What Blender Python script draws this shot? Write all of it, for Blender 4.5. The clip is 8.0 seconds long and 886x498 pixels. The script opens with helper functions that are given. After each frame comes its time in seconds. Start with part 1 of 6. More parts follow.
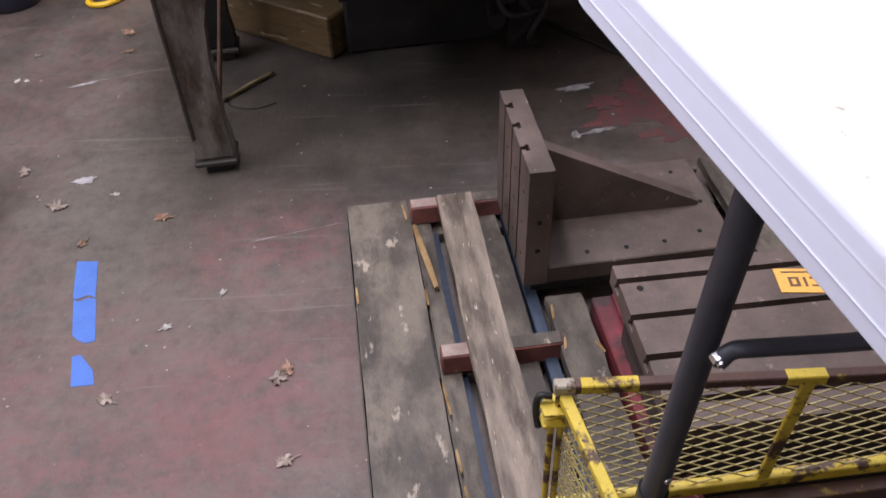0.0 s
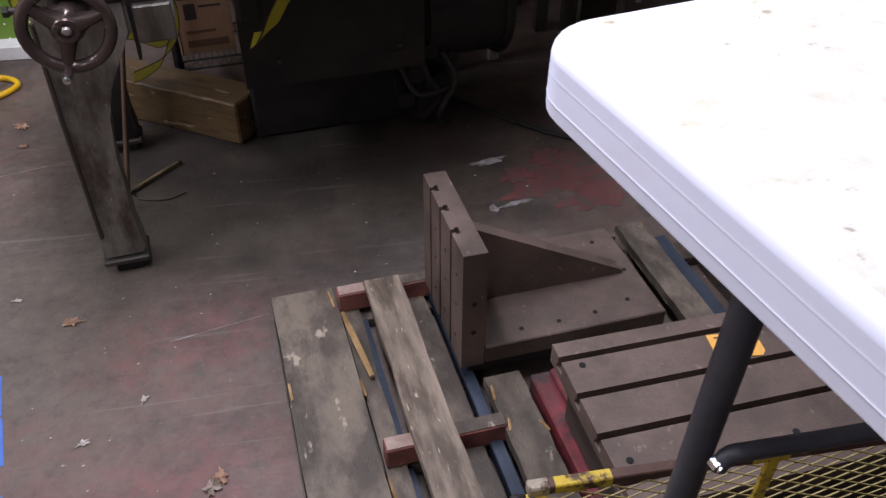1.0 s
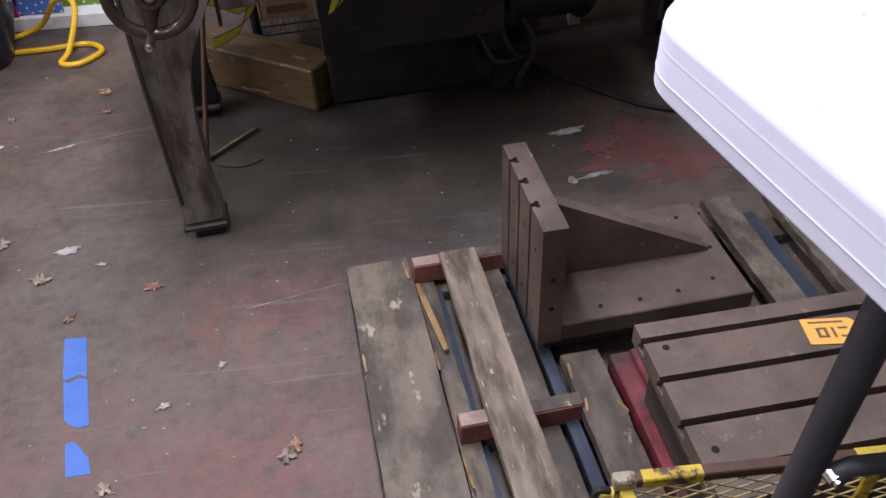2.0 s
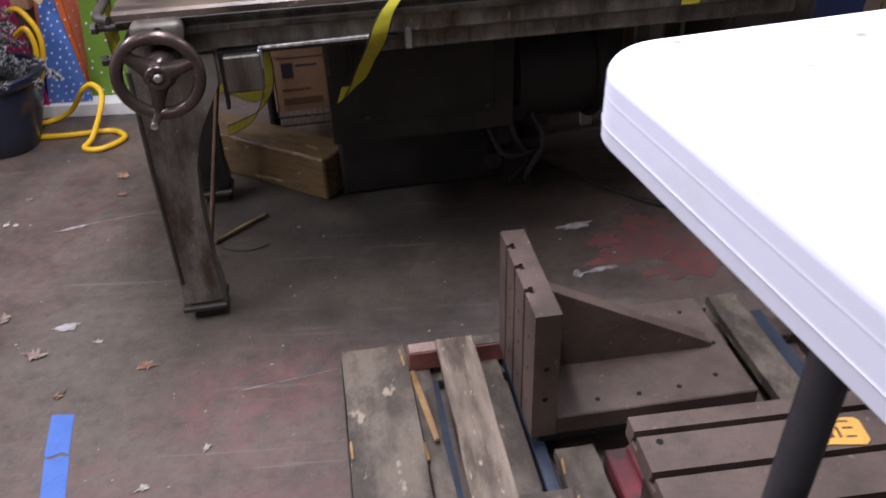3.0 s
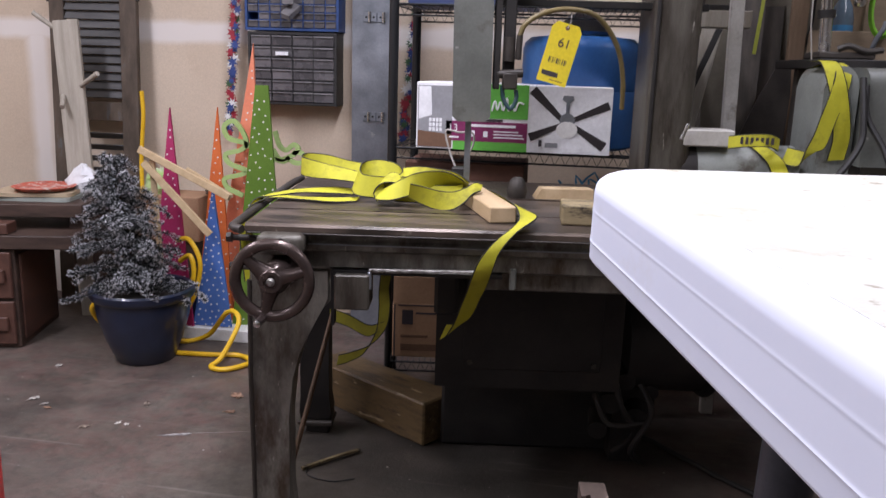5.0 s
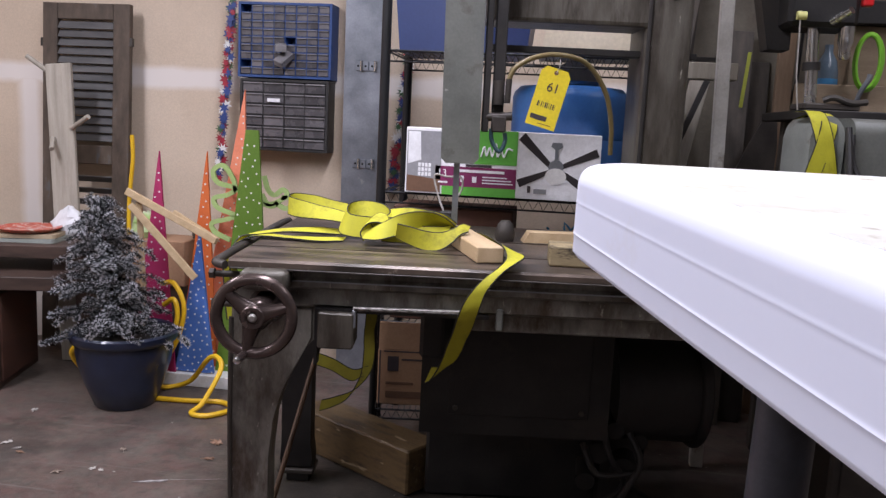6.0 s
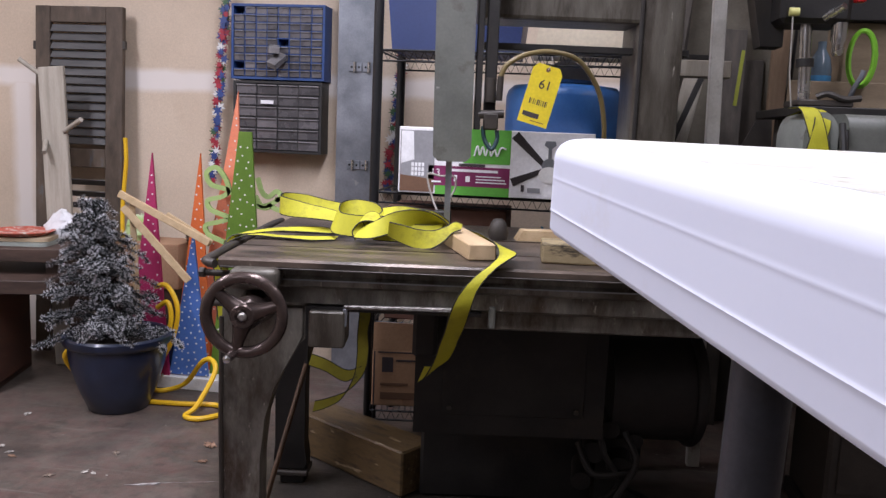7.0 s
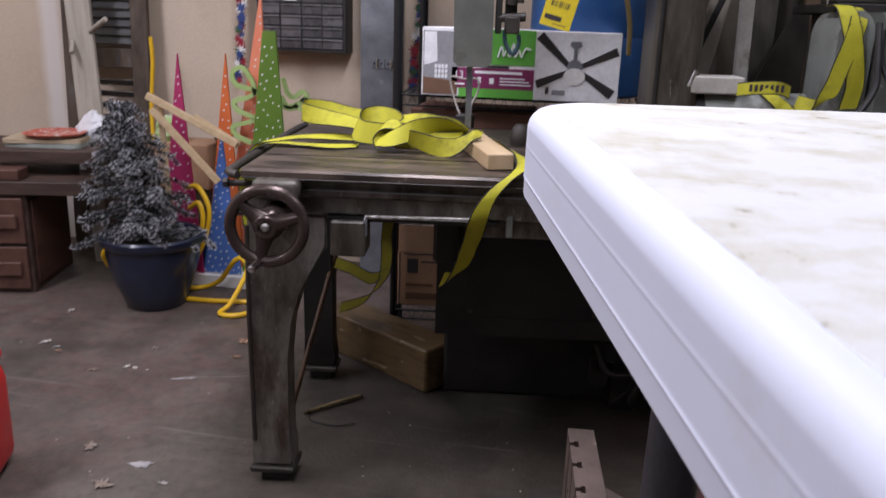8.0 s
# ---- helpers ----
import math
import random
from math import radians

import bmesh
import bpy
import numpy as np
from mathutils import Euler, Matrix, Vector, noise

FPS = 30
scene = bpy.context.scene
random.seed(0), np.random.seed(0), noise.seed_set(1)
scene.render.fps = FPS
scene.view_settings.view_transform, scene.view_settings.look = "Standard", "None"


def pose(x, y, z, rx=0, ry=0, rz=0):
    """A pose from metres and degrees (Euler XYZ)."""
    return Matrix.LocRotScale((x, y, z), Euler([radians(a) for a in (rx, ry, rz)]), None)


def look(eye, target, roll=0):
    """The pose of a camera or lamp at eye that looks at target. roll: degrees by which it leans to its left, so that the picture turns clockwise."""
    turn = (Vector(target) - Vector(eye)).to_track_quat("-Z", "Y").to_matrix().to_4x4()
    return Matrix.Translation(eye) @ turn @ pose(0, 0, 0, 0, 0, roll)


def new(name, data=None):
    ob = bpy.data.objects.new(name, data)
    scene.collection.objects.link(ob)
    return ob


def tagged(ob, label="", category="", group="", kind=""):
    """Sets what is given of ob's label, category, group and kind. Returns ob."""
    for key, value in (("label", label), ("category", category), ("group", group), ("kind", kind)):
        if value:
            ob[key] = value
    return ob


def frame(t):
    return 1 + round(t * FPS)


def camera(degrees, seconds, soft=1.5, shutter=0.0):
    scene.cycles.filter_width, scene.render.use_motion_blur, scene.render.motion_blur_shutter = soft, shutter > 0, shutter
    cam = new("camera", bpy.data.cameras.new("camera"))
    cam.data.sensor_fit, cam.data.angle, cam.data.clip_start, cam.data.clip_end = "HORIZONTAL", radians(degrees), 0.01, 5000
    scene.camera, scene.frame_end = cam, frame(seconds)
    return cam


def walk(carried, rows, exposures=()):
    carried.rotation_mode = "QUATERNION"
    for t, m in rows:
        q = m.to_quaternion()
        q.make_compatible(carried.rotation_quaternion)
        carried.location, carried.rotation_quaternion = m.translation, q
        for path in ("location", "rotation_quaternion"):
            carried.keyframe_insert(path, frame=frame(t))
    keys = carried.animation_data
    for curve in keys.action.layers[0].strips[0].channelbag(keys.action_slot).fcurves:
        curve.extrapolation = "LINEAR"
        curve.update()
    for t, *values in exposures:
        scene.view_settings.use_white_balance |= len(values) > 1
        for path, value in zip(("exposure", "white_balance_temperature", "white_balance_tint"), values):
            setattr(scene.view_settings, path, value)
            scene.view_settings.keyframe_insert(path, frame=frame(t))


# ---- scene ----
cam = camera(57.0, 8.0, soft=1.4, shutter=0.35)
PATH = [
    (0, (0.106, -0.238, 1.391), (0.133, 1.231, 0.035), -2.0),
    (0.5, (0.088, -0.211, 1.407), (0.204, 1.316, 0.126), -2.1),
    (1, (0.048, -0.184, 1.411), (0.323, 1.356, 0.174), 0.0),
    (1.5, (0.031, -0.161, 1.403), (0.22, 1.351, 0.112), -1.8),
    (1.7, (0.031, -0.152, 1.403), (0.182, 1.347, 0.092), -2.4),
    (2.8, (0.081, -0.136, 1.364), (0.104, 1.489, 0.205), -2.9),
    (3, (0.097, -0.153, 1.351), (0.155, 1.514, 0.256), -2.1),
    (3.5, (0.144, -0.192, 1.311), (0.236, 1.594, 0.421), -0.8),
    (4, (0.174, -0.2, 1.271), (0.062, 1.669, 0.573), -0.5),
    (4.5, (0.197, -0.195, 1.233), (-0.081, 1.714, 0.707), 0.6),
    (5, (0.2135, -0.191, 1.2185), (-0.077, 1.739, 0.78), 1.8),
    (5.2, (0.2135, -0.192, 1.2095), (-0.068, 1.749, 0.82), 2.4),
    (6.3, (0.225, -0.169, 1.162), (-0.047, 1.79, 0.867), 2.7),
    (6.5, (0.227, -0.167, 1.159), (-0.041, 1.793, 0.864), 2.6),
    (7, (0.236, -0.163, 1.152), (-0.036, 1.798, 0.866), 2.4),
    (7.5, (0.26, -0.171, 1.151), (-0.013, 1.777, 0.787), 2.0),
    (8, (0.274, -0.174, 1.207), (-0.062, 1.718, 0.653), 1.9),
]
walk(cam, [(t, look(eye, target, roll)) for t, eye, target, roll in PATH], [(0, 0.17), (0.5, 0.04), (1.0, -0.12), (1.5, -0.02), (3.0, 0.15), (3.5, -0.25), (4.0, -0.2), (4.5, 0.03), (5.0, 0.0), (6.5, 0.02), (7.5, 0.06), (8.0, -0.3)])


# ---------- light ----------
def ceiling_or_fill_lamp(x, y, z, sx, sy, watts, colour, turn=0):
    data = bpy.data.lights.new("ceiling_or_fill_lamp", "AREA")
    data.shape, data.size, data.size_y, data.energy, data.color = "RECTANGLE", sx, sy, watts, colour
    ob = new("ceiling_or_fill_lamp", data)
    ob.matrix_basis = pose(x, y, z, 0, 0, turn)
    return ob


TUBE = (0.98, 0.965, 1.12)
# first two fit the floor shadows; last two are unseen fill added to brighten
LAMPS = [(-0.2, 1.42, 2.62, 0.16, 2.4, 68.0), (-2.3, 1.2, 2.62, 0.16, 2.4, 72.0), (-1.2, -1.75, 2.62, 0.16, 2.2, 19.0), (1.55, 1.75, 2.62, 0.16, 1.8, 20.0)]
for lx, ly, lz, sx, sy, watts in LAMPS:
    ceiling_or_fill_lamp(lx, ly, lz, sx, sy, watts, TUBE)
world = bpy.data.worlds.new("world")
world.use_nodes = True
world.node_tree.nodes["Background"].inputs["Color"].default_value = (0.5, 0.55, 0.6, 1)
world.node_tree.nodes["Background"].inputs["Strength"].default_value = 0.05
scene.world = world
scene.view_settings.exposure = 0.0


# ---------- mesh helpers ----------
def part(name, bm, material, parent=None, label="", smooth=False):
    me = bpy.data.meshes.new(name)
    bmesh.ops.recalc_face_normals(bm, faces=bm.faces[:])
    bm.to_mesh(me)
    bm.free()
    me.materials.append(material)
    if smooth:
        me.polygons.foreach_set("use_smooth", [True] * len(me.polygons))
        me.set_sharp_from_angle(angle=radians(40))
    ob = new(name, me)
    ob.parent = parent
    return tagged(ob, label)


def same(name, me, parent, m):
    ob = new(name, me)
    ob.parent, ob.matrix_basis = parent, m
    return ob


def thing(name, label, category, m=None, group="", kind=""):
    ob = new(name)
    ob.empty_display_size = 0.05
    ob.matrix_basis = m or Matrix()
    return tagged(ob, label, category, group, kind)


def solo(name, bm, material, label, category, m=None, group="", kind="", smooth=False):
    ob = part(name, bm, material, None, "", smooth)
    ob.matrix_basis = m or Matrix()
    return tagged(ob, label, category, group, kind)


def box(bm, x0, x1, y0, y1, z0, z1, bevel=0.0, m=None, segments=1):
    v = [bm.verts.new((x, y, z)) for z in (z0, z1) for y in (y0, y1) for x in (x0, x1)]
    faces = [bm.faces.new([v[i] for i in q]) for q in ((0, 2, 3, 1), (4, 5, 7, 6), (0, 1, 5, 4), (2, 6, 7, 3), (0, 4, 6, 2), (1, 3, 7, 5))]
    if m is not None:
        bmesh.ops.transform(bm, matrix=m, verts=v)
    if bevel:
        edges = list({e for fc in faces for e in fc.edges})
        bmesh.ops.bevel(bm, geom=edges, offset=bevel, segments=segments, profile=0.5, affect="EDGES")
    return bm


def bar(bm, p0, p1, w, h, bevel=0.0, up=(0, 0, 1)):
    """A square bar from p0 to p1."""
    p0, p1 = Vector(p0), Vector(p1)
    d = (p1 - p0).normalized()
    s = d.cross(Vector(up)).normalized()
    u = s.cross(d)
    m = Matrix((s, d, u)).transposed().to_4x4()
    m.translation = p0
    return box(bm, -w / 2, w / 2, 0, (p1 - p0).length, -h / 2, h / 2, bevel, m)


def prism(bm, outline, axis, a, b):
    place = {"x": lambda p, d: (d, p[0], p[1]), "y": lambda p, d: (p[0], d, p[1]), "z": lambda p, d: (p[0], p[1], d)}[axis]
    lo, hi = [bm.verts.new(place(p, a)) for p in outline], [bm.verts.new(place(p, b)) for p in outline]
    bm.faces.new(lo)
    bm.faces.new(hi[::-1])
    n = len(outline)
    for i in range(n):
        bm.faces.new((lo[i], lo[(i + 1) % n], hi[(i + 1) % n], hi[i]))
    return bm


def tube(bm, pts, r, n=8, closed=False, caps=True):
    pts = [Vector(p) for p in pts]
    count = len(pts)
    radii = r if isinstance(r, (list, tuple)) else [r] * count
    rings, side = [], None
    for i, p in enumerate(pts):
        a = pts[i - 1] if i or closed else pts[0]
        b = pts[(i + 1) % count] if i < count - 1 or closed else pts[-1]
        d = (b - a).normalized()
        if side is None:
            side = d.orthogonal().normalized()
        side = (side - d * side.dot(d)).normalized()
        up = d.cross(side)
        rings.append([bm.verts.new(p + radii[i] * (side * math.cos(k * math.tau / n) + up * math.sin(k * math.tau / n))) for k in range(n)])
    for i in range(count if closed else count - 1):
        a, b = rings[i], rings[(i + 1) % count]
        for k in range(n):
            bm.faces.new((a[k], a[(k + 1) % n], b[(k + 1) % n], b[k]))
    if caps and not closed:
        bm.faces.new(rings[0][::-1])
        bm.faces.new(rings[-1])
    return bm


def cyl(bm, p0, p1, r, r1=None, n=20):
    return tube(bm, [p0, p1], [r, r if r1 is None else r1], n)


def lathe(bm, profile, n=32, centre=(0, 0, 0)):
    rings = [[bm.verts.new((centre[0] + r * math.cos(k * math.tau / n), centre[1] + r * math.sin(k * math.tau / n), centre[2] + z)) for k in range(n)] for r, z in profile]
    for a, b in zip(rings, rings[1:]):
        for k in range(n):
            bm.faces.new((a[k], a[(k + 1) % n], b[(k + 1) % n], b[k]))
    bm.faces.new(rings[0][::-1])
    bm.faces.new(rings[-1])
    return bm


def spline(pts, steps=6):
    """A smooth line through the points (any number of values each)."""
    p = np.array(pts, float)
    p = np.vstack([2 * p[0] - p[1], p, 2 * p[-1] - p[-2]])
    out = []
    for i in range(1, len(p) - 2):
        for s in np.linspace(0, 1, steps, endpoint=False):
            a, b, c, d = p[i - 1 : i + 3]
            out.append(0.5 * (2 * b + (c - a) * s + (2 * a - 5 * b + 4 * c - d) * s * s + (3 * b - a - 3 * c + d) * s**3))
    out.append(p[-2])
    return [tuple(v) for v in np.array(out)]


def ribbon(bm, rows, width, thick=0.0025, steps=7):
    """A strap: rows of a place and the direction of its width; it has thickness."""
    path = spline(rows, steps)
    rings = []
    for i, row in enumerate(path):
        p, w = Vector(row[:3]), Vector(row[3:6]).normalized()
        a, b = Vector(path[max(i - 1, 0)][:3]), Vector(path[min(i + 1, len(path) - 1)][:3])
        nrm = (b - a).cross(w).normalized() * thick / 2
        w = w * width / 2
        rings.append([bm.verts.new(q) for q in (p - w - nrm, p + w - nrm, p + w + nrm, p - w + nrm)])
    for a, b in zip(rings, rings[1:]):
        for k in range(4):
            bm.faces.new((a[k], a[(k + 1) % 4], b[(k + 1) % 4], b[k]))
    bm.faces.new(rings[0][::-1])
    bm.faces.new(rings[-1])
    return bm


def disc(bm, c, r, n=12, normal=(0, 0, 1), depth=0.002):
    c, d = Vector(c), Vector(normal).normalized()
    return tube(bm, [c, c + d * depth], r, n)


def letters(name, body, size, material, parent, m, label=""):
    cu = bpy.data.curves.new(name, "FONT")
    cu.body, cu.size, cu.extrude = body, size, 0.0004
    cu.align_x, cu.align_y = "CENTER", "CENTER"
    tmp = new("letters_source", cu)
    me = bpy.data.meshes.new_from_object(tmp.evaluated_get(bpy.context.evaluated_depsgraph_get()))
    bpy.data.objects.remove(tmp)
    me.materials.clear()
    me.materials.append(material)
    ob = new(name, me)
    ob.parent, ob.matrix_basis = parent, m
    return tagged(ob, label)


def B():
    return bmesh.new()


# ---------- materials ----------
def mat(name, a, b, scale=8.0, rough=0.6, metal=0.0, bump=0.15, grain=90.0, stain=None, stain_scale=2.5, stain_at=0.58, stretch=(1, 1, 1), vary=0.0, spread=(0.35, 0.65), coat=0.0, soft=0.08, speck=0.18, fleck=None):
    m = bpy.data.materials.new(name)
    m.use_nodes = True
    nt = m.node_tree
    n, l = nt.nodes, nt.links
    p = n["Principled BSDF"]
    tc, mp = n.new("ShaderNodeTexCoord"), n.new("ShaderNodeMapping")
    mp.inputs["Scale"].default_value = stretch
    info = n.new("ShaderNodeObjectInfo")
    shift = n.new("ShaderNodeVectorMath")
    shift.operation = "MULTIPLY_ADD"
    shift.inputs[1].default_value = (7, 5, 3)
    l.new(info.outputs["Random"], shift.inputs[0])
    l.new(tc.outputs["Object"], shift.inputs[2])
    l.new(shift.outputs[0], mp.inputs["Vector"])

    def noise_at(s, detail, rough_=0.6):
        t = n.new("ShaderNodeTexNoise")
        t.inputs["Scale"].default_value, t.inputs["Detail"].default_value, t.inputs["Roughness"].default_value = s, detail, rough_
        l.new(mp.outputs["Vector"], t.inputs["Vector"])
        return t.outputs["Fac"]

    def mix(fac, c1, c2):
        x = n.new("ShaderNodeMix")
        x.data_type = "RGBA"
        l.new(fac, x.inputs["Factor"])
        for sock, c in ((x.inputs["A"], c1), (x.inputs["B"], c2)):
            if isinstance(c, tuple):
                sock.default_value = (*c, 1)
            else:
                l.new(c, sock)
        return x.outputs["Result"]

    def step(fac, lo, hi):
        r = n.new("ShaderNodeMapRange")
        r.inputs["From Min"].default_value, r.inputs["From Max"].default_value = lo, hi
        l.new(fac, r.inputs["Value"])
        return r.outputs["Result"]

    big, fine = noise_at(scale, 6), noise_at(grain, 3)
    colour = mix(step(big, *spread), a, b)
    if stain:
        colour = mix(step(noise_at(stain_scale, 9, 0.7), stain_at, stain_at + soft), colour, stain)
    if fleck:
        colour = mix(step(noise_at(fleck[1], 4, 0.6), fleck[2], fleck[2] + 0.05), colour, fleck[0])
    hsv = n.new("ShaderNodeHueSaturation")
    l.new(colour, hsv.inputs["Color"])
    v = n.new("ShaderNodeMapRange")
    v.inputs["To Min"].default_value, v.inputs["To Max"].default_value = 1 - vary, 1 + vary
    l.new(info.outputs["Random"], v.inputs["Value"])
    g = n.new("ShaderNodeMath")
    g.operation = "MULTIPLY"
    l.new(v.outputs["Result"], g.inputs[0])
    gr = n.new("ShaderNodeMapRange")
    gr.inputs["To Min"].default_value, gr.inputs["To Max"].default_value = 1 - speck, 1 + speck
    l.new(fine, gr.inputs["Value"])
    l.new(gr.outputs["Result"], g.inputs[1])
    l.new(g.outputs[0], hsv.inputs["Value"])
    l.new(hsv.outputs["Color"], p.inputs["Base Color"])
    rr = n.new("ShaderNodeMapRange")
    rr.inputs["To Min"].default_value, rr.inputs["To Max"].default_value = max(rough - 0.15, 0.05), min(rough + 0.15, 1)
    l.new(big, rr.inputs["Value"])
    l.new(rr.outputs["Result"], p.inputs["Roughness"])
    p.inputs["Metallic"].default_value = metal
    p.inputs["Coat Weight"].default_value = coat
    bp = n.new("ShaderNodeBump")
    bp.inputs["Strength"].default_value, bp.inputs["Distance"].default_value = bump, 0.004
    l.new(fine, bp.inputs["Height"])
    l.new(bp.outputs["Normal"], p.inputs["Normal"])
    return m


def plain(name, c, rough=0.5, metal=0.0):
    return mat(name, tuple(0.92 * x for x in c), tuple(min(1.08 * x, 1) for x in c), 12, rough, metal, 0.05)


def concrete():
    m = bpy.data.materials.new("stained concrete floor")
    m.use_nodes = True
    nt = m.node_tree
    n, l = nt.nodes, nt.links
    p = n["Principled BSDF"]
    tc = n.new("ShaderNodeTexCoord")

    def fac(scale, detail, lo, hi, rough=0.65, offset=0.0):
        mp, t, r = n.new("ShaderNodeMapping"), n.new("ShaderNodeTexNoise"), n.new("ShaderNodeMapRange")
        mp.inputs["Location"].default_value = (offset, offset * 0.7, 0)
        t.inputs["Scale"].default_value, t.inputs["Detail"].default_value, t.inputs["Roughness"].default_value = scale, detail, rough
        r.inputs["From Min"].default_value, r.inputs["From Max"].default_value = lo, hi
        l.new(tc.outputs["Object"], mp.inputs["Vector"])
        l.new(mp.outputs["Vector"], t.inputs["Vector"])
        l.new(t.outputs["Fac"], r.inputs["Value"])
        return r.outputs["Result"]

    def mix(f, a, b, amount=1.0):
        x = n.new("ShaderNodeMix")
        x.data_type = "RGBA"
        if amount < 1:
            g = n.new("ShaderNodeMath")
            g.operation = "MULTIPLY"
            g.inputs[1].default_value = amount
            l.new(f, g.inputs[0])
            f = g.outputs[0]
        l.new(f, x.inputs["Factor"])
        for sock, c in ((x.inputs["A"], a), (x.inputs["B"], b)):
            if isinstance(c, tuple):
                sock.default_value = (*c, 1)
            else:
                l.new(c, sock)
        return x.outputs["Result"]

    def both(a, b):
        g = n.new("ShaderNodeMath")
        g.operation = "MULTIPLY"
        l.new(a, g.inputs[0])
        l.new(b, g.inputs[1])
        return g.outputs[0]

    c = mix(fac(2.2, 8, 0.36, 0.66), (0.044, 0.037, 0.030), (0.116, 0.097, 0.079))
    c = mix(fac(34, 6, 0.42, 0.62), c, (0.155, 0.132, 0.112), 0.35)
    red = both(fac(0.9, 4, 0.40, 0.54, 0.5, 3.1), fac(13, 8, 0.40, 0.58, 0.75, 1.3))
    c = mix(red, c, (0.150, 0.070, 0.062), 0.45)
    c = mix(fac(1.5, 7, 0.53, 0.64, 0.6, 7.7), c, (0.034, 0.030, 0.028), 0.65)
    c = mix(fac(7, 9, 0.40, 0.66, 0.75, 4.4), c, (0.172, 0.143, 0.118), 0.40)
    c = mix(fac(22, 8, 0.52, 0.66, 0.75, 9.1), c, (0.040, 0.034, 0.031), 0.5)
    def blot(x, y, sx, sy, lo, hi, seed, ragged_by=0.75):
        """A ragged patch round a place on the floor: paint, oil, painted shade."""
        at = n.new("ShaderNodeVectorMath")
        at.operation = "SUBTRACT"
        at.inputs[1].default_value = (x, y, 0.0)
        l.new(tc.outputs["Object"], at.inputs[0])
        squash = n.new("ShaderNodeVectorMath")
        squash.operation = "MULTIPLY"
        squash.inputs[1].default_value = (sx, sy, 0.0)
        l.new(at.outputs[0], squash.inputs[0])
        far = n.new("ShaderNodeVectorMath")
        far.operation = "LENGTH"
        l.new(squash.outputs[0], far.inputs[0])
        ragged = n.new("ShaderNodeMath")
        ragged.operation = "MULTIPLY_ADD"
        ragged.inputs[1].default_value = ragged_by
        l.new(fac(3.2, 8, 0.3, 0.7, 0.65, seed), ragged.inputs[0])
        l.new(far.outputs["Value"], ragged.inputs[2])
        blot_mask = n.new("ShaderNodeMapRange")
        blot_mask.inputs["From Min"].default_value, blot_mask.inputs["From Max"].default_value = hi, lo
        l.new(ragged.outputs[0], blot_mask.inputs["Value"])
        return blot_mask.outputs["Result"]

    # worn red paint left on the open floor, and beside the skid
    for x, y, sx, sy, seed in ((-0.62, 0.62, 1.5, 2.0, 5.2), (-0.28, 1.30, 3.2, 3.6, 8.3), (-0.30, 0.80, 3.2, 2.8, 6.4)):
        c = mix(both(blot(x, y, sx, sy, 0.6, 1.5, seed), fac(17, 9, 0.38, 0.62, 0.78, seed)), c, (0.195, 0.080, 0.074), 0.66)
    # oil soaked into the concrete at the saw, and shade around it painted in
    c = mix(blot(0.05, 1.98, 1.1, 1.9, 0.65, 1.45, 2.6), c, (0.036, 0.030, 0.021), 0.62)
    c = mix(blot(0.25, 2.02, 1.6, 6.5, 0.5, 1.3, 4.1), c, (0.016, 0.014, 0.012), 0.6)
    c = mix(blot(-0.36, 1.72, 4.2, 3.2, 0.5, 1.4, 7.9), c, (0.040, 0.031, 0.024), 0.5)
    # the dark under the saw: shade put into the floor colour
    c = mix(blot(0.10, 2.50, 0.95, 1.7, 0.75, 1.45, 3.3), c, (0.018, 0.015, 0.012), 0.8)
    c = mix(fac(60, 4, 0.66, 0.72, 0.6, 2.0), c, (0.28, 0.26, 0.24), 0.3)
    c = mix(fac(9, 9, 0.66, 0.72, 0.75, 5.0), c, (0.22, 0.20, 0.19), 0.4)
    # long scrape marks
    for turn, amount in ((14, 0.45), (74, 0.3)):
        mp, t, r = n.new("ShaderNodeMapping"), n.new("ShaderNodeTexNoise"), n.new("ShaderNodeMapRange")
        mp.inputs["Rotation"].default_value = (0, 0, radians(turn))
        mp.inputs["Scale"].default_value = (1.6, 46, 1)
        t.inputs["Scale"].default_value, t.inputs["Detail"].default_value, t.inputs["Distortion"].default_value = 1.0, 3, 0.5
        r.inputs["From Min"].default_value, r.inputs["From Max"].default_value = 0.66, 0.72
        l.new(tc.outputs["Object"], mp.inputs["Vector"])
        l.new(mp.outputs["Vector"], t.inputs["Vector"])
        l.new(t.outputs["Fac"], r.inputs["Value"])
        c = mix(r.outputs["Result"], c, (0.19, 0.165, 0.145), amount)
    l.new(c, p.inputs["Base Color"])
    rr = n.new("ShaderNodeMapRange")
    rr.inputs["To Min"].default_value, rr.inputs["To Max"].default_value = 0.36, 0.78
    l.new(fac(3.5, 6, 0.3, 0.7), rr.inputs["Value"])
    l.new(rr.outputs["Result"], p.inputs["Roughness"])
    bp = n.new("ShaderNodeBump")
    bp.inputs["Strength"].default_value, bp.inputs["Distance"].default_value = 0.3, 0.003
    l.new(fac(85, 5, 0.3, 0.7), bp.inputs["Height"])
    l.new(bp.outputs["Normal"], p.inputs["Normal"])
    return m


CONCRETE = concrete()
DRYWALL = mat("bare drywall", (0.545, 0.44, 0.335), (0.625, 0.515, 0.40), 1.6, 0.85, 0, 0.08, 160)


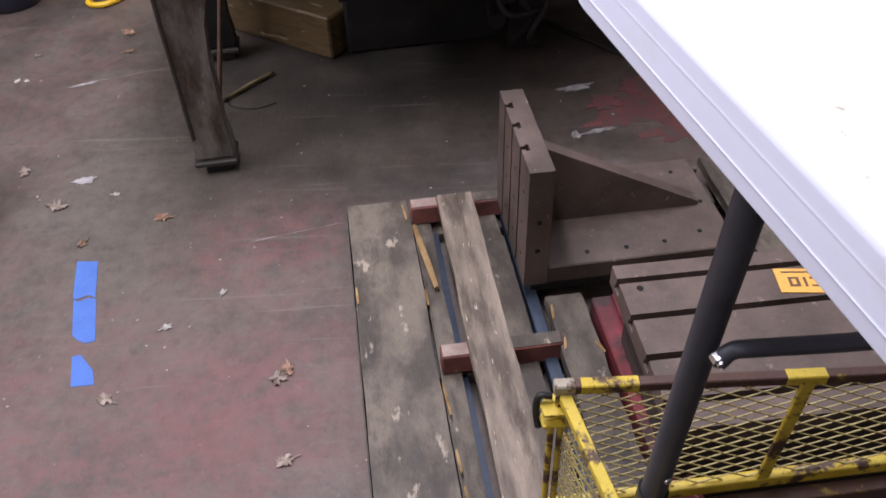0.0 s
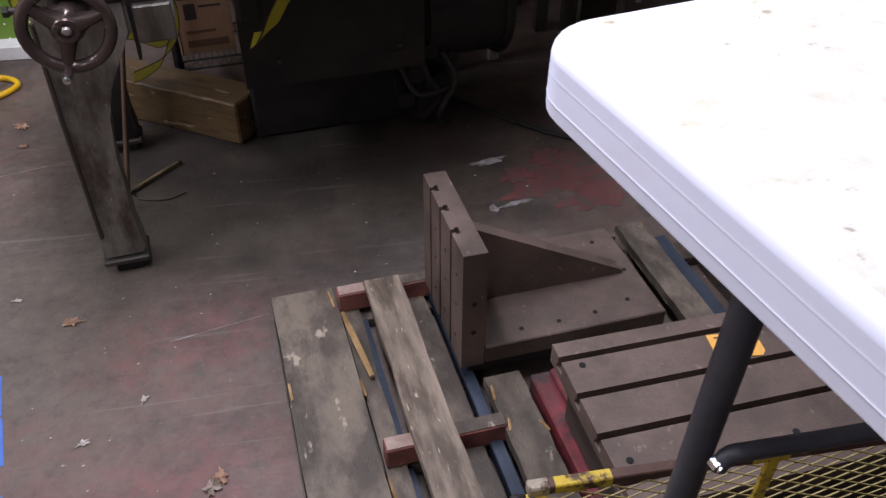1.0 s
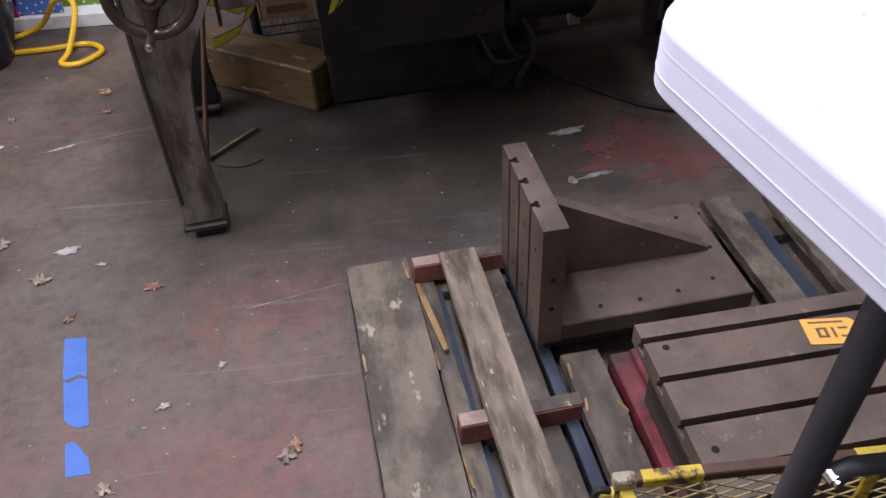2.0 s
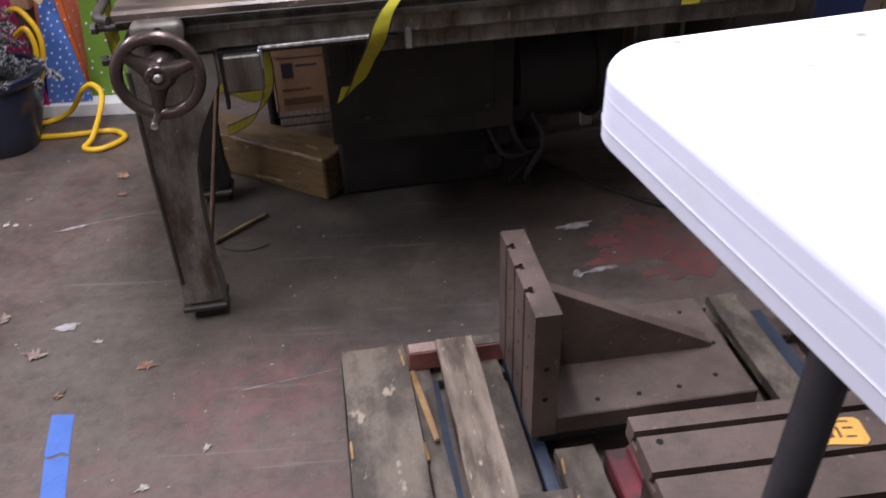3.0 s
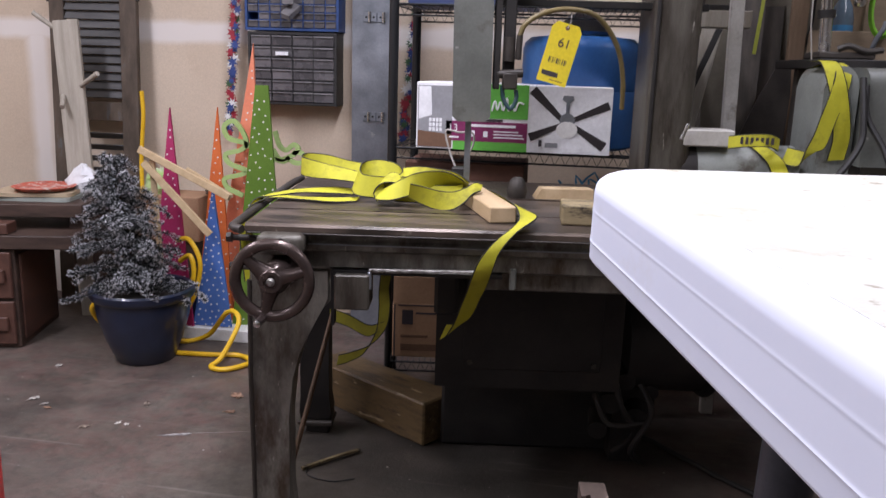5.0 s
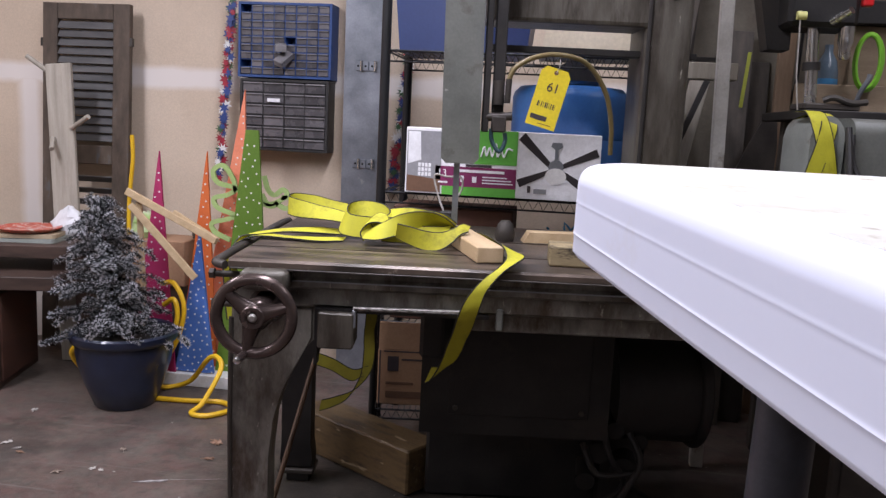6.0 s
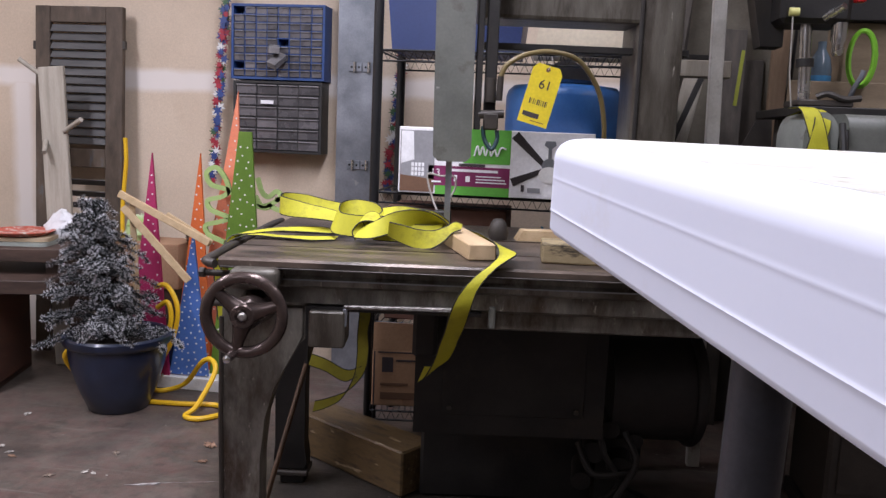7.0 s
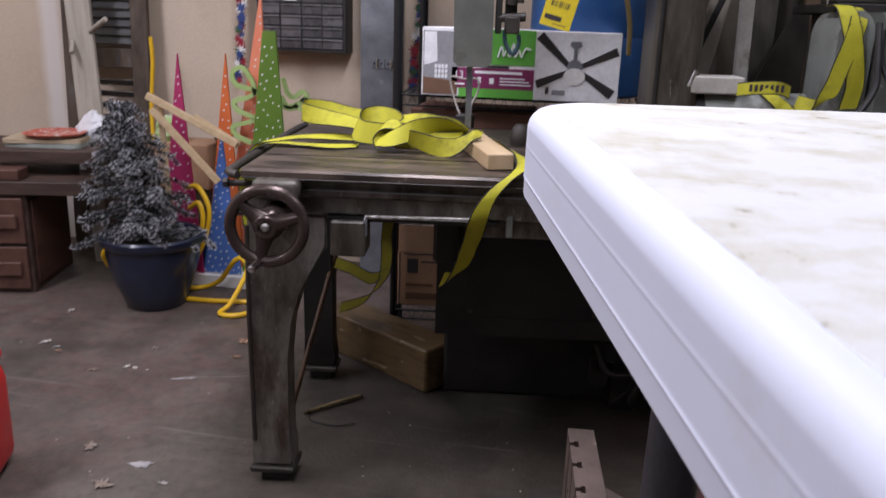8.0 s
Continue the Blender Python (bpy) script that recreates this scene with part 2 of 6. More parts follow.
def taped_drywall():
    """Bare drywall with feathered white compound over one level and one upright joint."""
    m = mat("taped drywall", (0.545, 0.44, 0.335), (0.625, 0.515, 0.40), 1.6, 0.85, 0, 0.08, 160, (0.50, 0.39, 0.28), 3, 0.6, soft=0.2)
    n, l = m.node_tree.nodes, m.node_tree.links
    p = n["Principled BSDF"]
    tc, sep, noise = n.new("ShaderNodeTexCoord"), n.new("ShaderNodeSeparateXYZ"), n.new("ShaderNodeTexNoise")
    noise.inputs["Scale"].default_value, noise.inputs["Detail"].default_value = 5, 6
    l.new(tc.outputs["Object"], noise.inputs["Vector"])
    l.new(tc.outputs["Object"], sep.inputs[0])

    def math_node(op, a, b):
        x = n.new("ShaderNodeMath")
        x.operation, x.use_clamp = op, op in ("MINIMUM", "MAXIMUM")
        for sock, v in zip(x.inputs, (a, b)):
            if isinstance(v, (int, float)):
                sock.default_value = v
            else:
                l.new(v, sock)
        return x.outputs[0]

    def band(value, centre, half, soft):
        off = math_node("ABSOLUTE", math_node("SUBTRACT", value, centre), 0)
        off = math_node("ADD", off, math_node("MULTIPLY", math_node("SUBTRACT", noise.outputs["Fac"], 0.5), 0.05))
        r = n.new("ShaderNodeMapRange")
        r.inputs["From Min"].default_value, r.inputs["From Max"].default_value = half + soft, half - soft
        l.new(off, r.inputs["Value"])
        return r.outputs["Result"]

    level = band(sep.outputs["Z"], 1.338, 0.046, 0.016)
    r = n.new("ShaderNodeMapRange")
    r.inputs["From Min"].default_value, r.inputs["From Max"].default_value = 1.33, 1.30
    l.new(sep.outputs["Z"], r.inputs["Value"])
    upright = math_node("MULTIPLY", band(sep.outputs["X"], -2.415, 0.052, 0.024), r.outputs["Result"])
    x = n.new("ShaderNodeMix")
    x.data_type = "RGBA"
    l.new(math_node("MULTIPLY", math_node("MAXIMUM", level, upright), 0.9), x.inputs["Factor"])
    old = p.inputs["Base Color"].links[0].from_socket
    l.new(old, x.inputs["A"])
    x.inputs["B"].default_value = (0.74, 0.69, 0.65, 1)
    l.new(x.outputs["Result"], p.inputs["Base Color"])
    return m


TAPED = taped_drywall()
GREYWALL = mat("dim workshop wall", (0.30, 0.27, 0.23), (0.38, 0.35, 0.30), 1.5, 0.85, 0, 0.1, 60)
CEIL = mat("ceiling board", (0.55, 0.53, 0.5), (0.62, 0.6, 0.57), 1.5, 0.9, 0, 0.1, 60)
WHITE_PLASTIC = mat("white moulded plastic", (0.775, 0.815, 0.97), (0.795, 0.835, 0.98), 3, 0.6, 0, 0.0, 300, (0.70, 0.70, 0.74), 9, 0.60, soft=0.25, speck=0.01, fleck=((0.45, 0.38, 0.34), 46, 0.74))
WHITE_TOP = mat("scuffed white plastic", (0.82, 0.83, 0.82), (0.85, 0.86, 0.85), 4, 0.5, 0, 0.03, 220, (0.60, 0.565, 0.41), 15, 0.455, (1.0, 1.25, 1), soft=0.24, speck=0.04, fleck=((0.40, 0.36, 0.27), 30, 0.66))
DARK_TUBE = mat("grey powder-coated steel", (0.048, 0.050, 0.062), (0.075, 0.077, 0.092), 20, 0.45, 0.3, 0.08, 300)
CHROME = plain("bright steel", (0.6, 0.6, 0.6), 0.25, 1.0)
YELLOW_STEEL = mat("chipped yellow paint", (0.52, 0.37, 0.03), (0.62, 0.46, 0.05), 12, 0.5, 0, 0.2, 150, (0.07, 0.034, 0.02), 16, 0.535, soft=0.06, fleck=((0.10, 0.055, 0.03), 60, 0.64))
YELLOW_WORN = mat("mostly rusted yellow paint", (0.07, 0.035, 0.025), (0.10, 0.05, 0.035), 15, 0.6, 0.1, 0.3, 150, (0.65, 0.47, 0.03), 6, 0.56)
MESH_WIRE = mat("yellow wire", (0.28, 0.215, 0.07), (0.42, 0.34, 0.13), 30, 0.5, 0.1, 0.1, 200)
CAST_BROWN = mat("rusty brown cast iron", (0.074, 0.053, 0.043), (0.150, 0.108, 0.088), 7, 0.55, 0.15, 0.25, 150, (0.080, 0.066, 0.052), 5, 0.54, soft=0.14, fleck=((0.22, 0.165, 0.13), 34, 0.65))
CAST_DARK = mat("oily cast iron", (0.035, 0.030, 0.026), (0.065, 0.055, 0.047), 7, 0.5, 0.25, 0.2, 160)
HOLE = plain("dark hole", (0.006, 0.006, 0.006), 0.9)
PLANK = mat("weathered plank", (0.060, 0.047, 0.035), (0.150, 0.121, 0.091), 7, 0.62, 0, 0.35, 110, (0.036, 0.028, 0.020), 5, 0.50, (1.8, 0.9, 1.8), 0.15, spread=(0.40, 0.60), soft=0.16, fleck=((0.30, 0.25, 0.19), 13, 0.645))
PLANK_PALE = mat("worn pale plank", (0.085, 0.064, 0.046), (0.27, 0.215, 0.165), 4, 0.65, 0, 0.3, 110, (0.062, 0.043, 0.029), 2.6, 0.50, (7, 1.3, 7), 0.1, soft=0.16, fleck=((0.40, 0.335, 0.26), 20, 0.645))
RED_WOOD = mat("flaking red paint on wood", (0.13, 0.045, 0.038), (0.26, 0.092, 0.072), 14, 0.7, 0, 0.3, 120, (0.11, 0.085, 0.072), 9, 0.57, soft=0.12, fleck=((0.36, 0.28, 0.22), 40, 0.68))
RED_STEEL = mat("dull red painted steel", (0.10, 0.024, 0.028), (0.19, 0.030, 0.036), 12, 0.42, 0, 0.2, 120, (0.04, 0.024, 0.024), 9, 0.5, soft=0.1, fleck=((0.34, 0.25, 0.22), 40, 0.70))
BLUE_STEEL_AND_SHADE = mat("blue-grey strip for steel and gap shade", (0.03, 0.04, 0.06), (0.055, 0.07, 0.10), 9, 0.5, 0.4, 0.1, 100)
PINE = mat("new pine", (0.52, 0.37, 0.21), (0.64, 0.48, 0.29), 5, 0.6, 0, 0.15, 90, (0.36, 0.23, 0.12), 3, 0.66, (5, 0.6, 5))
OLD_PINE = mat("greasy old timber", (0.17, 0.125, 0.06), (0.33, 0.26, 0.145), 5, 0.65, 0, 0.25, 100, (0.05, 0.038, 0.025), 7, 0.52, (1, 4, 4))
BROWN_TIMBER = mat("brown oiled timber", (0.055, 0.034, 0.014), (0.190, 0.122, 0.050), 5, 0.55, 0, 0.3, 100, (0.050, 0.032, 0.018), 5, 0.50, (1, 4, 4), soft=0.14, fleck=((0.34, 0.265, 0.17), 7, 0.63))
SPLINTER = mat("raw split wood", (0.17, 0.095, 0.03), (0.40, 0.26, 0.12), 14, 0.7)
BARE_BLOCK = mat("bare sawn block end", (0.22, 0.145, 0.12), (0.38, 0.30, 0.25), 16, 0.75, 0, 0.2, 120)
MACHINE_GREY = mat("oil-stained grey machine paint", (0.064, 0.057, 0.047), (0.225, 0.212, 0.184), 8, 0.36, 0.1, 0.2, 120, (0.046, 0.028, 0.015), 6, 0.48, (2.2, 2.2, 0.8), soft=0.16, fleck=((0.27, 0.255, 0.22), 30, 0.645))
MACHINE_LIGHT = mat("grey-green machine paint", (0.110, 0.116, 0.104), (0.180, 0.187, 0.168), 5, 0.42, 0.05, 0.12, 120, (0.075, 0.066, 0.052), 7, 0.54, soft=0.14, fleck=((0.30, 0.30, 0.28), 24, 0.71))
COLUMN_GREY = mat("worn machine column", (0.055, 0.047, 0.037), (0.140, 0.128, 0.106), 5, 0.40, 0.2, 0.2, 120, (0.040, 0.031, 0.024), 6, 0.50, (3, 3, 0.6), soft=0.14, fleck=((0.33, 0.31, 0.27), 18, 0.70))
MOTOR_GREY = mat("pale grey motor paint", (0.18, 0.195, 0.178), (0.28, 0.295, 0.27), 6, 0.42, 0, 0.1, 120, (0.12, 0.105, 0.085), 8, 0.55, soft=0.12, fleck=((0.55, 0.56, 0.54), 22, 0.70))
DIRTY_WHITE = mat("dirty white painted timber", (0.42, 0.40, 0.36), (0.60, 0.58, 0.54), 7, 0.6, 0, 0.15, 120, (0.24, 0.20, 0.16), 9, 0.58, soft=0.12)
GREASY_STEEL = mat("greasy bright steel", (0.10, 0.09, 0.08), (0.42, 0.40, 0.38), 60, 0.42, 0.8, 0.2, 200)
TABLE_IRON = mat("machined iron table", (0.050, 0.040, 0.033), (0.160, 0.122, 0.098), 6, 0.34, 0.35, 0.1, 200, (0.20, 0.095, 0.05), 3, 0.62, (1, 4, 1), spread=(0.40, 0.62), soft=0.15, fleck=((0.30, 0.25, 0.21), 24, 0.67))
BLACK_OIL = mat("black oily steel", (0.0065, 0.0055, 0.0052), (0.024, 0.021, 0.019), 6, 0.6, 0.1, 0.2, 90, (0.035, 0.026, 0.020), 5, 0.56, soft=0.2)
WHEEL_IRON = mat("polished dark handwheel iron", (0.060, 0.044, 0.040), (0.115, 0.085, 0.076), 14, 0.24, 0.6, 0.05, 200)
STRAP = mat("yellow webbing", (0.43, 0.405, 0.018), (0.57, 0.535, 0.03), 9, 0.7, 0, 0.3, 320, (0.20, 0.18, 0.018), 9, 0.50, soft=0.2)
# grime plus the shade below the saw table, both in the colour
STRAP_DIRTY_SHADED = mat("dirty yellow webbing with painted shade", (0.24, 0.22, 0.02), (0.36, 0.33, 0.03), 9, 0.8, 0, 0.3, 320, (0.10, 0.09, 0.03), 7, 0.55)
STRAP_EDGE = plain("black strap edge", (0.025, 0.025, 0.015), 0.7)
CARDBOARD = mat("brown cardboard", (0.33, 0.19, 0.11), (0.40, 0.24, 0.14), 5, 0.8, 0, 0.08, 120)
PRINT_DARK = plain("dark print", (0.05, 0.04, 0.045), 0.7)
PRINT_BROWN = plain("brown print", (0.16, 0.085, 0.05), 0.8)
NAVY = mat("navy glazed pot", (0.006, 0.011, 0.030), (0.012, 0.020, 0.050), 6, 0.35, 0, 0.04, 60, coat=0.3)
SOIL = plain("pot filling", (0.03, 0.025, 0.02), 0.9)
NEEDLE = mat("dark green-grey needles", (0.018, 0.021, 0.022), (0.055, 0.060, 0.064), 30, 0.6, 0, 0.05, 90)
FROST = mat("frosted needle tips", (0.56, 0.57, 0.60), (0.78, 0.79, 0.82), 30, 0.5, 0, 0.05, 90)
HOSE = mat("yellow cord", (0.72, 0.42, 0.012), (0.80, 0.50, 0.02), 9, 0.45, 0, 0.05, 120)
GREEN = mat("green painted plywood", (0.095, 0.185, 0.018), (0.130, 0.230, 0.026), 5, 0.55, 0, 0.06, 120)
LIME = mat("pale green painted wood", (0.34, 0.47, 0.16), (0.40, 0.54, 0.20), 5, 0.6, 0, 0.06, 120)
BLUE = mat("blue painted plywood", (0.06, 0.14, 0.44), (0.08, 0.18, 0.50), 5, 0.55, 0, 0.06, 120)
MAGENTA = mat("magenta painted plywood", (0.36, 0.02, 0.10), (0.43, 0.03, 0.13), 5, 0.55, 0, 0.06, 120)
ORANGE = mat("orange painted plywood", (0.62, 0.13, 0.03), (0.70, 0.17, 0.045), 5, 0.55, 0, 0.06, 120)
CORAL = mat("coral painted plywood", (0.75, 0.22, 0.12), (0.80, 0.27, 0.15), 5, 0.55, 0, 0.06, 120)
WHITE_PAINT = mat("white paint", (0.68, 0.67, 0.65), (0.78, 0.77, 0.75), 8, 0.6, 0, 0.08, 120)
SHUTTER = mat("aged dark shutter wood", (0.052, 0.037, 0.026), (0.115, 0.085, 0.062), 5, 0.7, 0, 0.25, 90, (0.11, 0.115, 0.12), 5, 0.6, (3, 3, 1))
SHUTTER_SLAT = mat("weathered grey shutter slat", (0.060, 0.058, 0.058), (0.105, 0.102, 0.10), 5, 0.7, 0, 0.2, 90, vary=0.15, stretch=(1, 4, 4))
GREY_BOARD = mat("silvered pine board", (0.30, 0.27, 0.22), (0.42, 0.38, 0.32), 5, 0.75, 0, 0.2, 90, stretch=(6, 6, 0.6))
GALV = mat("galvanised steel", (0.22, 0.24, 0.27), (0.34, 0.36, 0.40), 7, 0.38, 0.75, 0.06, 120, (0.5, 0.5, 0.5), 5, 0.66)
BLUE_PLASTIC = plain("blue organiser plastic", (0.02, 0.06, 0.20), 0.5)
BLACK_PLASTIC = plain("black organiser plastic", (0.02, 0.019, 0.019), 0.5)
DRAWER = mat("smoky clear drawer front", (0.085, 0.08, 0.085), (0.13, 0.12, 0.125), 12, 0.28, 0, 0.03, 60, vary=0.35)
DRAWER_LIP = mat("drawer lip", (0.17, 0.165, 0.17), (0.24, 0.23, 0.235), 12, 0.3, 0, 0.03, 60, vary=0.2)
WIRE_BLACK = plain("black wire shelving", (0.012, 0.012, 0.013), 0.45, 0.3)
TUB_BLUE = mat("dark blue plastic tub", (0.022, 0.036, 0.11), (0.03, 0.05, 0.14), 4, 0.45, 0, 0.05, 90)
DRUM_BLUE = mat("blue plastic drum", (0.026, 0.10, 0.29), (0.040, 0.14, 0.36), 4, 0.4, 0, 0.05, 90)
BOX_WHITE = plain("printed white card", (0.80, 0.80, 0.82), 0.55)
BOX_GREEN = plain("printed green card", (0.12, 0.42, 0.06), 0.5)
BOX_PURPLE = plain("printed maroon card", (0.19, 0.02, 0.09), 0.5)
BOX_GREY = plain("printed grey photo", (0.27, 0.27, 0.285), 0.6)
FAN_DARK = plain("printed dark fan blade", (0.025, 0.02, 0.022), 0.5)
TAG = mat("yellow card tag", (0.72, 0.56, 0.02), (0.78, 0.62, 0.03), 6, 0.6, 0, 0.05, 120)
ORANGE_CARD = plain("orange sticker", (0.84, 0.44, 0.09), 0.6)
TAPE = mat("blue masking tape", (0.055, 0.13, 0.42), (0.075, 0.17, 0.50), 8, 0.75, 0, 0.2, 150)
LEAF = mat("dry leaf", (0.20, 0.115, 0.075), (0.33, 0.21, 0.14), 25, 0.8, 0, 0.1, 150, vary=0.25)
LEAF_PALE = mat("pale dry leaf", (0.22, 0.17, 0.13), (0.38, 0.31, 0.26), 25, 0.8, 0, 0.1, 150, vary=0.3)
SCRAP = mat("pale paper scrap", (0.34, 0.31, 0.28), (0.50, 0.47, 0.43), 25, 0.8, 0, 0.1, 150, vary=0.2)
PAINT_WHITE = mat("thin white paint smear", (0.20, 0.185, 0.18), (0.40, 0.38, 0.37), 26, 0.7, 0, 0.05, 100, (0.12, 0.105, 0.10), 30, 0.5, soft=0.14)
PAINT_RED = mat("worn red floor paint", (0.115, 0.050, 0.046), (0.185, 0.060, 0.056), 16, 0.65, 0, 0.15, 120, (0.088, 0.072, 0.061), 18, 0.47, soft=0.14)
RED_PLASTIC = plain("red moulded plastic", (0.55, 0.012, 0.015), 0.35)
DESK = mat("dark stained bench wood", (0.034, 0.020, 0.015), (0.075, 0.044, 0.032), 5, 0.6, 0, 0.2, 90, stretch=(1, 5, 5))
DESK_RED = mat("red-brown drawer wood", (0.065, 0.028, 0.020), (0.11, 0.050, 0.034), 5, 0.55, 0, 0.15, 90, stretch=(5, 1, 5))
PLATE_RED = mat("red and white printed plate", (0.30, 0.05, 0.03), (0.55, 0.12, 0.07), 26, 0.5, 0, 0.05, 90, (0.6, 0.55, 0.5), 32, 0.52)
PLATE_TAN = plain("tan plate", (0.42, 0.33, 0.22), 0.6)
BAG = mat("white plastic bag", (0.62, 0.62, 0.64), (0.76, 0.76, 0.78), 8, 0.4, 0, 0.1, 60)
BAG_GREEN = mat("green and white bag", (0.30, 0.48, 0.10), (0.60, 0.66, 0.45), 14, 0.45, 0, 0.1, 60)
CABLE = plain("black rubber cable", (0.018, 0.017, 0.017), 0.55)
CABLE_GREEN = plain("green cable", (0.22, 0.55, 0.04), 0.45)
OLD_HOSE = plain("cloudy amber tube", (0.17, 0.13, 0.055), 0.35)
CREAM = mat("cream cardboard", (0.58, 0.50, 0.38), (0.66, 0.58, 0.45), 5, 0.8, 0, 0.05, 90)
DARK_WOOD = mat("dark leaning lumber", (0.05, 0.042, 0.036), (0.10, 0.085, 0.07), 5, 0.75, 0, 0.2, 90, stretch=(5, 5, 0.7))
PLY = mat("grubby plywood", (0.20, 0.145, 0.092), (0.29, 0.22, 0.145), 4, 0.75, 0, 0.15, 90, stretch=(1, 4, 4))
BLUE_LIQUID = plain("blue bottle", (0.06, 0.22, 0.42), 0.2)
CLEAR = plain("cloudy clear plastic", (0.11, 0.15, 0.19), 0.15)


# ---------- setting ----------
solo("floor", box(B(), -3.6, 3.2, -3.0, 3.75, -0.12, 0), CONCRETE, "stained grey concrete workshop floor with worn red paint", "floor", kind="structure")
solo("wall_north", box(B(), -3.6, 3.2, 3.6, 3.75, 0, 2.9), TAPED, "unpainted beige drywall with a white joint", "wall", kind="structure")
solo("wall_south", box(B(), -3.6, 3.2, -3.15, -3.0, 0, 2.9), GREYWALL, "plain dim workshop wall", "wall", kind="structure")
solo("wall_west", box(B(), -3.75, -3.6, -3.0, 3.6, 0, 2.9), DRYWALL, "unpainted beige drywall side wall", "wall", kind="structure")
solo("wall_east", box(B(), 3.2, 3.35, -3.0, 3.6, 0, 2.9), GREYWALL, "plain dim workshop wall", "wall", kind="structure")
solo("ceiling", box(B(), -3.75, 3.35, -3.15, 3.75, 2.9, 3.0), CEIL, "plain pale ceiling board", "ceiling", kind="structure")

# unseen housings over every lamp, the added fill ones too
for lx, ly, lz, sx, sy, watts in LAMPS:
    lamp = thing("ceiling_or_fill_light", "unseen white steel tube light fixture assumed under the ceiling", "light", pose(lx, ly, lz + 0.02), "ceiling lights")
    part("housing", box(B(), -sx / 2 - 0.03, sx / 2 + 0.03, -0.11, 0.11, 0.02, 0.26, 0.01), WHITE_PAINT, lamp)

# ---------- folding table ----------
T_YAW = 0.2415
T_U, T_V = Vector((math.cos(T_YAW), math.sin(T_YAW), -0.0084)), Vector((math.sin(T_YAW), -math.cos(T_YAW), -0.0328))
T_M = Matrix((T_U, -T_V, T_U.cross(-T_V))).transposed().to_4x4()
T_M.translation = (0.2206, 0.4070, 1.1522)
table = thing("folding_table", "white moulded plastic folding table with grey tube legs", "table", T_M)


def rounded(x0, x1, y0, y1, r, n=8):
    out = []
    for cx, cy, a in ((x1 - r, y1 - r, 0), (x0 + r, y1 - r, 90), (x0 + r, y0 + r, 180), (x1 - r, y0 + r, 270)):
        out += [(cx + r * math.cos(radians(a + 90 * i / n)), cy + r * math.sin(radians(a + 90 * i / n))) for i in range(n + 1)]
    return out


def table_shell():
    """Top slab by rings: rounded upper edge, two shallow ridges round the rim, tucked lower edge."""
    bm = B()
    prof = [(0.016, -0.0004), (0.010, -0.0009), (0.0060, -0.0024), (0.0030, -0.0048), (0.0010, -0.0080), (0.0002, -0.0112), (0.0, -0.0125), (0.0, -0.0135), (0.0, -0.0222), (0.0, -0.0232), (-0.0001, -0.0240), (-0.0002, -0.0247), (-0.0001, -0.0254), (0.0, -0.0262), (0.0, -0.0272), (0.0, -0.0428), (0.0, -0.0438), (-0.0001, -0.0446), (-0.0004, -0.0453), (-0.0001, -0.0460), (0.0001, -0.0468), (0.0003, -0.0480), (0.0004, -0.0570), (0.0005, -0.0578), (0.0030, -0.0608), (0.016, -0.0608), (0.018, -0.030)]
    rings = [[bm.verts.new((x, y, z)) for x, y in rounded(i, 1.82 - i, -0.76 + i, -i, 0.055 - i)] for i, z in prof]
    for a, b in zip(rings, rings[1:]):
        for k in range(len(a)):
            bm.faces.new((a[k], a[(k + 1) % len(a)], b[(k + 1) % len(a)], b[k]))
    bm.faces.new(rings[-1])
    return bm


part("rim", table_shell(), WHITE_PLASTIC, table, smooth=True)
part("tabletop", prism(B(), rounded(0.0155, 1.8045, -0.7445, -0.0155, 0.0395), "z", -0.012, 0.0), WHITE_TOP, table, "scuffed stained white tabletop")


def table_leg(y):
    leg = part("leg", cyl(B(), (0.048, y, -0.035), (0.048, y, -0.50), 0.0128, n=24), DARK_TUBE, table, "dark grey steel tube leg", True)
    part("collar", lathe(B(), [(0.0128, -0.497), (0.0155, -0.495), (0.0155, -0.53), (0.013, -0.533)], 24, (0.048, y, 0)), BLACK_PLASTIC, leg, smooth=True)
    part("lower_tube", cyl(B(), (0.048, y, -0.52), (0.048, y, -1.13), 0.011, n=24), DARK_TUBE, leg, smooth=True)
    part("foot_cap", lathe(B(), [(0.016, -1.143), (0.017, -1.13), (0.015, -1.10)], 20, (0.048, y, 0)), BLACK_PLASTIC, leg, smooth=True)
    bm = B()
    cyl(bm, (0.048, y - 0.017, -0.258), (0.048, y - 0.025, -0.258), 0.006, n=8)
    part("bolt", cyl(bm, (0.048, y - 0.022, -0.258), (0.048, y - 0.028, -0.258), 0.0035, n=8), CHROME, leg, "bright bolt head")
    part("button", lathe(B(), [(0.004, 0), (0.0035, 0.002), (0.001, 0.003)], 10), CHROME, leg).matrix_basis = pose(0.048, y - 0.0145, -0.455, 90)
    return leg


table_leg(-0.246)
table_leg(-0.514)
part("crossbar", cyl(B(), (0.048, -0.246, -0.06), (0.048, -0.514, -0.06), 0.0135, n=20), DARK_TUBE, table, smooth=True)
brace = [(0.050, -0.267, -0.262), (0.058, -0.268, -0.250), (0.075, -0.275, -0.244), (0.16, -0.30, -0.235), (0.34, -0.36, -0.20), (0.56, -0.38, -0.065)]
part("brace", tube(B(), spline(brace, 4), 0.0075, 12), DARK_TUBE, table, smooth=True)

# ---------- yellow mesh cart ----------
cart = thing("mesh_cart", "yellow steel cart side with diamond wire mesh and chipped paint", "cart", Matrix())
CX0, CX1, CY = 0.249, 0.86, 0.351


def top_z(x):
    return 0.618 - 0.012 * (x - CX0)


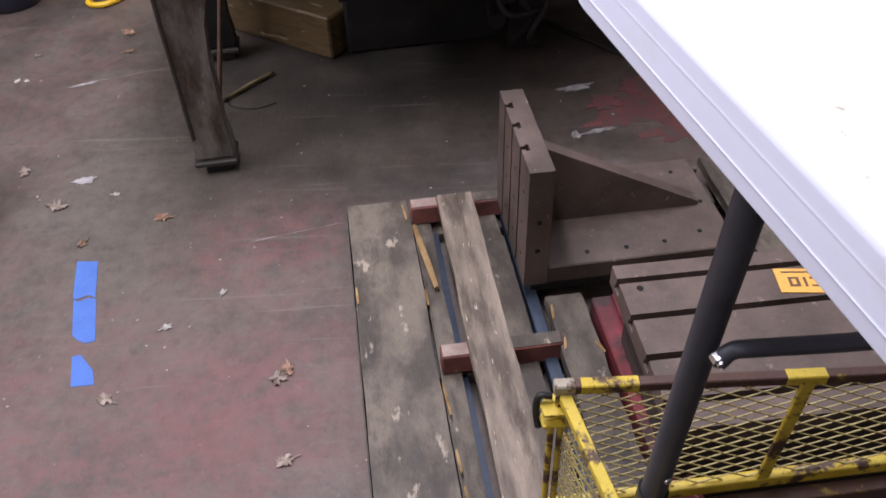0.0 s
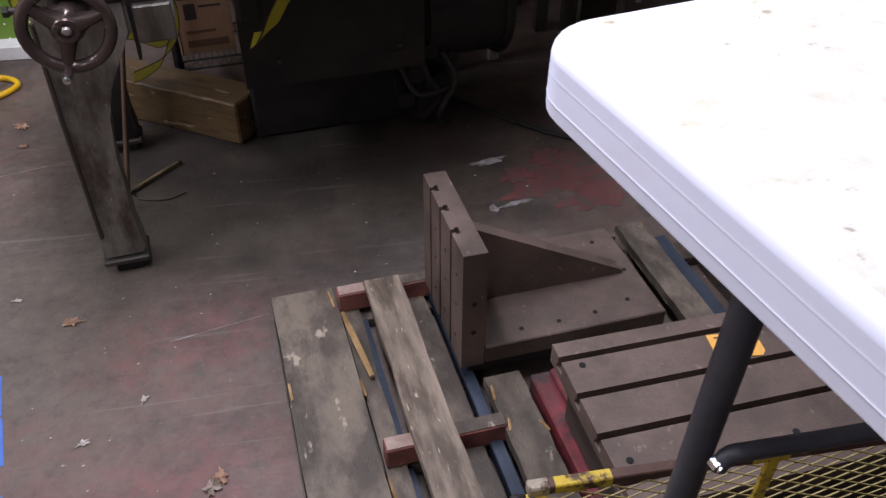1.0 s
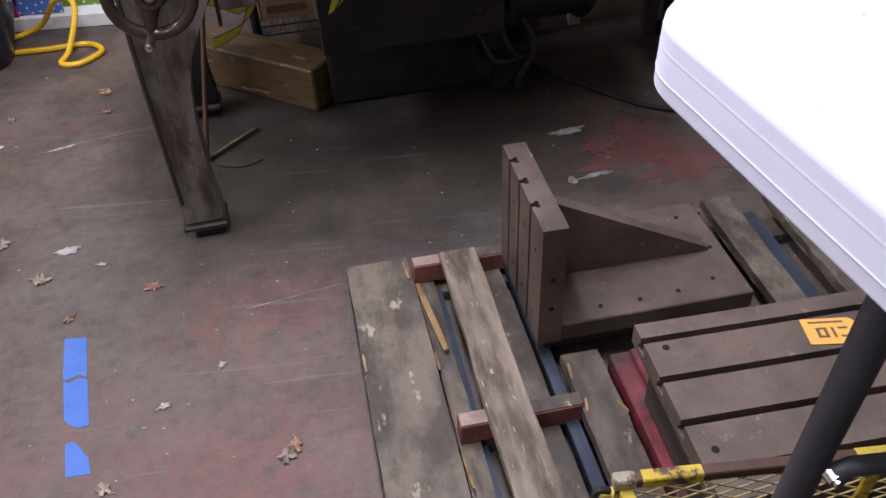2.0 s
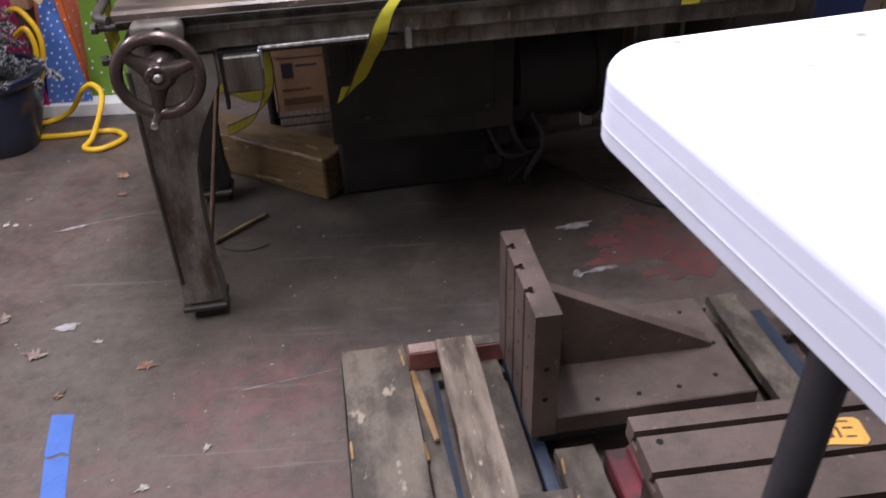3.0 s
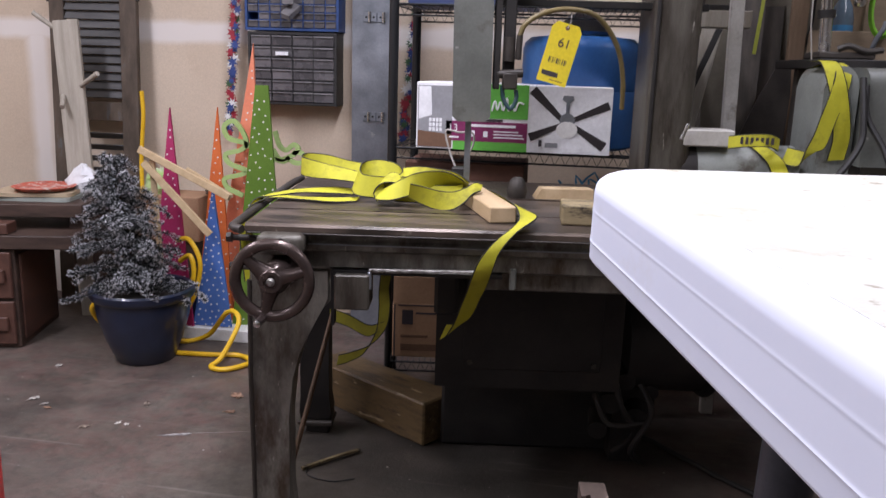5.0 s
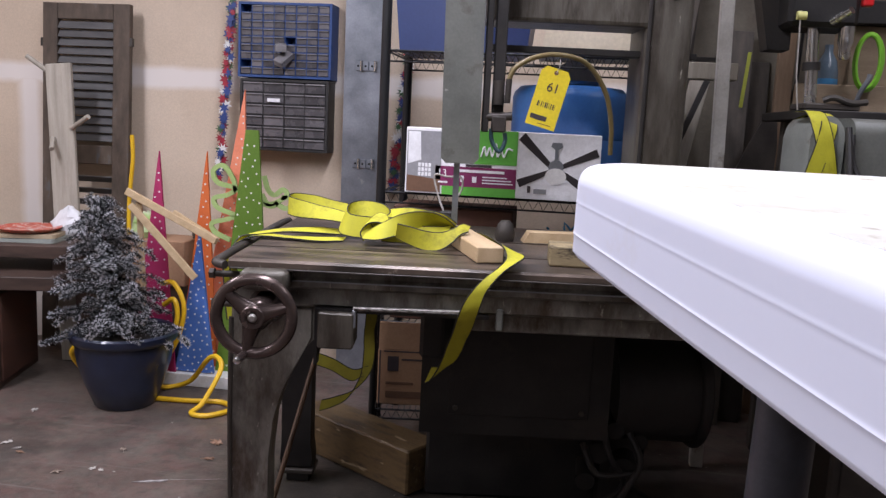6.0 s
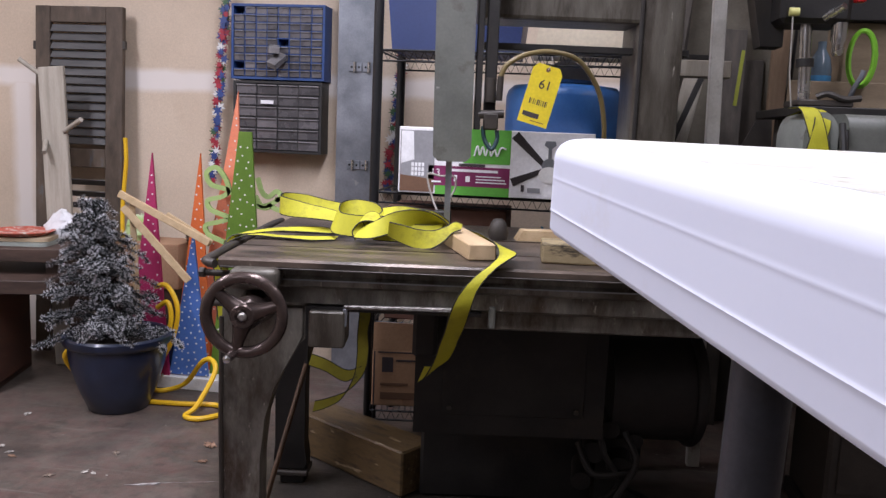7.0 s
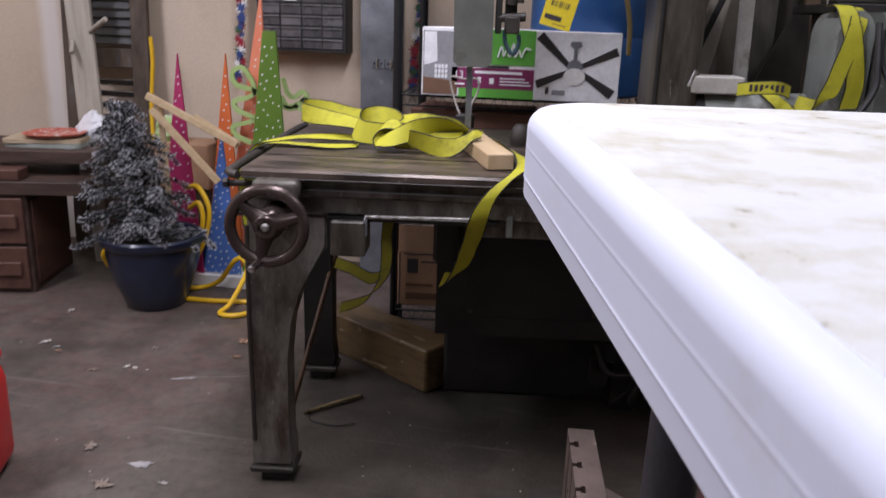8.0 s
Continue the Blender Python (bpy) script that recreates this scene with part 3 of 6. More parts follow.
def low_z(x):
    return 0.350 + 0.15 * (x - CX0)


part("top_rail", bar(B(), (CX0 - 0.004, CY, top_z(CX0)), (CX1, CY, top_z(CX1)), 0.014, 0.014, 0.0015), YELLOW_WORN, cart, "rusted top rail with yellow patches")
for x0, x1 in ((0.272, 0.342), (0.515, 0.565)):
    part("paint_patch", bar(B(), (x0, CY, top_z(x0)), (x1, CY, top_z(x1)), 0.0152, 0.0152, 0.0015), YELLOW_STEEL, cart, "bright yellow paint left on the rail")
part("rail_end", box(B(), CX0 - 0.008, CX0 + 0.018, CY - 0.008, CY + 0.008, top_z(CX0) - 0.008, top_z(CX0) + 0.008, 0.002), mat("bare worn rail metal", (0.22, 0.18, 0.12), (0.44, 0.40, 0.32), 40, 0.5, 0.2, stain=(0.10, 0.06, 0.04), stain_scale=40, stain_at=0.52), cart, "bare pale rail end with rivets")
part("bottom_rail", bar(B(), (CX0, CY, low_z(CX0)), (CX1, CY, low_z(CX1)), 0.016, 0.020, 0.0015), YELLOW_STEEL, cart)
part("lower_edge", bar(B(), (CX0, CY - 0.02, low_z(CX0) - 0.03), (CX1, CY - 0.02, low_z(CX1) - 0.03), 0.02, 0.03, 0.0015), YELLOW_WORN, cart)
for x in (0.542, 0.83):
    part("upright", bar(B(), (x + 0.003, CY - 0.004, top_z(x)), (x - 0.004, CY - 0.004, low_z(x)), 0.006, 0.016, 0.001, (1, 0, 0)), YELLOW_STEEL, cart)
SIDE = Vector((0.033, -0.136, -0.012)).normalized()
S0 = Vector((0.254, 0.345, 0.606))
part("side_rail", bar(B(), S0, S0 + SIDE * 0.42, 0.014, 0.012, 0.001), YELLOW_STEEL, cart)
part("side_bottom_rail", bar(B(), S0 + Vector((0, 0, -0.26)), S0 + SIDE * 0.42 + Vector((0, 0, -0.26)), 0.014, 0.012, 0.001), YELLOW_STEEL, cart)
bm = B()
for dx in (-0.006, 0.006):
    cyl(bm, (0.247 + dx, 0.345, 0.57), (0.252 + dx, 0.345, 0.12), 0.0045, n=10)
part("corner_post", bm, YELLOW_STEEL, cart, smooth=True)
bm = B()
for z in (0.588, 0.565):
    prism(bm, [(0.229, 0.330), (0.262, 0.330), (0.268, 0.345), (0.262, 0.362), (0.236, 0.362), (0.226, 0.346)], "z", z, z + 0.004)
part("latch_bracket", bm, YELLOW_STEEL, cart, "yellow latch plates")
part("latch_pin", cyl(B(), (0.247, 0.345, 0.555), (0.247, 0.345, 0.606), 0.004, n=12), YELLOW_STEEL, cart, smooth=True)
part("latch_hook", tube(B(), spline([(0.240, 0.352, 0.600), (0.226, 0.352, 0.602), (0.222, 0.350, 0.585), (0.224, 0.350, 0.560), (0.226, 0.346, 0.548)], 4), 0.0045, 8), BLACK_OIL, cart, "black latch hook", True)


def diamond(x0, x1, lo, hi, place, r=0.0011, dx=0.043, rise=0.46):
    """Crossing slanted wires between two lines."""
    bm = B()
    for sgn in (1, -1):
        x = x0 - (hi(x0) - lo(x0)) / rise
        while x < x1 + 0.6:
            run = [(x + sgn * s, s) for s in np.linspace(0, 0.62, 60)]
            ok = [(u, lo(x0) - 0.02 + s * rise) for u, s in run if x0 <= u <= x1 and lo(u) <= lo(x0) - 0.02 + s * rise <= hi(u)]
            if len(ok) > 1:
                tube(bm, [place(*ok[0]), place(*ok[-1])], r, 4, caps=False)
            x += dx
    return bm


part("wire_mesh", diamond(CX0 + 0.01, CX1, low_z, top_z, lambda u, z: (u, CY, z)), MESH_WIRE, cart, "diamond wire mesh panel")
part("side_wire_mesh", diamond(0.0, 0.40, lambda u: S0.z - 0.26 - 0.085 * u, lambda u: S0.z - 0.085 * u, lambda u, z: (S0.x + SIDE.x * u, S0.y + SIDE.y * u, z)), MESH_WIRE, cart, "diamond wire mesh side")
for x, y in ((0.25, 0.345), (CX1, CY), (0.35, -0.05), (CX1, -0.05)):
    part("leg", bar(B(), (x, y, 0), (x, y, 0.36 if x < 0.4 else 0.44), 0.02, 0.02, 0.002, (1, 0, 0)), YELLOW_WORN, cart)

# ---------- wooden skid ----------
SK = pose(-0.105, 1.377, 0, 0, 0, 5.8)
skid = thing("wooden_skid", "weathered timber skid with red-painted cross blocks on the floor", "pallet", SK)


def plank(x0, x1, y0, y1, z0, z1, material=PLANK, name="plank", label="", seed=0):
    """A board with slightly uneven sides."""
    rng = random.Random(seed + int(1000 * x0))
    n = 12
    ys = [y0 + (y1 - y0) * i / n for i in range(n + 1)]
    left = [(x0 + rng.uniform(-0.0025, 0.0025), y) for y in ys]
    right = [(x1 + rng.uniform(-0.0025, 0.0025), y) for y in ys]
    bm = prism(B(), left + right[::-1], "z", z0, z1)
    long = [e for e in bm.edges if abs(e.verts[0].co.z - e.verts[1].co.z) < 1e-6]
    bmesh.ops.bevel(bm, geom=long, offset=0.003, segments=1, affect="EDGES")
    return part(name, bm, material, skid, label)


plank(0.0, 0.154, -1.25, 0.002, 0.040, 0.064)
plank(0.160, 0.202, -1.25, -0.02, 0.0315, 0.050)
plank(0.222, 0.308, -1.2, -0.074, 0.107, 0.130, PLANK_PALE, label="pale worn plank laid over the cross blocks")
plank(0.311, 0.368, -1.2, -0.02, 0.034, 0.056)
plank(0.412, 0.492, -0.95, -0.425, 0.070, 0.098)
plank(0.93, 1.005, -0.42, 0.012, 0.064, 0.09)
plank(1.10, 1.21, -0.42, 0.0, 0.064, 0.09)
plank(0.60, 0.70, -0.05, 0.04, 0.060, 0.075)
plank(0.70, 0.92, -0.02, 0.02, 0.060, 0.078)
# this first strip draws the shadow in the gap beside the pale plank
part("steel_strip", box(B(), 0.200, 0.2185, -1.2, -0.05, 0.006, 0.03), BLUE_STEEL_AND_SHADE, skid, "blue-grey strip for steel and gap shade")
part("steel_strip", box(B(), 0.380, 0.408, -1.2, -0.02, 0.034, 0.062, 0.002), BLUE_STEEL_AND_SHADE, skid, "blue-grey strip for steel and gap shade")
part("steel_strip", box(B(), 1.03, 1.07, -0.42, -0.02, 0.03, 0.05, 0.002), BLUE_STEEL_AND_SHADE, skid, "blue-grey strip for steel and gap shade")
# added dark strip draws the shadow line below the plank's dirty side
part("side_board", box(B(), -0.006, -0.002, -1.24, -0.01, 0.001, 0.050, 0.001), DARK_WOOD, skid, "dark strip drawing the shadow line along the dirty plank edge")
for y in (-0.072, -0.525, -1.05):
    part("batten", box(B(), 0.0, 1.22, y - 0.035, y + 0.035, 0.0, 0.031, 0.003), PLANK, skid)
for y, x0, x1 in ((-0.069, 0.155, 0.40), (-0.550, 0.164, 0.418)):
    part("cross_block", box(B(), x0, x1, y - 0.018, y + 0.018, 0.0505, 0.1045, 0.003), RED_WOOD, skid, "red-painted cross block")
    part("block_top", box(B(), x0 + 0.003, x0 + 0.066, y - 0.0155, y + 0.0155, 0.1040, 0.1062), BARE_BLOCK, skid, "bare worn block top")
    part("block_top", box(B(), 0.311, x1 - 0.003, y - 0.0155, y + 0.0155, 0.1040, 0.1062), PLANK, skid, "grey worn block top")
part("red_beam", box(B(), 0.505, 0.560, -0.98, -0.46, 0.031, 0.115, 0.004), RED_STEEL, skid, "dull red painted beam")
part("red_flange", box(B(), 0.545, 0.560, -0.98, -0.47, 0.115, 0.132, 0.003), RED_STEEL, skid)


def chip(pts, w, z, label="pale split splinter of wood"):
    bm = B()
    path = spline([(x, y, z + 0.003 * math.sin(3 * i)) for i, (x, y) in enumerate(pts)], 4)
    tube(bm, path, [w * (0.45 + 0.55 * math.sin(math.pi * (0.12 + 0.8 * i / len(path)))) for i in range(len(path))], 6)
    return bm


solo("wood_splinter", chip([(0.160, -0.10), (0.168, -0.17), (0.178, -0.25), (0.186, -0.325)], 0.0085, 0.060), SPLINTER, "long yellow split splinter lying between planks", "splinter", SK, smooth=True)
for x, y, a, ln in ((0.160, -0.60, 4, 0.08), (0.158, -0.33, 3, 0.05), (0.163, -0.76, 3, 0.05), (0.166, -0.84, 5, 0.03), (0.420, -0.455, -8, 0.04), (0.425, -0.55, -12, 0.03), (0.139, -0.02, 5, 0.06), (0.372, -0.75, 3, 0.09), (0.004, -0.3, 2, 0.05), (0.484, -0.57, 25, 0.03)):
    part("split_edge", chip([(x, y), (x + ln * math.sin(radians(a)) / 2, y - ln / 2), (x + ln * math.sin(radians(a)), y - ln)], 0.0035, 0.066 if x < 0.41 else 0.099), SPLINTER, skid, "pale split edge")

# ---------- angle plate ----------
ap = thing("angle_plate", "brown slotted cast iron angle plate with a triangular web", "angle plate", pose(0.305, 1.029, 0, 0, 0, 5.8))


def slotted(length, depth, slots):
    """Outline in x and y of a plate whose left side has T-slots."""
    out = [(0, 0)]
    for c in slots:
        out += [(0, c - 0.006), (0.009, c - 0.006), (0.009, c - 0.011), (0.018, c - 0.011), (0.018, c + 0.011), (0.009, c + 0.011), (0.009, c + 0.006), (0, c + 0.006)]
    return (out + [(0, length), (depth, length), (depth, 0)])


part("upright_plate", prism(B(), slotted(0.307, 0.052, (0.086, 0.168, 0.245)), "z", 0.098, 0.411), CAST_BROWN, ap)
part("base_plate", box(B(), 0.053, 0.49, 0.0, 0.33, 0.098, 0.146, 0.003), CAST_BROWN, ap)
part("web", prism(B(), [(0.0525, 0.365), (0.0525, 0.147), (0.45, 0.147), (0.45, 0.156)], "y", 0.15, 0.185), CAST_BROWN, ap)
for y, z in ((0.0, 0.20), (0.0, 0.28)):
    part("hole", disc(B(), (0.026, y - 0.001, z), 0.006, 10, (0, 1, 0), 0.002), HOLE, ap)
for z in (0.16, 0.25, 0.33):
    for y in (0.045, 0.128, 0.207):
        part("hole", disc(B(), (-0.0005, y, z), 0.004, 8, (1, 0, 0), 0.001), HOLE, ap)
for x, y in ((0.15, 0.035), (0.24, 0.035), (0.33, 0.04), (0.42, 0.06), (0.46, 0.16), (0.43, 0.28)):
    part("hole", disc(B(), (x, y, 0.1455), 0.0055, 10), HOLE, ap)
part("support", box(B(), 0.02, 0.46, 0.02, 0.30, 0.0565, 0.0975, 0.003), BLACK_OIL, ap)

# ---------- slotted machine table ----------
tt = thing("slotted_table", "brown cast iron T-slot table plate on a low base", "machine table", pose(0.447, 0.868, 0, 0, 0, 4.2))
outline = [(-0.375, 0.262), (-0.375, 0.305)]
for c in (-0.322, -0.227, -0.134, -0.042):
    outline += [(c - 0.007, 0.305), (c - 0.007, 0.288), (c - 0.013, 0.288), (c - 0.013, 0.276), (c + 0.013, 0.276), (c + 0.013, 0.288), (c + 0.007, 0.288), (c + 0.007, 0.305)]
outline += [(0, 0.305), (0, 0.262)]
part("slotted_top", prism(B(), outline, "x", 0, 0.72), CAST_BROWN, tt)
part("base", box(B(), 0.03, 0.69, -0.35, -0.03, 0.12, 0.262, 0.004), CAST_DARK, tt)
part("foot", box(B(), 0.09, 0.64, -0.33, -0.06, 0.0, 0.12, 0.004), CAST_DARK, tt)
for x, y in ((0.035, -0.065), (0.30, -0.07), (0.030, -0.285), (0.33, -0.30), (0.55, -0.16)):
    part("hole", disc(B(), (x, y, 0.3045), 0.0065, 12), HOLE, tt)
card = thing("price_card", "orange card sticker with dark figures on the slotted table", "sticker", pose(0.744, 0.838, 0.307, 0, 0, -3.5))
part("card", prism(B(), [(0, 0), (0.0, -0.061), (0.088, -0.063), (0.097, -0.052), (0.096, -0.008), (0.088, 0.0)], "z", -0.0015, 0.0005), ORANGE_CARD, card)
for x0, x1, y0, y1 in ((0.012, 0.075, -0.013, -0.008), (0.020, 0.040, -0.052, -0.046), (0.020, 0.026, -0.046, -0.030), (0.034, 0.040, -0.046, -0.030), (0.020, 0.040, -0.030, -0.025), (0.048, 0.053, -0.052, -0.025), (0.060, 0.078, -0.052, -0.047), (0.060, 0.078, -0.030, -0.025)):
    part("print_bar", box(B(), x0, x1, 0.9 * y0, 0.9 * y1, 0.0005, 0.0009), PRINT_BROWN, card)

# ---------- band saw machine ----------
MM = pose(-0.516, 1.580, 0, 0, 0, 7.8)
saw = thing("metal_band_saw", "large oily grey industrial band saw with an iron table and handwheel", "machine", MM)
bm = B()
prism(bm, [(0.012, 0.822), (0.0, 0.830), (0.0, 0.842), (0.008, 0.8475), (0.205, 0.8475), (0.205, 0.842), (0.215, 0.842), (0.215, 0.8475), (0.47, 0.8475), (0.47, 0.838), (0.495, 0.838), (0.495, 0.8475), (0.85, 0.8475), (0.85, 0.822)], "x", -0.005, 1.66)
part("table_top", bm, TABLE_IRON, saw, "worn machined iron saw table")
part("end_lip", tube(B(), spline([(-0.012, 0.0, 0.832), (-0.036, 0.02, 0.834), (-0.040, 0.10, 0.836), (-0.040, 0.70, 0.838), (-0.03, 0.84, 0.838)], 5), 0.0105, 10), CAST_DARK, saw, "rounded drip lip", True)
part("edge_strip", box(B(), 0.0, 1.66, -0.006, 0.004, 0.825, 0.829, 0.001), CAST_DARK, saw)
part("under_ledge", prism(B(), [(0.03, 0.780), (0.022, 0.786), (0.022, 0.800), (0.03, 0.808), (0.03, 0.823), (0.82, 0.823), (0.82, 0.780)], "x", 0.07, 1.64), MACHINE_GREY, saw)
part("bright_ledge", box(B(), 0.10, 1.64, 0.0185, 0.0225, 0.7975, 0.8005), GALV, saw, "bright rubbed ledge")
part("apron", prism(B(), [(0.045, 0.735), (0.035, 0.742), (0.035, 0.781), (0.80, 0.781), (0.80, 0.735)], "x", 0.09, 1.62), MACHINE_GREY, saw)
part("front_beam", box(B(), 0.56, 1.62, 0.06, 0.12, 0.69, 0.736, 0.004), MACHINE_GREY, saw)
part("lug", box(B(), 0.618, 0.634, 0.026, 0.05, 0.70, 0.752, 0.003), MACHINE_LIGHT, saw)


def cast_leg(y0, y1, name, material=MACHINE_GREY, label="tapered grey cast leg stained with oil"):
    """Broad under the table, drawn in to a slender shank, with a flared foot."""
    right = [(0.19, 0.735), (0.19, 0.655), (0.168, 0.630), (0.135, 0.585), (0.108, 0.53), (0.094, 0.45), (0.084, 0.35), (0.084, 0.13), (0.092, 0.075), (0.092, 0.045)]
    left = [(-0.012, 0.045), (-0.014, 0.075), (-0.010, 0.13), (-0.012, 0.45), (-0.014, 0.60), (-0.008, 0.735)]
    bm = prism(B(), right + left, "y", y0, y1)
    long = [e for e in bm.edges if abs(e.verts[0].co.y - e.verts[1].co.y) < 1e-6]
    bmesh.ops.bevel(bm, geom=long, offset=0.008, segments=3, affect="EDGES")
    leg = part(name, bm, material, saw, label, True)
    part("foot_bar", box(B(), -0.020, 0.098, y0 - 0.012, y1 + 0.008, 0.030, 0.047, 0.004), CAST_DARK, leg)
    part("foot_pad", box(B(), 0.006, 0.082, y0 + 0.004, y1, 0.0, 0.030, 0.004), BLACK_OIL, leg)
    return leg


front_leg = cast_leg(0.045, 0.125, "leg")
part("edge_bead", tube(B(), [(-0.008, 0.044, 0.70), (-0.010, 0.044, 0.45), (-0.006, 0.044, 0.12)], 0.006, 8), CAST_DARK, front_leg, smooth=True)
# back leg takes the base's black in place of the front leg's grey
cast_leg(0.68, 0.76, "leg", BLACK_OIL, "tapered black cast leg")
part("tie_rod", cyl(B(), (0.07, 0.13, 0.16), (0.16, 0.50, 0.62), 0.007, n=10), mat("rusty rod", (0.065, 0.036, 0.018), (0.115, 0.062, 0.032), 12, 0.7), saw, "rusty brown tie rod", True)
bracket = part("upper_bracket", box(B(), 0.030, 0.138, -0.045, 0.05, 0.782, 0.830, 0.013, segments=3), COLUMN_GREY, saw, "grey rounded bearing bracket", True)
part("oil_hole", cyl(B(), (0.088, -0.047, 0.815), (0.088, -0.040, 0.815), 0.0085, n=16), HOLE, bracket)
part("bearing_block", box(B(), 0.0, 0.19, 0.035, 0.12, 0.7355, 0.7815, 0.006, segments=2), MACHINE_GREY, saw, "grey bearing block over the leg")
for z, x0 in ((0.800, -0.052), (0.728, -0.046)):
    bolt = part("side_bolt", cyl(B(), (0.03, 0.06, z), (x0, 0.06, z), 0.008, n=14), CAST_DARK, saw, "dark clamp bolt", True)
    part("bolt_head", cyl(B(), (x0, 0.06, z), (x0 - 0.012, 0.06, z), 0.013, n=6), CAST_DARK, bolt)
part("boss", cyl(B(), (0.079, 0.05, 0.734), (0.079, -0.06, 0.734), 0.045, 0.034, 24), WHEEL_IRON, saw, smooth=True)
part("gearbox", box(B(), 0.203, 0.286, 0.0, 0.10, 0.645, 0.731, 0.004), COLUMN_GREY, saw, "grey square gear housing")
part("gearbox_frame", prism(B(), [(0.193, 0.60), (0.193, 0.736), (0.60, 0.736), (0.60, 0.728), (0.200, 0.728), (0.200, 0.60)], "y", 0.02, 0.06), BLACK_OIL, saw)
bm = B()
cyl(bm, (0.285, 0.012, 0.741), (0.56, 0.012, 0.745), 0.0055, n=10)
for i in range(36):
    lathe(bm, [(0.0055, -0.0012), (0.0072, 0), (0.0055, 0.0012)], 8, (0.288 + 0.0074 * i, 0.012, 0.7415))
part("lead_screw", bm, GREASY_STEEL, saw, "bright greasy lead screw", True)
part("screw_stop", box(B(), 0.281, 0.291, 0.006, 0.018, 0.695, 0.738, 0.002), GALV, saw)

wheel = part("handwheel", tube(B(), [(0.079 + 0.083 * math.cos(a), -0.097, 0.738 + 0.083 * math.sin(a)) for a in np.linspace(0, math.tau, 48, endpoint=False)], 0.0135, 14, True), WHEEL_IRON, saw, "dark iron handwheel", True)
part("hub", lathe(B(), [(0.018, 0.014), (0.026, 0.004), (0.036, -0.010), (0.036, -0.03)], 24), WHEEL_IRON, wheel, smooth=True).matrix_basis = pose(0.079, -0.097, 0.738, 90)
for a in (140, 18, 258):
    c, s = math.cos(radians(a)), math.sin(radians(a))
    part("spoke", tube(B(), [(0.079 + r * c, y, 0.738 + r * s) for r, y in ((0.016, -0.090), (0.035, -0.093), (0.055, -0.096), (0.082, -0.097))], [0.026, 0.019, 0.0145, 0.012], 14), WHEEL_IRON, wheel, smooth=True)
part("hub_ring", lathe(B(), [(0.027, -0.004), (0.027, 0.008), (0.024, 0.011), (0.017, 0.011), (0.015, 0.006)], 28), WHEEL_IRON, wheel, smooth=True).matrix_basis = pose(0.079, -0.104, 0.738, 90)
part("centre_cap", lathe(B(), [(0.010, 0), (0.010, 0.006), (0.006, 0.010)], 12), GREASY_STEEL, wheel, smooth=True).matrix_basis = pose(0.079, -0.108, 0.738, 90)
part("crank_handle", tube(B(), [(0.062, -0.10, 0.655), (0.061, -0.125, 0.656), (0.060, -0.155, 0.657)], [0.008, 0.010, 0.0085], 12), WHEEL_IRON, wheel, smooth=True)
part("handle_tip", lathe(B(), [(0.003, 0.009), (0.008, 0.006), (0.0095, 0), (0.007, -0.006)], 14), CHROME, wheel, "bright handle end", True).matrix_basis = pose(0.060, -0.160, 0.657, 90)

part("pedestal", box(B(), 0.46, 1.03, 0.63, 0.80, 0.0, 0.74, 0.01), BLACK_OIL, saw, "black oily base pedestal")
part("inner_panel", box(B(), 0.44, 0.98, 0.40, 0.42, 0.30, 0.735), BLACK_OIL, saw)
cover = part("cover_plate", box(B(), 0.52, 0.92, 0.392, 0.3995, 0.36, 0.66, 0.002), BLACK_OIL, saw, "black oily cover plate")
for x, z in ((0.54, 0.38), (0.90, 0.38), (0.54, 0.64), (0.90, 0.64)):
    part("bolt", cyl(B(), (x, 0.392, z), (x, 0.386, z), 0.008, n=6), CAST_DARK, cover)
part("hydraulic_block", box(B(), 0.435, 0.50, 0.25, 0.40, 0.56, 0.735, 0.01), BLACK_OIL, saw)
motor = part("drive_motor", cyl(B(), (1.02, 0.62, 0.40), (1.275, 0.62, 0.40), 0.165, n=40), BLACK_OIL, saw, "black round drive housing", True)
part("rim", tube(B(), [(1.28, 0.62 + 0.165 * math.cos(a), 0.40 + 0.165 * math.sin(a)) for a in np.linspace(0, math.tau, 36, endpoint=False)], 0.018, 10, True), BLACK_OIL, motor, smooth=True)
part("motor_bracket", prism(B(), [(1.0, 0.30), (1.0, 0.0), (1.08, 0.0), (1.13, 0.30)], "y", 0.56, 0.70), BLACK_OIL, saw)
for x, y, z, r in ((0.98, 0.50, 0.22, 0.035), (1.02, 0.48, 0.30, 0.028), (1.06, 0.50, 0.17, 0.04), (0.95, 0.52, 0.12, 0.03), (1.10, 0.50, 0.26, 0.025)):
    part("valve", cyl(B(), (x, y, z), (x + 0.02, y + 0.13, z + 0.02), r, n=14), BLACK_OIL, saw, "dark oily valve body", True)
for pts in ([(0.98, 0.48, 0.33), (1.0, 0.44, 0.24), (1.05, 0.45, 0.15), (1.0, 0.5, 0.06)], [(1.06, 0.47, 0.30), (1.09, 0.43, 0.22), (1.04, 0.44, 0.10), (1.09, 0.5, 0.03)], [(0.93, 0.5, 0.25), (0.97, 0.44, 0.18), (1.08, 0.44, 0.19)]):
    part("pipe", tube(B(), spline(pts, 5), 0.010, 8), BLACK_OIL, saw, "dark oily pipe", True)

# blade column
bm = prism(B(), [(0.466, 1.085), (0.480, 1.071), (0.556, 1.071), (0.570, 1.085), (0.563, 2.05), (0.452, 2.05)], "y", 0.405, 0.51)
part("blade_guard", bm, MACHINE_LIGHT, saw, "grey sheet metal blade guard")
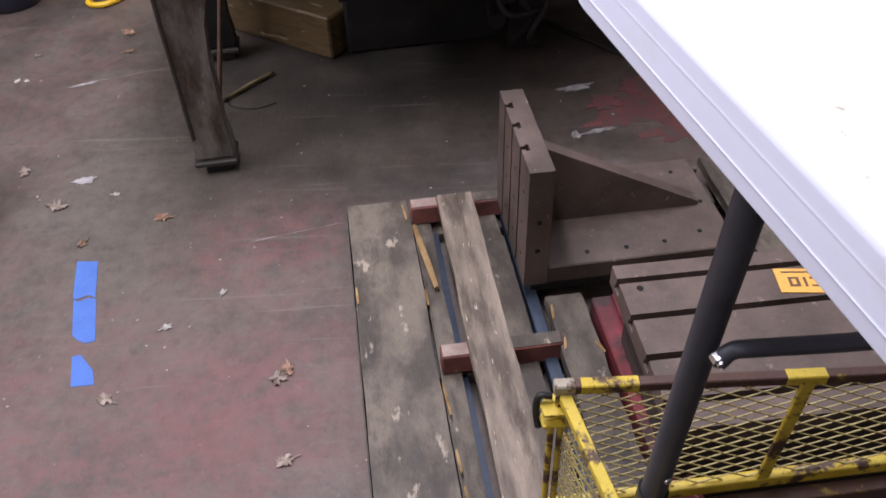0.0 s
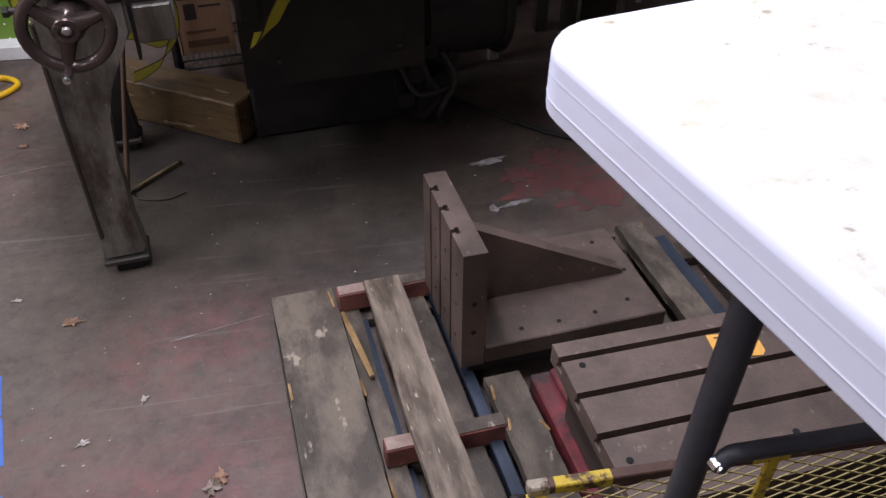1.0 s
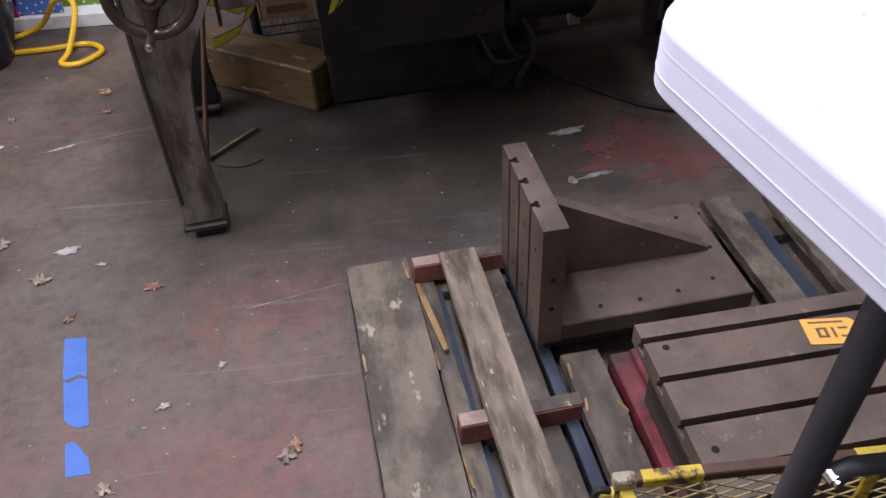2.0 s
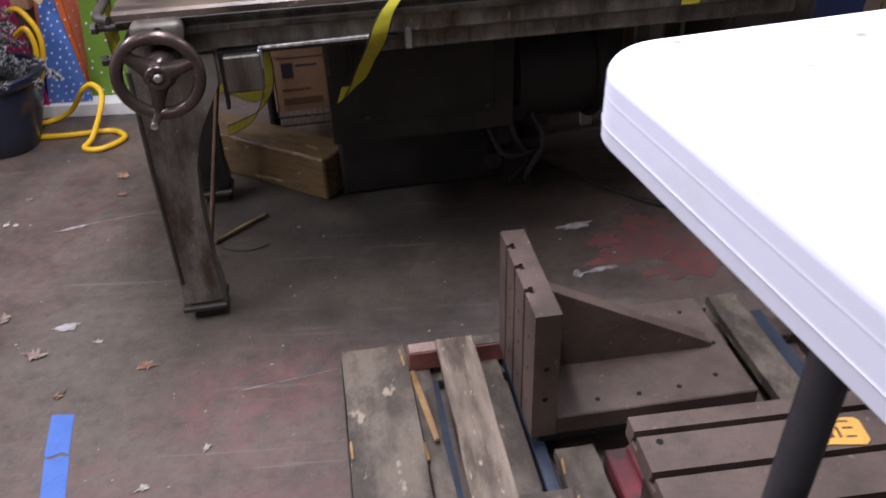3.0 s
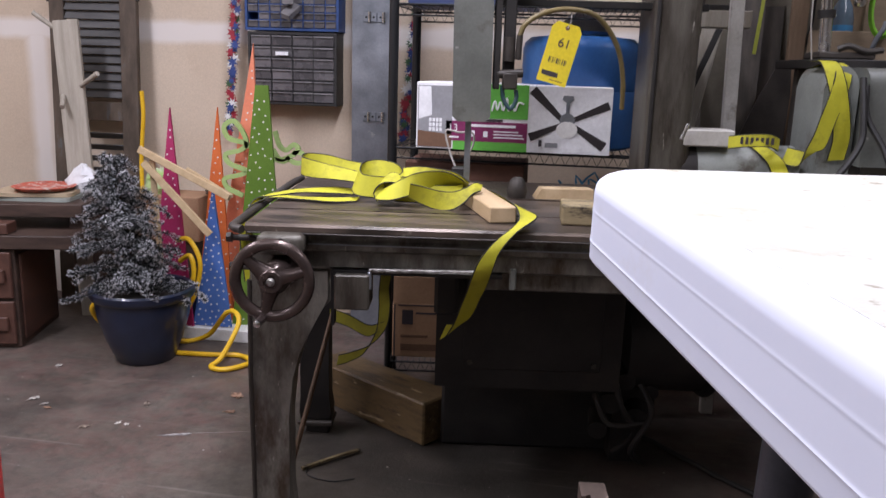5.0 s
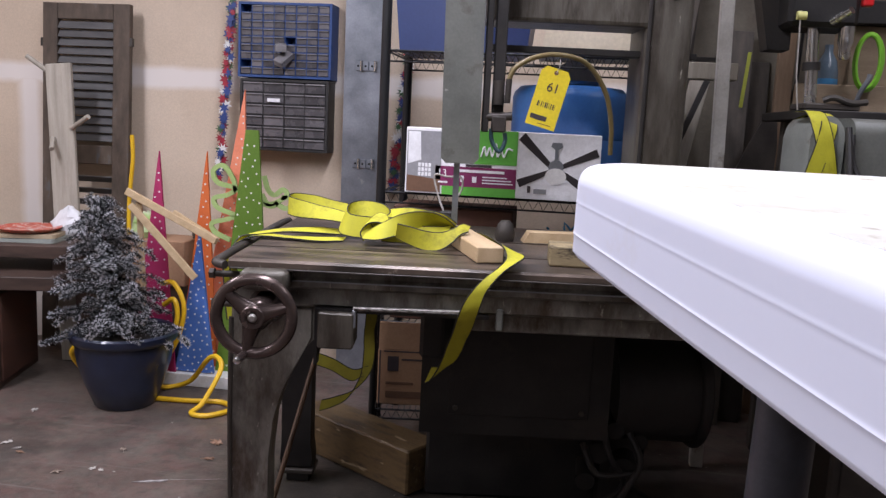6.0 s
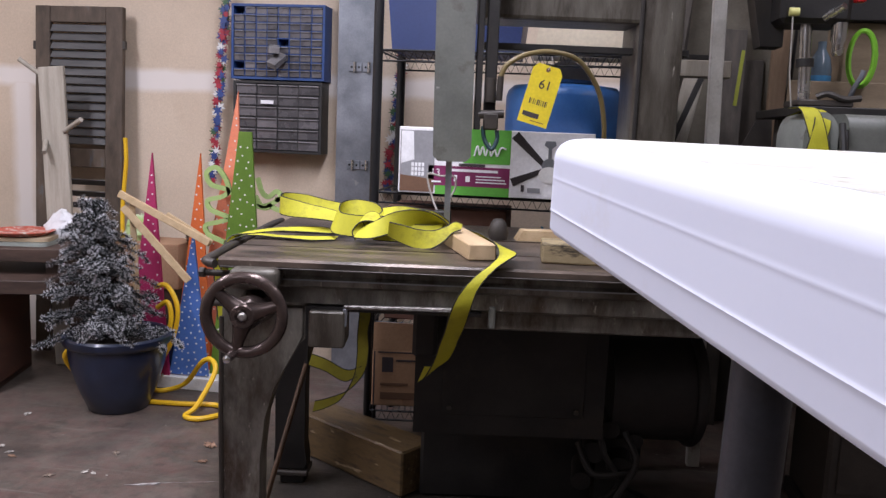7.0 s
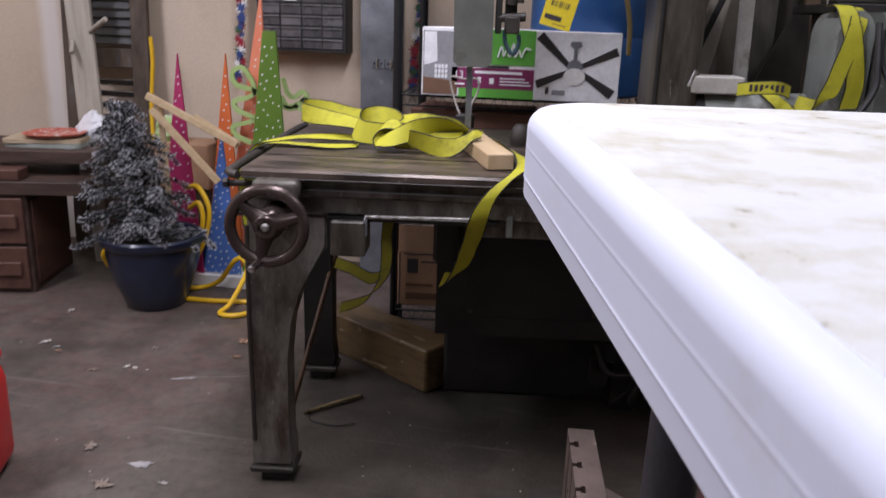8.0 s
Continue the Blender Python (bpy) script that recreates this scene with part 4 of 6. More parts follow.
# narrow black strip drawn in for the shade beside the blade guard
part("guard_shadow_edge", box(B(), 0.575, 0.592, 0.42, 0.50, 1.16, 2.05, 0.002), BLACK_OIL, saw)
part("saw_blade", box(B(), 0.503, 0.520, 0.438, 0.4395, 0.8475, 1.09), GALV, saw, "thin steel saw blade")
part("guide_post", box(B(), 0.60, 0.632, 0.44, 0.475, 1.20, 2.05, 0.003), BLACK_OIL, saw)
bm = B()
cyl(bm, (0.615, 0.43, 1.235), (0.615, 0.43, 1.30), 0.015, n=14)
cyl(bm, (0.585, 0.43, 1.20), (0.655, 0.43, 1.205), 0.012, n=12)
cyl(bm, (0.640, 0.43, 1.24), (0.642, 0.43, 1.305), 0.009, n=10)
box(bm, 0.60, 0.64, 0.415, 0.455, 1.16, 1.205, 0.004)
part("coolant_valve", bm, CAST_DARK, saw, "small coolant valve", True)
part("coolant_hose", tube(B(), spline([(0.640, 0.43, 1.30), (0.658, 0.43, 1.337), (0.71, 0.44, 1.367), (0.78, 0.46, 1.378), (0.86, 0.50, 1.362), (0.925, 0.54, 1.29), (0.955, 0.57, 1.20), (0.965, 0.6, 1.11)], 7), 0.0072, 10), OLD_HOSE, saw, "cloudy amber coolant hose", True)
part("hanging_wire", tube(B(), spline([(0.600, 0.43, 1.17), (0.605, 0.43, 1.135), (0.625, 0.42, 1.108), (0.640, 0.43, 1.135), (0.638, 0.43, 1.16)], 6), 0.006, 8), plain("teal wire", (0.02, 0.05, 0.06), 0.4), saw, "dark teal wire loop", True)
part("over_arm", box(B(), 0.575, 1.06, 0.58, 0.76, 1.478, 1.80, 0.012, segments=2), COLUMN_GREY, saw, "grey chipped horizontal arm")
col = part("column", box(B(), 1.035, 1.175, 0.58, 0.80, 0.80, 2.10, 0.025, segments=3), COLUMN_GREY, saw, "worn grey machine column", True)
part("column_groove", box(B(), 1.040, 1.052, 0.572, 0.582, 0.86, 2.08, 0.003), BLACK_OIL, col)
part("casting_mark", tube(B(), [(1.115 + 0.018 * math.cos(a), 0.578, 1.60 + 0.04 * math.sin(a)) for a in np.linspace(0, math.tau, 20, endpoint=False)], 0.004, 6, True), COLUMN_GREY, col, smooth=True)
part("saddle", box(B(), 1.025, 1.185, 0.56, 0.86, 0.8475, 0.90, 0.008), BLACK_OIL, saw)

# drive side of the saw
part("vice_motor", cyl(B(), (1.20, 0.66, 0.9305), (1.50, 0.66, 0.9305), 0.082, n=40), MOTOR_GREY, saw, "grey round motor body", True)
part("motor_end", cyl(B(), (1.150, 0.66, 0.9305), (1.20, 0.66, 0.9305), 0.0818, n=40), BLACK_OIL, saw, smooth=True)
part("motor_block", box(B(), 1.145, 1.30, 0.58, 0.68, 1.008, 1.058, 0.004), DIRTY_WHITE, saw)
part("grease_nipple", cyl(B(), (1.135, 0.55, 1.03), (1.15, 0.55, 1.075), 0.006, n=10), CHROME, saw, smooth=True)


def rounded_cover(x0, x1, y0, y1, z0, z1, r):
    pts = [(y0, z0)] + [(y0 + r - r * math.cos(radians(a)), z1 - r + r * math.sin(radians(a))) for a in range(0, 91, 10)]
    pts += [(y1 - r + r * math.sin(radians(a)), z1 - r + r * math.cos(radians(a))) for a in range(0, 91, 10)] + [(y1, z0)]
    bm = prism(B(), pts, "x", x0, x1)
    return bm


bm = prism(B(), [(1.552, 0.85), (1.550, 1.185)] + [(1.602 - 0.050 * math.cos(radians(a)), 1.185 + 0.068 * math.sin(radians(a))) for a in range(10, 171, 10)] + [(1.652, 1.185), (1.652, 0.85)], "y", 0.60, 0.80)
part("pulley_cover", bm, MOTOR_GREY, saw, "grey rounded pulley cover", True)
part("pulley_cover", rounded_cover(1.662, 1.92, 0.56, 0.86, 0.965, 1.25, 0.05), MACHINE_LIGHT, saw, "grey rounded drive cover", True)
part("cover_arm", box(B(), 1.6525, 1.70, 0.62, 0.78, 0.92, 0.9645, 0.004), CAST_DARK, saw)
part("control_cable", tube(B(), spline([(1.64, 0.56, 1.22), (1.636, 0.52, 1.112), (1.630, 0.50, 1.043), (1.575, 0.46, 0.972), (1.50, 0.40, 0.918), (1.42, 0.22, 0.918), (1.375, 0.08, 0.912), (1.345, -0.022, 0.87), (1.335, -0.03, 0.77)], 6), 0.010, 8), CABLE, saw, smooth=True)
part("control_cable", tube(B(), spline([(1.648, 0.55, 1.20), (1.652, 0.53, 1.112), (1.69, 0.48, 1.02), (1.705, 0.42, 0.92), (1.712, 0.38, 0.83), (1.715, 0.36, 0.68)], 6), 0.009, 8), CABLE, saw, smooth=True)
part("clamp_bar", box(B(), 0.60, 1.20, 0.62, 0.66, 1.395, 1.415, 0.002), BLACK_OIL, saw)

# ---------- things on the saw ----------
def on_saw(x, y, z=0.8478, rx=0, ry=0, rz=0):
    return MM @ pose(x, y, z, rx, ry, rz)


pine = solo("pine_block", box(B(), -0.034, 0.034, 0, 0.42, 0.0, 0.040, 0.003), PINE, "new pale pine two-by-four offcut on the saw table", "timber", on_saw(0.600, 0.105, 0.8478, 0, 0, 12.5))
timber = solo("greasy_timber", box(B(), 0, 0.79, 0, 0.105, 0, 0.050, 0.005, segments=2), OLD_PINE, "greasy old timber lying along the saw table", "timber", on_saw(0.742, 0.104, 0.8478, 0, 0, -4.3))
solo("wood_offcut", prism(B(), [(0, 0), (0.018, 0.03), (0.17, 0.03), (0.17, 0)], "y", 0, 0.06), PINE, "pale pine offcut on the saw table", "timber", on_saw(0.715, 0.50, 0.8478, 0, 0, 4))
bm = B()
lathe(bm, [(0.026, 0), (0.030, 0.02), (0.022, 0.05), (0.012, 0.06)], 16)
solo("iron_lump", bm, CAST_DARK, "dark greasy iron fitting on the saw table", "fitting", on_saw(0.662, 0.52, 0.8478), smooth=True)


# yellow straps: rows of place and width direction, in the saw's frame
def strap(parent, rows, width=0.052, name="webbing", material=STRAP):
    part(name, ribbon(B(), rows, width), material, parent, smooth=True)
    for s in (-1, 1):
        edge = []
        for row in spline(rows, 7):
            w = Vector(row[3:6]).normalized()
            edge.append(tuple(Vector(row[:3]) + w * s * (width / 2 + 0.0004)))
        part("stitched_edge", tube(B(), edge, 0.0019, 5), STRAP_EDGE, parent, "dark strap edge")


pile = thing("ratchet_strap", "tangled yellow webbing strap lying on the saw table", "strap", MM, "yellow straps")
strap(pile, [(0.27, 0.42, 0.885, -0.1, 1, 0.5), (0.20, 0.43, 0.905, -0.25, 0.9, 0.6), (0.13, 0.44, 0.915, -0.35, 0.7, 0.8), (0.07, 0.45, 0.922, -0.1, 0.35, 1), (0.040, 0.47, 0.928, 0, 0.2, 1), (0.045, 0.52, 0.932, 0.1, 0.2, 1), (0.10, 0.53, 0.928, 0.1, 0.3, 1), (0.16, 0.50, 0.920, 0.1, 0.5, 1), (0.24, 0.46, 0.912, 0, 0.6, 1)], 0.050)
strap(pile, [(0.40, 0.40, 0.878, 0.1, 0.6, 0.9), (0.345, 0.37, 0.888, 0.1, 0.4, 1), (0.275, 0.345, 0.890, 0.2, 0.3, 1), (0.216, 0.36, 0.896, 0.35, 0.3, 1), (0.210, 0.42, 0.916, 0.3, 0.3, 1), (0.255, 0.455, 0.924, 0.0, 0.5, 1), (0.315, 0.432, 0.920, -0.2, 0.5, 0.9), (0.345, 0.395, 0.905, -0.4, 0.5, 0.8), (0.315, 0.368, 0.888, -0.2, 0.6, 0.8), (0.275, 0.385, 0.880, 0.2, 0.6, 0.8)], 0.058)


def twist(pts, a0, a1):
    """Rows for a strap that turns over evenly along its way; angles from upright."""
    rows = []
    for i, p in enumerate(pts):
        a = radians(a0 + (a1 - a0) * i / (len(pts) - 1))
        rows.append((*p, 0.12, math.sin(a), math.cos(a)))
    return rows


strap(pile, [(0.285, 0.325, 0.870, 0.6, 0.5, 0.6), (0.274, 0.335, 0.893, 0.5, 0.6, 0.6), (0.292, 0.345, 0.915, 0.3, 0.8, 0.45), (0.322, 0.35, 0.915, 0, 0.9, 0.5), (0.336, 0.34, 0.897, -0.2, 0.8, 0.6), (0.31, 0.32, 0.878, 0, 0.8, 0.6)], 0.044)
strap(pile, twist([(0.275, 0.31, 0.874), (0.315, 0.305, 0.886), (0.36, 0.315, 0.903), (0.41, 0.33, 0.914), (0.46, 0.34, 0.918), (0.505, 0.35, 0.905), (0.525, 0.35, 0.888)], 75, -100), 0.056)
strap(pile, twist([(0.33, 0.41, 0.920), (0.38, 0.38, 0.922), (0.43, 0.37, 0.916), (0.48, 0.37, 0.910), (0.515, 0.37, 0.895)], 60, -50), 0.052)
strap(pile, twist([(0.32, 0.33, 0.880), (0.37, 0.335, 0.880), (0.42, 0.33, 0.878), (0.47, 0.325, 0.884), (0.50, 0.33, 0.896)], -20, 70), 0.050)
strap(pile, twist([(0.36, 0.295, 0.892), (0.395, 0.285, 0.882), (0.435, 0.275, 0.872), (0.475, 0.270, 0.872), (0.508, 0.278, 0.887), (0.530, 0.292, 0.903), (0.552, 0.31, 0.903)], -35, 80), 0.048)
strap(pile, [(0.235, 0.43, 0.860, 0.1, 1, 0.1), (0.15, 0.42, 0.866, 0.1, 1, 0.2), (0.06, 0.40, 0.866, 0.1, 1, 0.1), (0.0, 0.36, 0.862, 0.2, 1, 0.1), (-0.045, 0.30, 0.855, 0.3, 1, 0), (-0.062, 0.27, 0.80, 0.1, 1, 0), (-0.060, 0.26, 0.70, 0.1, 1, 0.1)], 0.048)
strap(pile, [(0.215, 0.36, 0.853, 0.1, 1, 0.1), (0.15, 0.33, 0.854, 0.1, 1, 0.1), (0.07, 0.34, 0.854, 0.1, 1, 0.0), (-0.02, 0.32, 0.856, 0.2, 1, 0), (-0.066, 0.24, 0.82, 0.2, 1, 0), (-0.066, 0.22, 0.74, 0.1, 1, 0.1), (-0.05, 0.20, 0.66, 0.2, 1, 0.1)], 0.044)
hang = thing("hanging_strap", "yellow webbing strap hanging over the front of the saw table", "strap", MM, "yellow straps")
strap(hang, [(0.582, 0.43, 0.868, 0.7, 0.1, -0.7), (0.605, 0.31, 0.876, 0.7, 0.15, -0.7), (0.630, 0.20, 0.880, 0.75, 0.25, -0.6), (0.652, 0.11, 0.880, 0.9, 0.4, -0.35), (0.656, 0.05, 0.872, 1, 0.45, 0.05), (0.636, 0.003, 0.862, 1, 0.1, 0.35), (0.602, -0.014, 0.838, 1, 0.0, 0.42), (0.567, -0.022, 0.795, 1, 0.0, 0.40), (0.549, -0.010, 0.742, 1, 0.0, 0.30), (0.541, 0.06, 0.690, 1, 0.05, 0.28), (0.529, 0.12, 0.640, 1, 0.1, 0.32), (0.522, 0.16, 0.605, 1, 0.1, 0.35), (0.508, 0.19, 0.565, 1, 0.1, 0.5), (0.485, 0.21, 0.535, 0.7, 0.1, 0.8), (0.462, 0.22, 0.525, 0.4, 0.1, 1)], 0.046)
low = thing("dangling_strap", "dirty yellow webbing strap end dangling below the saw table, darkened for shade", "strap", MM, "yellow straps")
strap(low, [(0.275, 0.58, 0.735, 1, 0.2, 0), (0.277, 0.59, 0.60, 1, 0.2, 0.1), (0.270, 0.60, 0.53, 1, 0.1, 0.5), (0.272, 0.60, 0.47, 1, 0.1, 0.2), (0.262, 0.60, 0.40, 1, 0, 0.5), (0.220, 0.60, 0.335, 0.6, 0, 0.8), (0.165, 0.60, 0.305, 0.3, 0, 1), (0.125, 0.60, 0.292, 0.2, 0, 1)], 0.034, material=STRAP_DIRTY_SHADED)
strap(low, [(0.10, 0.60, 0.445, 0, 0.1, 1), (0.16, 0.60, 0.425, 0.1, 0, 1), (0.22, 0.60, 0.395, 0.2, 0, 1), (0.262, 0.60, 0.41, 0.5, 0, 1)], 0.036, material=STRAP_DIRTY_SHADED)

over = thing("motor_strap", "yellow webbing strap with dark printing round the grey motor", "strap", MM, "yellow straps")
strap(over, [(1.275, 0.56, 1.025, 0, 0.1, 1), (1.32, 0.53, 1.034, 0, 0.15, 1), (1.38, 0.53, 1.036, 0, 0.15, 1), (1.425, 0.57, 1.022, 0.1, 0.2, 1), (1.44, 0.62, 1.018, 0.3, 0.3, 1)], 0.034)

strap(over, [(1.45, 0.58, 0.990, 0.4, 0.2, 1), (1.50, 0.56, 0.985, 0.6, 0.2, 0.8), (1.538, 0.565, 1.03, 1, 0.2, -0.35), (1.562, 0.575, 1.10, 1, 0.2, -0.4), (1.586, 0.585, 1.17, 1, 0.1, -0.3), (1.60, 0.60, 1.235, 1, 0.1, -0.2), (1.605, 0.68, 1.262, 1, 0.1, 0), (1.60, 0.80, 1.245, 1, 0, 0)], 0.050)
strap(over, [(1.56, 0.72, 1.266, 1, 0, 0), (1.562, 0.62, 1.262, 1, 0, 0), (1.575, 0.588, 1.215, 1, 0, 0.25), (1.595, 0.582, 1.14, 1, 0, 0.25), (1.612, 0.585, 1.05, 1, 0, 0.2), (1.605, 0.588, 0.98, 1, 0, 0.1)], 0.050)
for i in range(7):
    part("print_bar", box(B(), -0.0042, 0.0042, -0.0003, 0.0003, -0.010, 0.010), PRINT_DARK, over).matrix_basis = pose(1.302 + 0.0145 * i, 0.5262 - 0.0005 * i, 1.034)
drop = thing("timber_strap", "yellow webbing strap with dark printing over the old timber", "strap", MM, "yellow straps")
strap(drop, [(1.36, 0.70, 1.018, 1, 0, 0), (1.385, 0.625, 1.010, 1, 0, 0), (1.42, 0.575, 0.975, 1, 0, 0.1), (1.440, 0.560, 0.935, 1, 0, 0.1), (1.43, 0.46, 0.912, 1, 0.1, 0), (1.37, 0.30, 0.905, 1, 0.15, 0), (1.325, 0.16, 0.904, 1, 0.15, 0), (1.306, 0.070, 0.902, 1, 0.05, 0), (1.303, 0.050, 0.888, 1, 0, 0), (1.300, 0.042, 0.862, 1, 0, 0), (1.297, -0.012, 0.850, 1, 0, 0), (1.293, -0.016, 0.76, 1, 0, 0)], 0.048)
for i in range(5):
    part("print_bar", box(B(), -0.010, 0.010, -0.003, 0.003, -0.0003, 0.0003), PRINT_DARK, drop).matrix_basis = pose(1.298, 0.030 - 0.0085 * i, 0.8640 - 0.0015 * i)

tag = thing("lot_tag", "yellow card lot tag with printed number tied to the saw", "tag", MM @ pose(0.772, 0.435, 1.335, 90, 0, 4) @ pose(0, 0, 0, 0, 0, -14.5))
part("card", prism(B(), [(-0.042, -0.16), (0.042, -0.16), (0.042, -0.012), (0.030, 0.004), (-0.030, 0.004), (-0.042, -0.012)], "z", 0, 0.001), TAG, tag)
letters("number", "61", 0.036, PRINT_DARK, tag, pose(0.004, -0.050, 0.0015))
for i, w in enumerate((3, 1, 2, 1, 3, 2, 1, 2, 3, 1)):
    part("print_bar", box(B(), -0.026 + 0.0055 * i, -0.026 + 0.0055 * i + 0.0012 * w, -0.106, -0.091, 0.001, 0.0014), PRINT_DARK, tag)
part("logo_shape", prism(B(), [(-0.034, -0.141), (-0.014, -0.143), (0.012, -0.142), (0.012, -0.129), (-0.034, -0.129)], "z", 0.001, 0.0014), PRINT_DARK, tag)
part("print_bar", box(B(), -0.008, 0.030, -0.1515, -0.1495, 0.001, 0.0014), PRINT_BROWN, tag)
part("eyelet", lathe(B(), [(0.006, 0.001), (0.006, 0.0018), (0.003, 0.0018)], 14, (0, -0.008, 0)), PRINT_BROWN, tag)
part("string", tube(B(), spline([(0, -0.008, 0.002), (0.003, 0.012, 0.003), (0.0, 0.030, -0.004)], 5), 0.001, 5), SCRAP, tag)

# ---------- under and behind the saw ----------
carton = thing("carton", "brown cardboard carton with dark print on a low shelf", "box", MM @ pose(0.268, 1.0, 0.165))
part("body", box(B(), 0, 0.19, 0, 0.2, 0, 0.205, 0.003), CARDBOARD, carton)
part("upper_flap", box(B(), 0.002, 0.188, 0.0, 0.004, 0.2055, 0.305), CARDBOARD, carton)
for x0, x1, z0, z1, m_ in ((0.02, 0.185, 0.195, 0.200, PRINT_DARK), (0.035, 0.075, 0.125, 0.180, PRINT_DARK), (0.085, 0.16, 0.165, 0.172, PRINT_DARK), (0.03, 0.13, 0.075, 0.085, PRINT_BROWN), (0.03, 0.17, 0.025, 0.050, PRINT_BROWN), (0.005, 0.010, 0.0, 0.2, PRINT_DARK)):
    part("print_bar", box(B(), x0, x1, -0.0008, 0.0006, z0, z1), m_, carton)
low_shelf = thing("wire_shelf", "low black wire shelf frame behind the saw", "shelf", MM)
for x, y in ((0.255, 0.965), (0.255, 1.25), (0.75, 0.965), (0.75, 1.25)):
    part("post", cyl(B(), (x, y, 0), (x, y, 0.60), 0.011, n=12), WIRE_BLACK, low_shelf, smooth=True)
bm = B()
for y in (0.965, 1.25):
    for z in (0.158, 0.125, 0.59):
        tube(bm, [(0.255, y, z), (0.75, y, z)], 0.004, 6)
    zig = [(0.26 + 0.0165 * i, y, 0.158 if i % 2 else 0.125) for i in range(31)]
    tube(bm, zig, 0.0025, 5)
for i in range(24):
    tube(bm, [(0.265 + 0.021 * i, 0.965, 0.162), (0.265 + 0.021 * i, 1.25, 0.162)], 0.0022, 5)
tagged(part("wire_deck", bm, WIRE_BLACK, low_shelf), kind="stuff")
block = solo("timber_block", box(B(), 0, 0.56, 0, 0.15, 0, 0.15, 0.006), BROWN_TIMBER, "brown oiled square timber block on the floor", "timber", pose(-0.665, 2.545, 0, 0, 0, -33.5))


def cord(name, pts, r, material, label, category, n=8):
    return solo(name, tube(B(), spline(pts, 7), r, n), material, label, category, smooth=True)


cord("power_cable", [(0.42, 2.42, 0.25), (0.50, 2.40, 0.06), (0.56, 2.41, 0.012), (0.65, 2.31, 0.010), (0.77, 2.175, 0.010), (0.90, 2.07, 0.010), (1.15, 1.98, 0.010)], 0.008, CABLE, "black rubber power cable curling over the floor", "cable")
cord("floor_stick", [(-0.53, 2.00, 0.008), (-0.46, 2.08, 0.010), (-0.39, 2.155, 0.010)], 0.007, OLD_PINE, "thin stick lying on the floor", "stick", 6)
cord("thin_wire", [(-0.36, 1.98, 0.004), (-0.42, 1.95, 0.004), (-0.50, 1.97, 0.004), (-0.52, 2.02, 0.004)], 0.002, CABLE, "thin wire on the floor", "wire", 5)
cord("extension_cord", [(-1.60, 3.3, 0.02), (-1.66, 3.05, 0.02), (-1.72, 2.92, 0.08), (-1.74, 2.86, 0.16), (-1.70, 2.84, 0.22)], 0.011, HOSE, "yellow extension cord looped round the pot", "cord")
cord("extension_cord", [(-1.775, 3.42, 1.06), (-1.772, 3.42, 0.95), (-1.785, 3.42, 0.82), (-1.795, 3.42, 0.68), (-1.78, 3.4, 0.4), (-1.74, 3.36, 0.012), (-1.62, 3.3, 0.012)], 0.010, HOSE, "yellow extension cord hanging on the drywall", "cord")
cord("extension_cord", [(-1.40, 2.99, 0.37), (-1.345, 2.97, 0.40), (-1.325, 2.96, 0.33), (-1.35, 2.95, 0.22), (-1.385, 2.94, 0.12), (-1.40, 2.95, 0.03), (-1.36, 3.0, 0.013), (-1.28, 3.0, 0.05), (-1.18, 2.94, 0.165), (-1.12, 2.90, 0.19), (-1.09, 2.86, 0.15), (-1.125, 2.77, 0.04), (-1.15, 2.72, 0.013), (-1.08, 2.71, 0.012), (-1.02, 2.80, 0.012), (-1.09, 2.87, 0.012), (-1.23, 2.85, 0.012), (-1.37, 2.84, 0.012)], 0.0105, HOSE, "yellow extension cord in loops on the floor", "cord")
cord("extension_cord", [(-1.43, 3.03, 0.45), (-1.365, 3.01, 0.46), (-1.31, 2.99, 0.37), (-1.33, 2.98, 0.24), (-1.39, 2.97, 0.12), (-1.42, 2.98, 0.04), (-1.44, 3.0, 0.012)], 0.0105, HOSE, "yellow extension cord loop beside the pot", "cord")

# ---------- potted tinsel tree ----------
tree = thing("potted_tree", "small dark artificial tree with frosted tips in navy pot", "potted tree", pose(-1.468, 2.795, 0))
pot = [(0.108, 0.0), (0.115, 0.004), (0.150, 0.09), (0.178, 0.18), (0.186, 0.235), (0.186, 0.262), (0.200, 0.268), (0.207, 0.280), (0.206, 0.300), (0.198, 0.308), (0.186, 0.304), (0.180, 0.275), (0.176, 0.262)]
part("pot", lathe(B(), pot, 48), NAVY, tree, "glossy navy pot with rolled rim", True)
part("filling", lathe(B(), [(0.177, 0.255), (0.175, 0.262), (0.05, 0.268)], 24), SOIL, tree)
part("trunk", tube(B(), [(0, 0, 0.25), (-0.05, 0, 0.5), (-0.115, 0.004, 0.84)], [0.014, 0.010, 0.005], 8), DESK, tree)


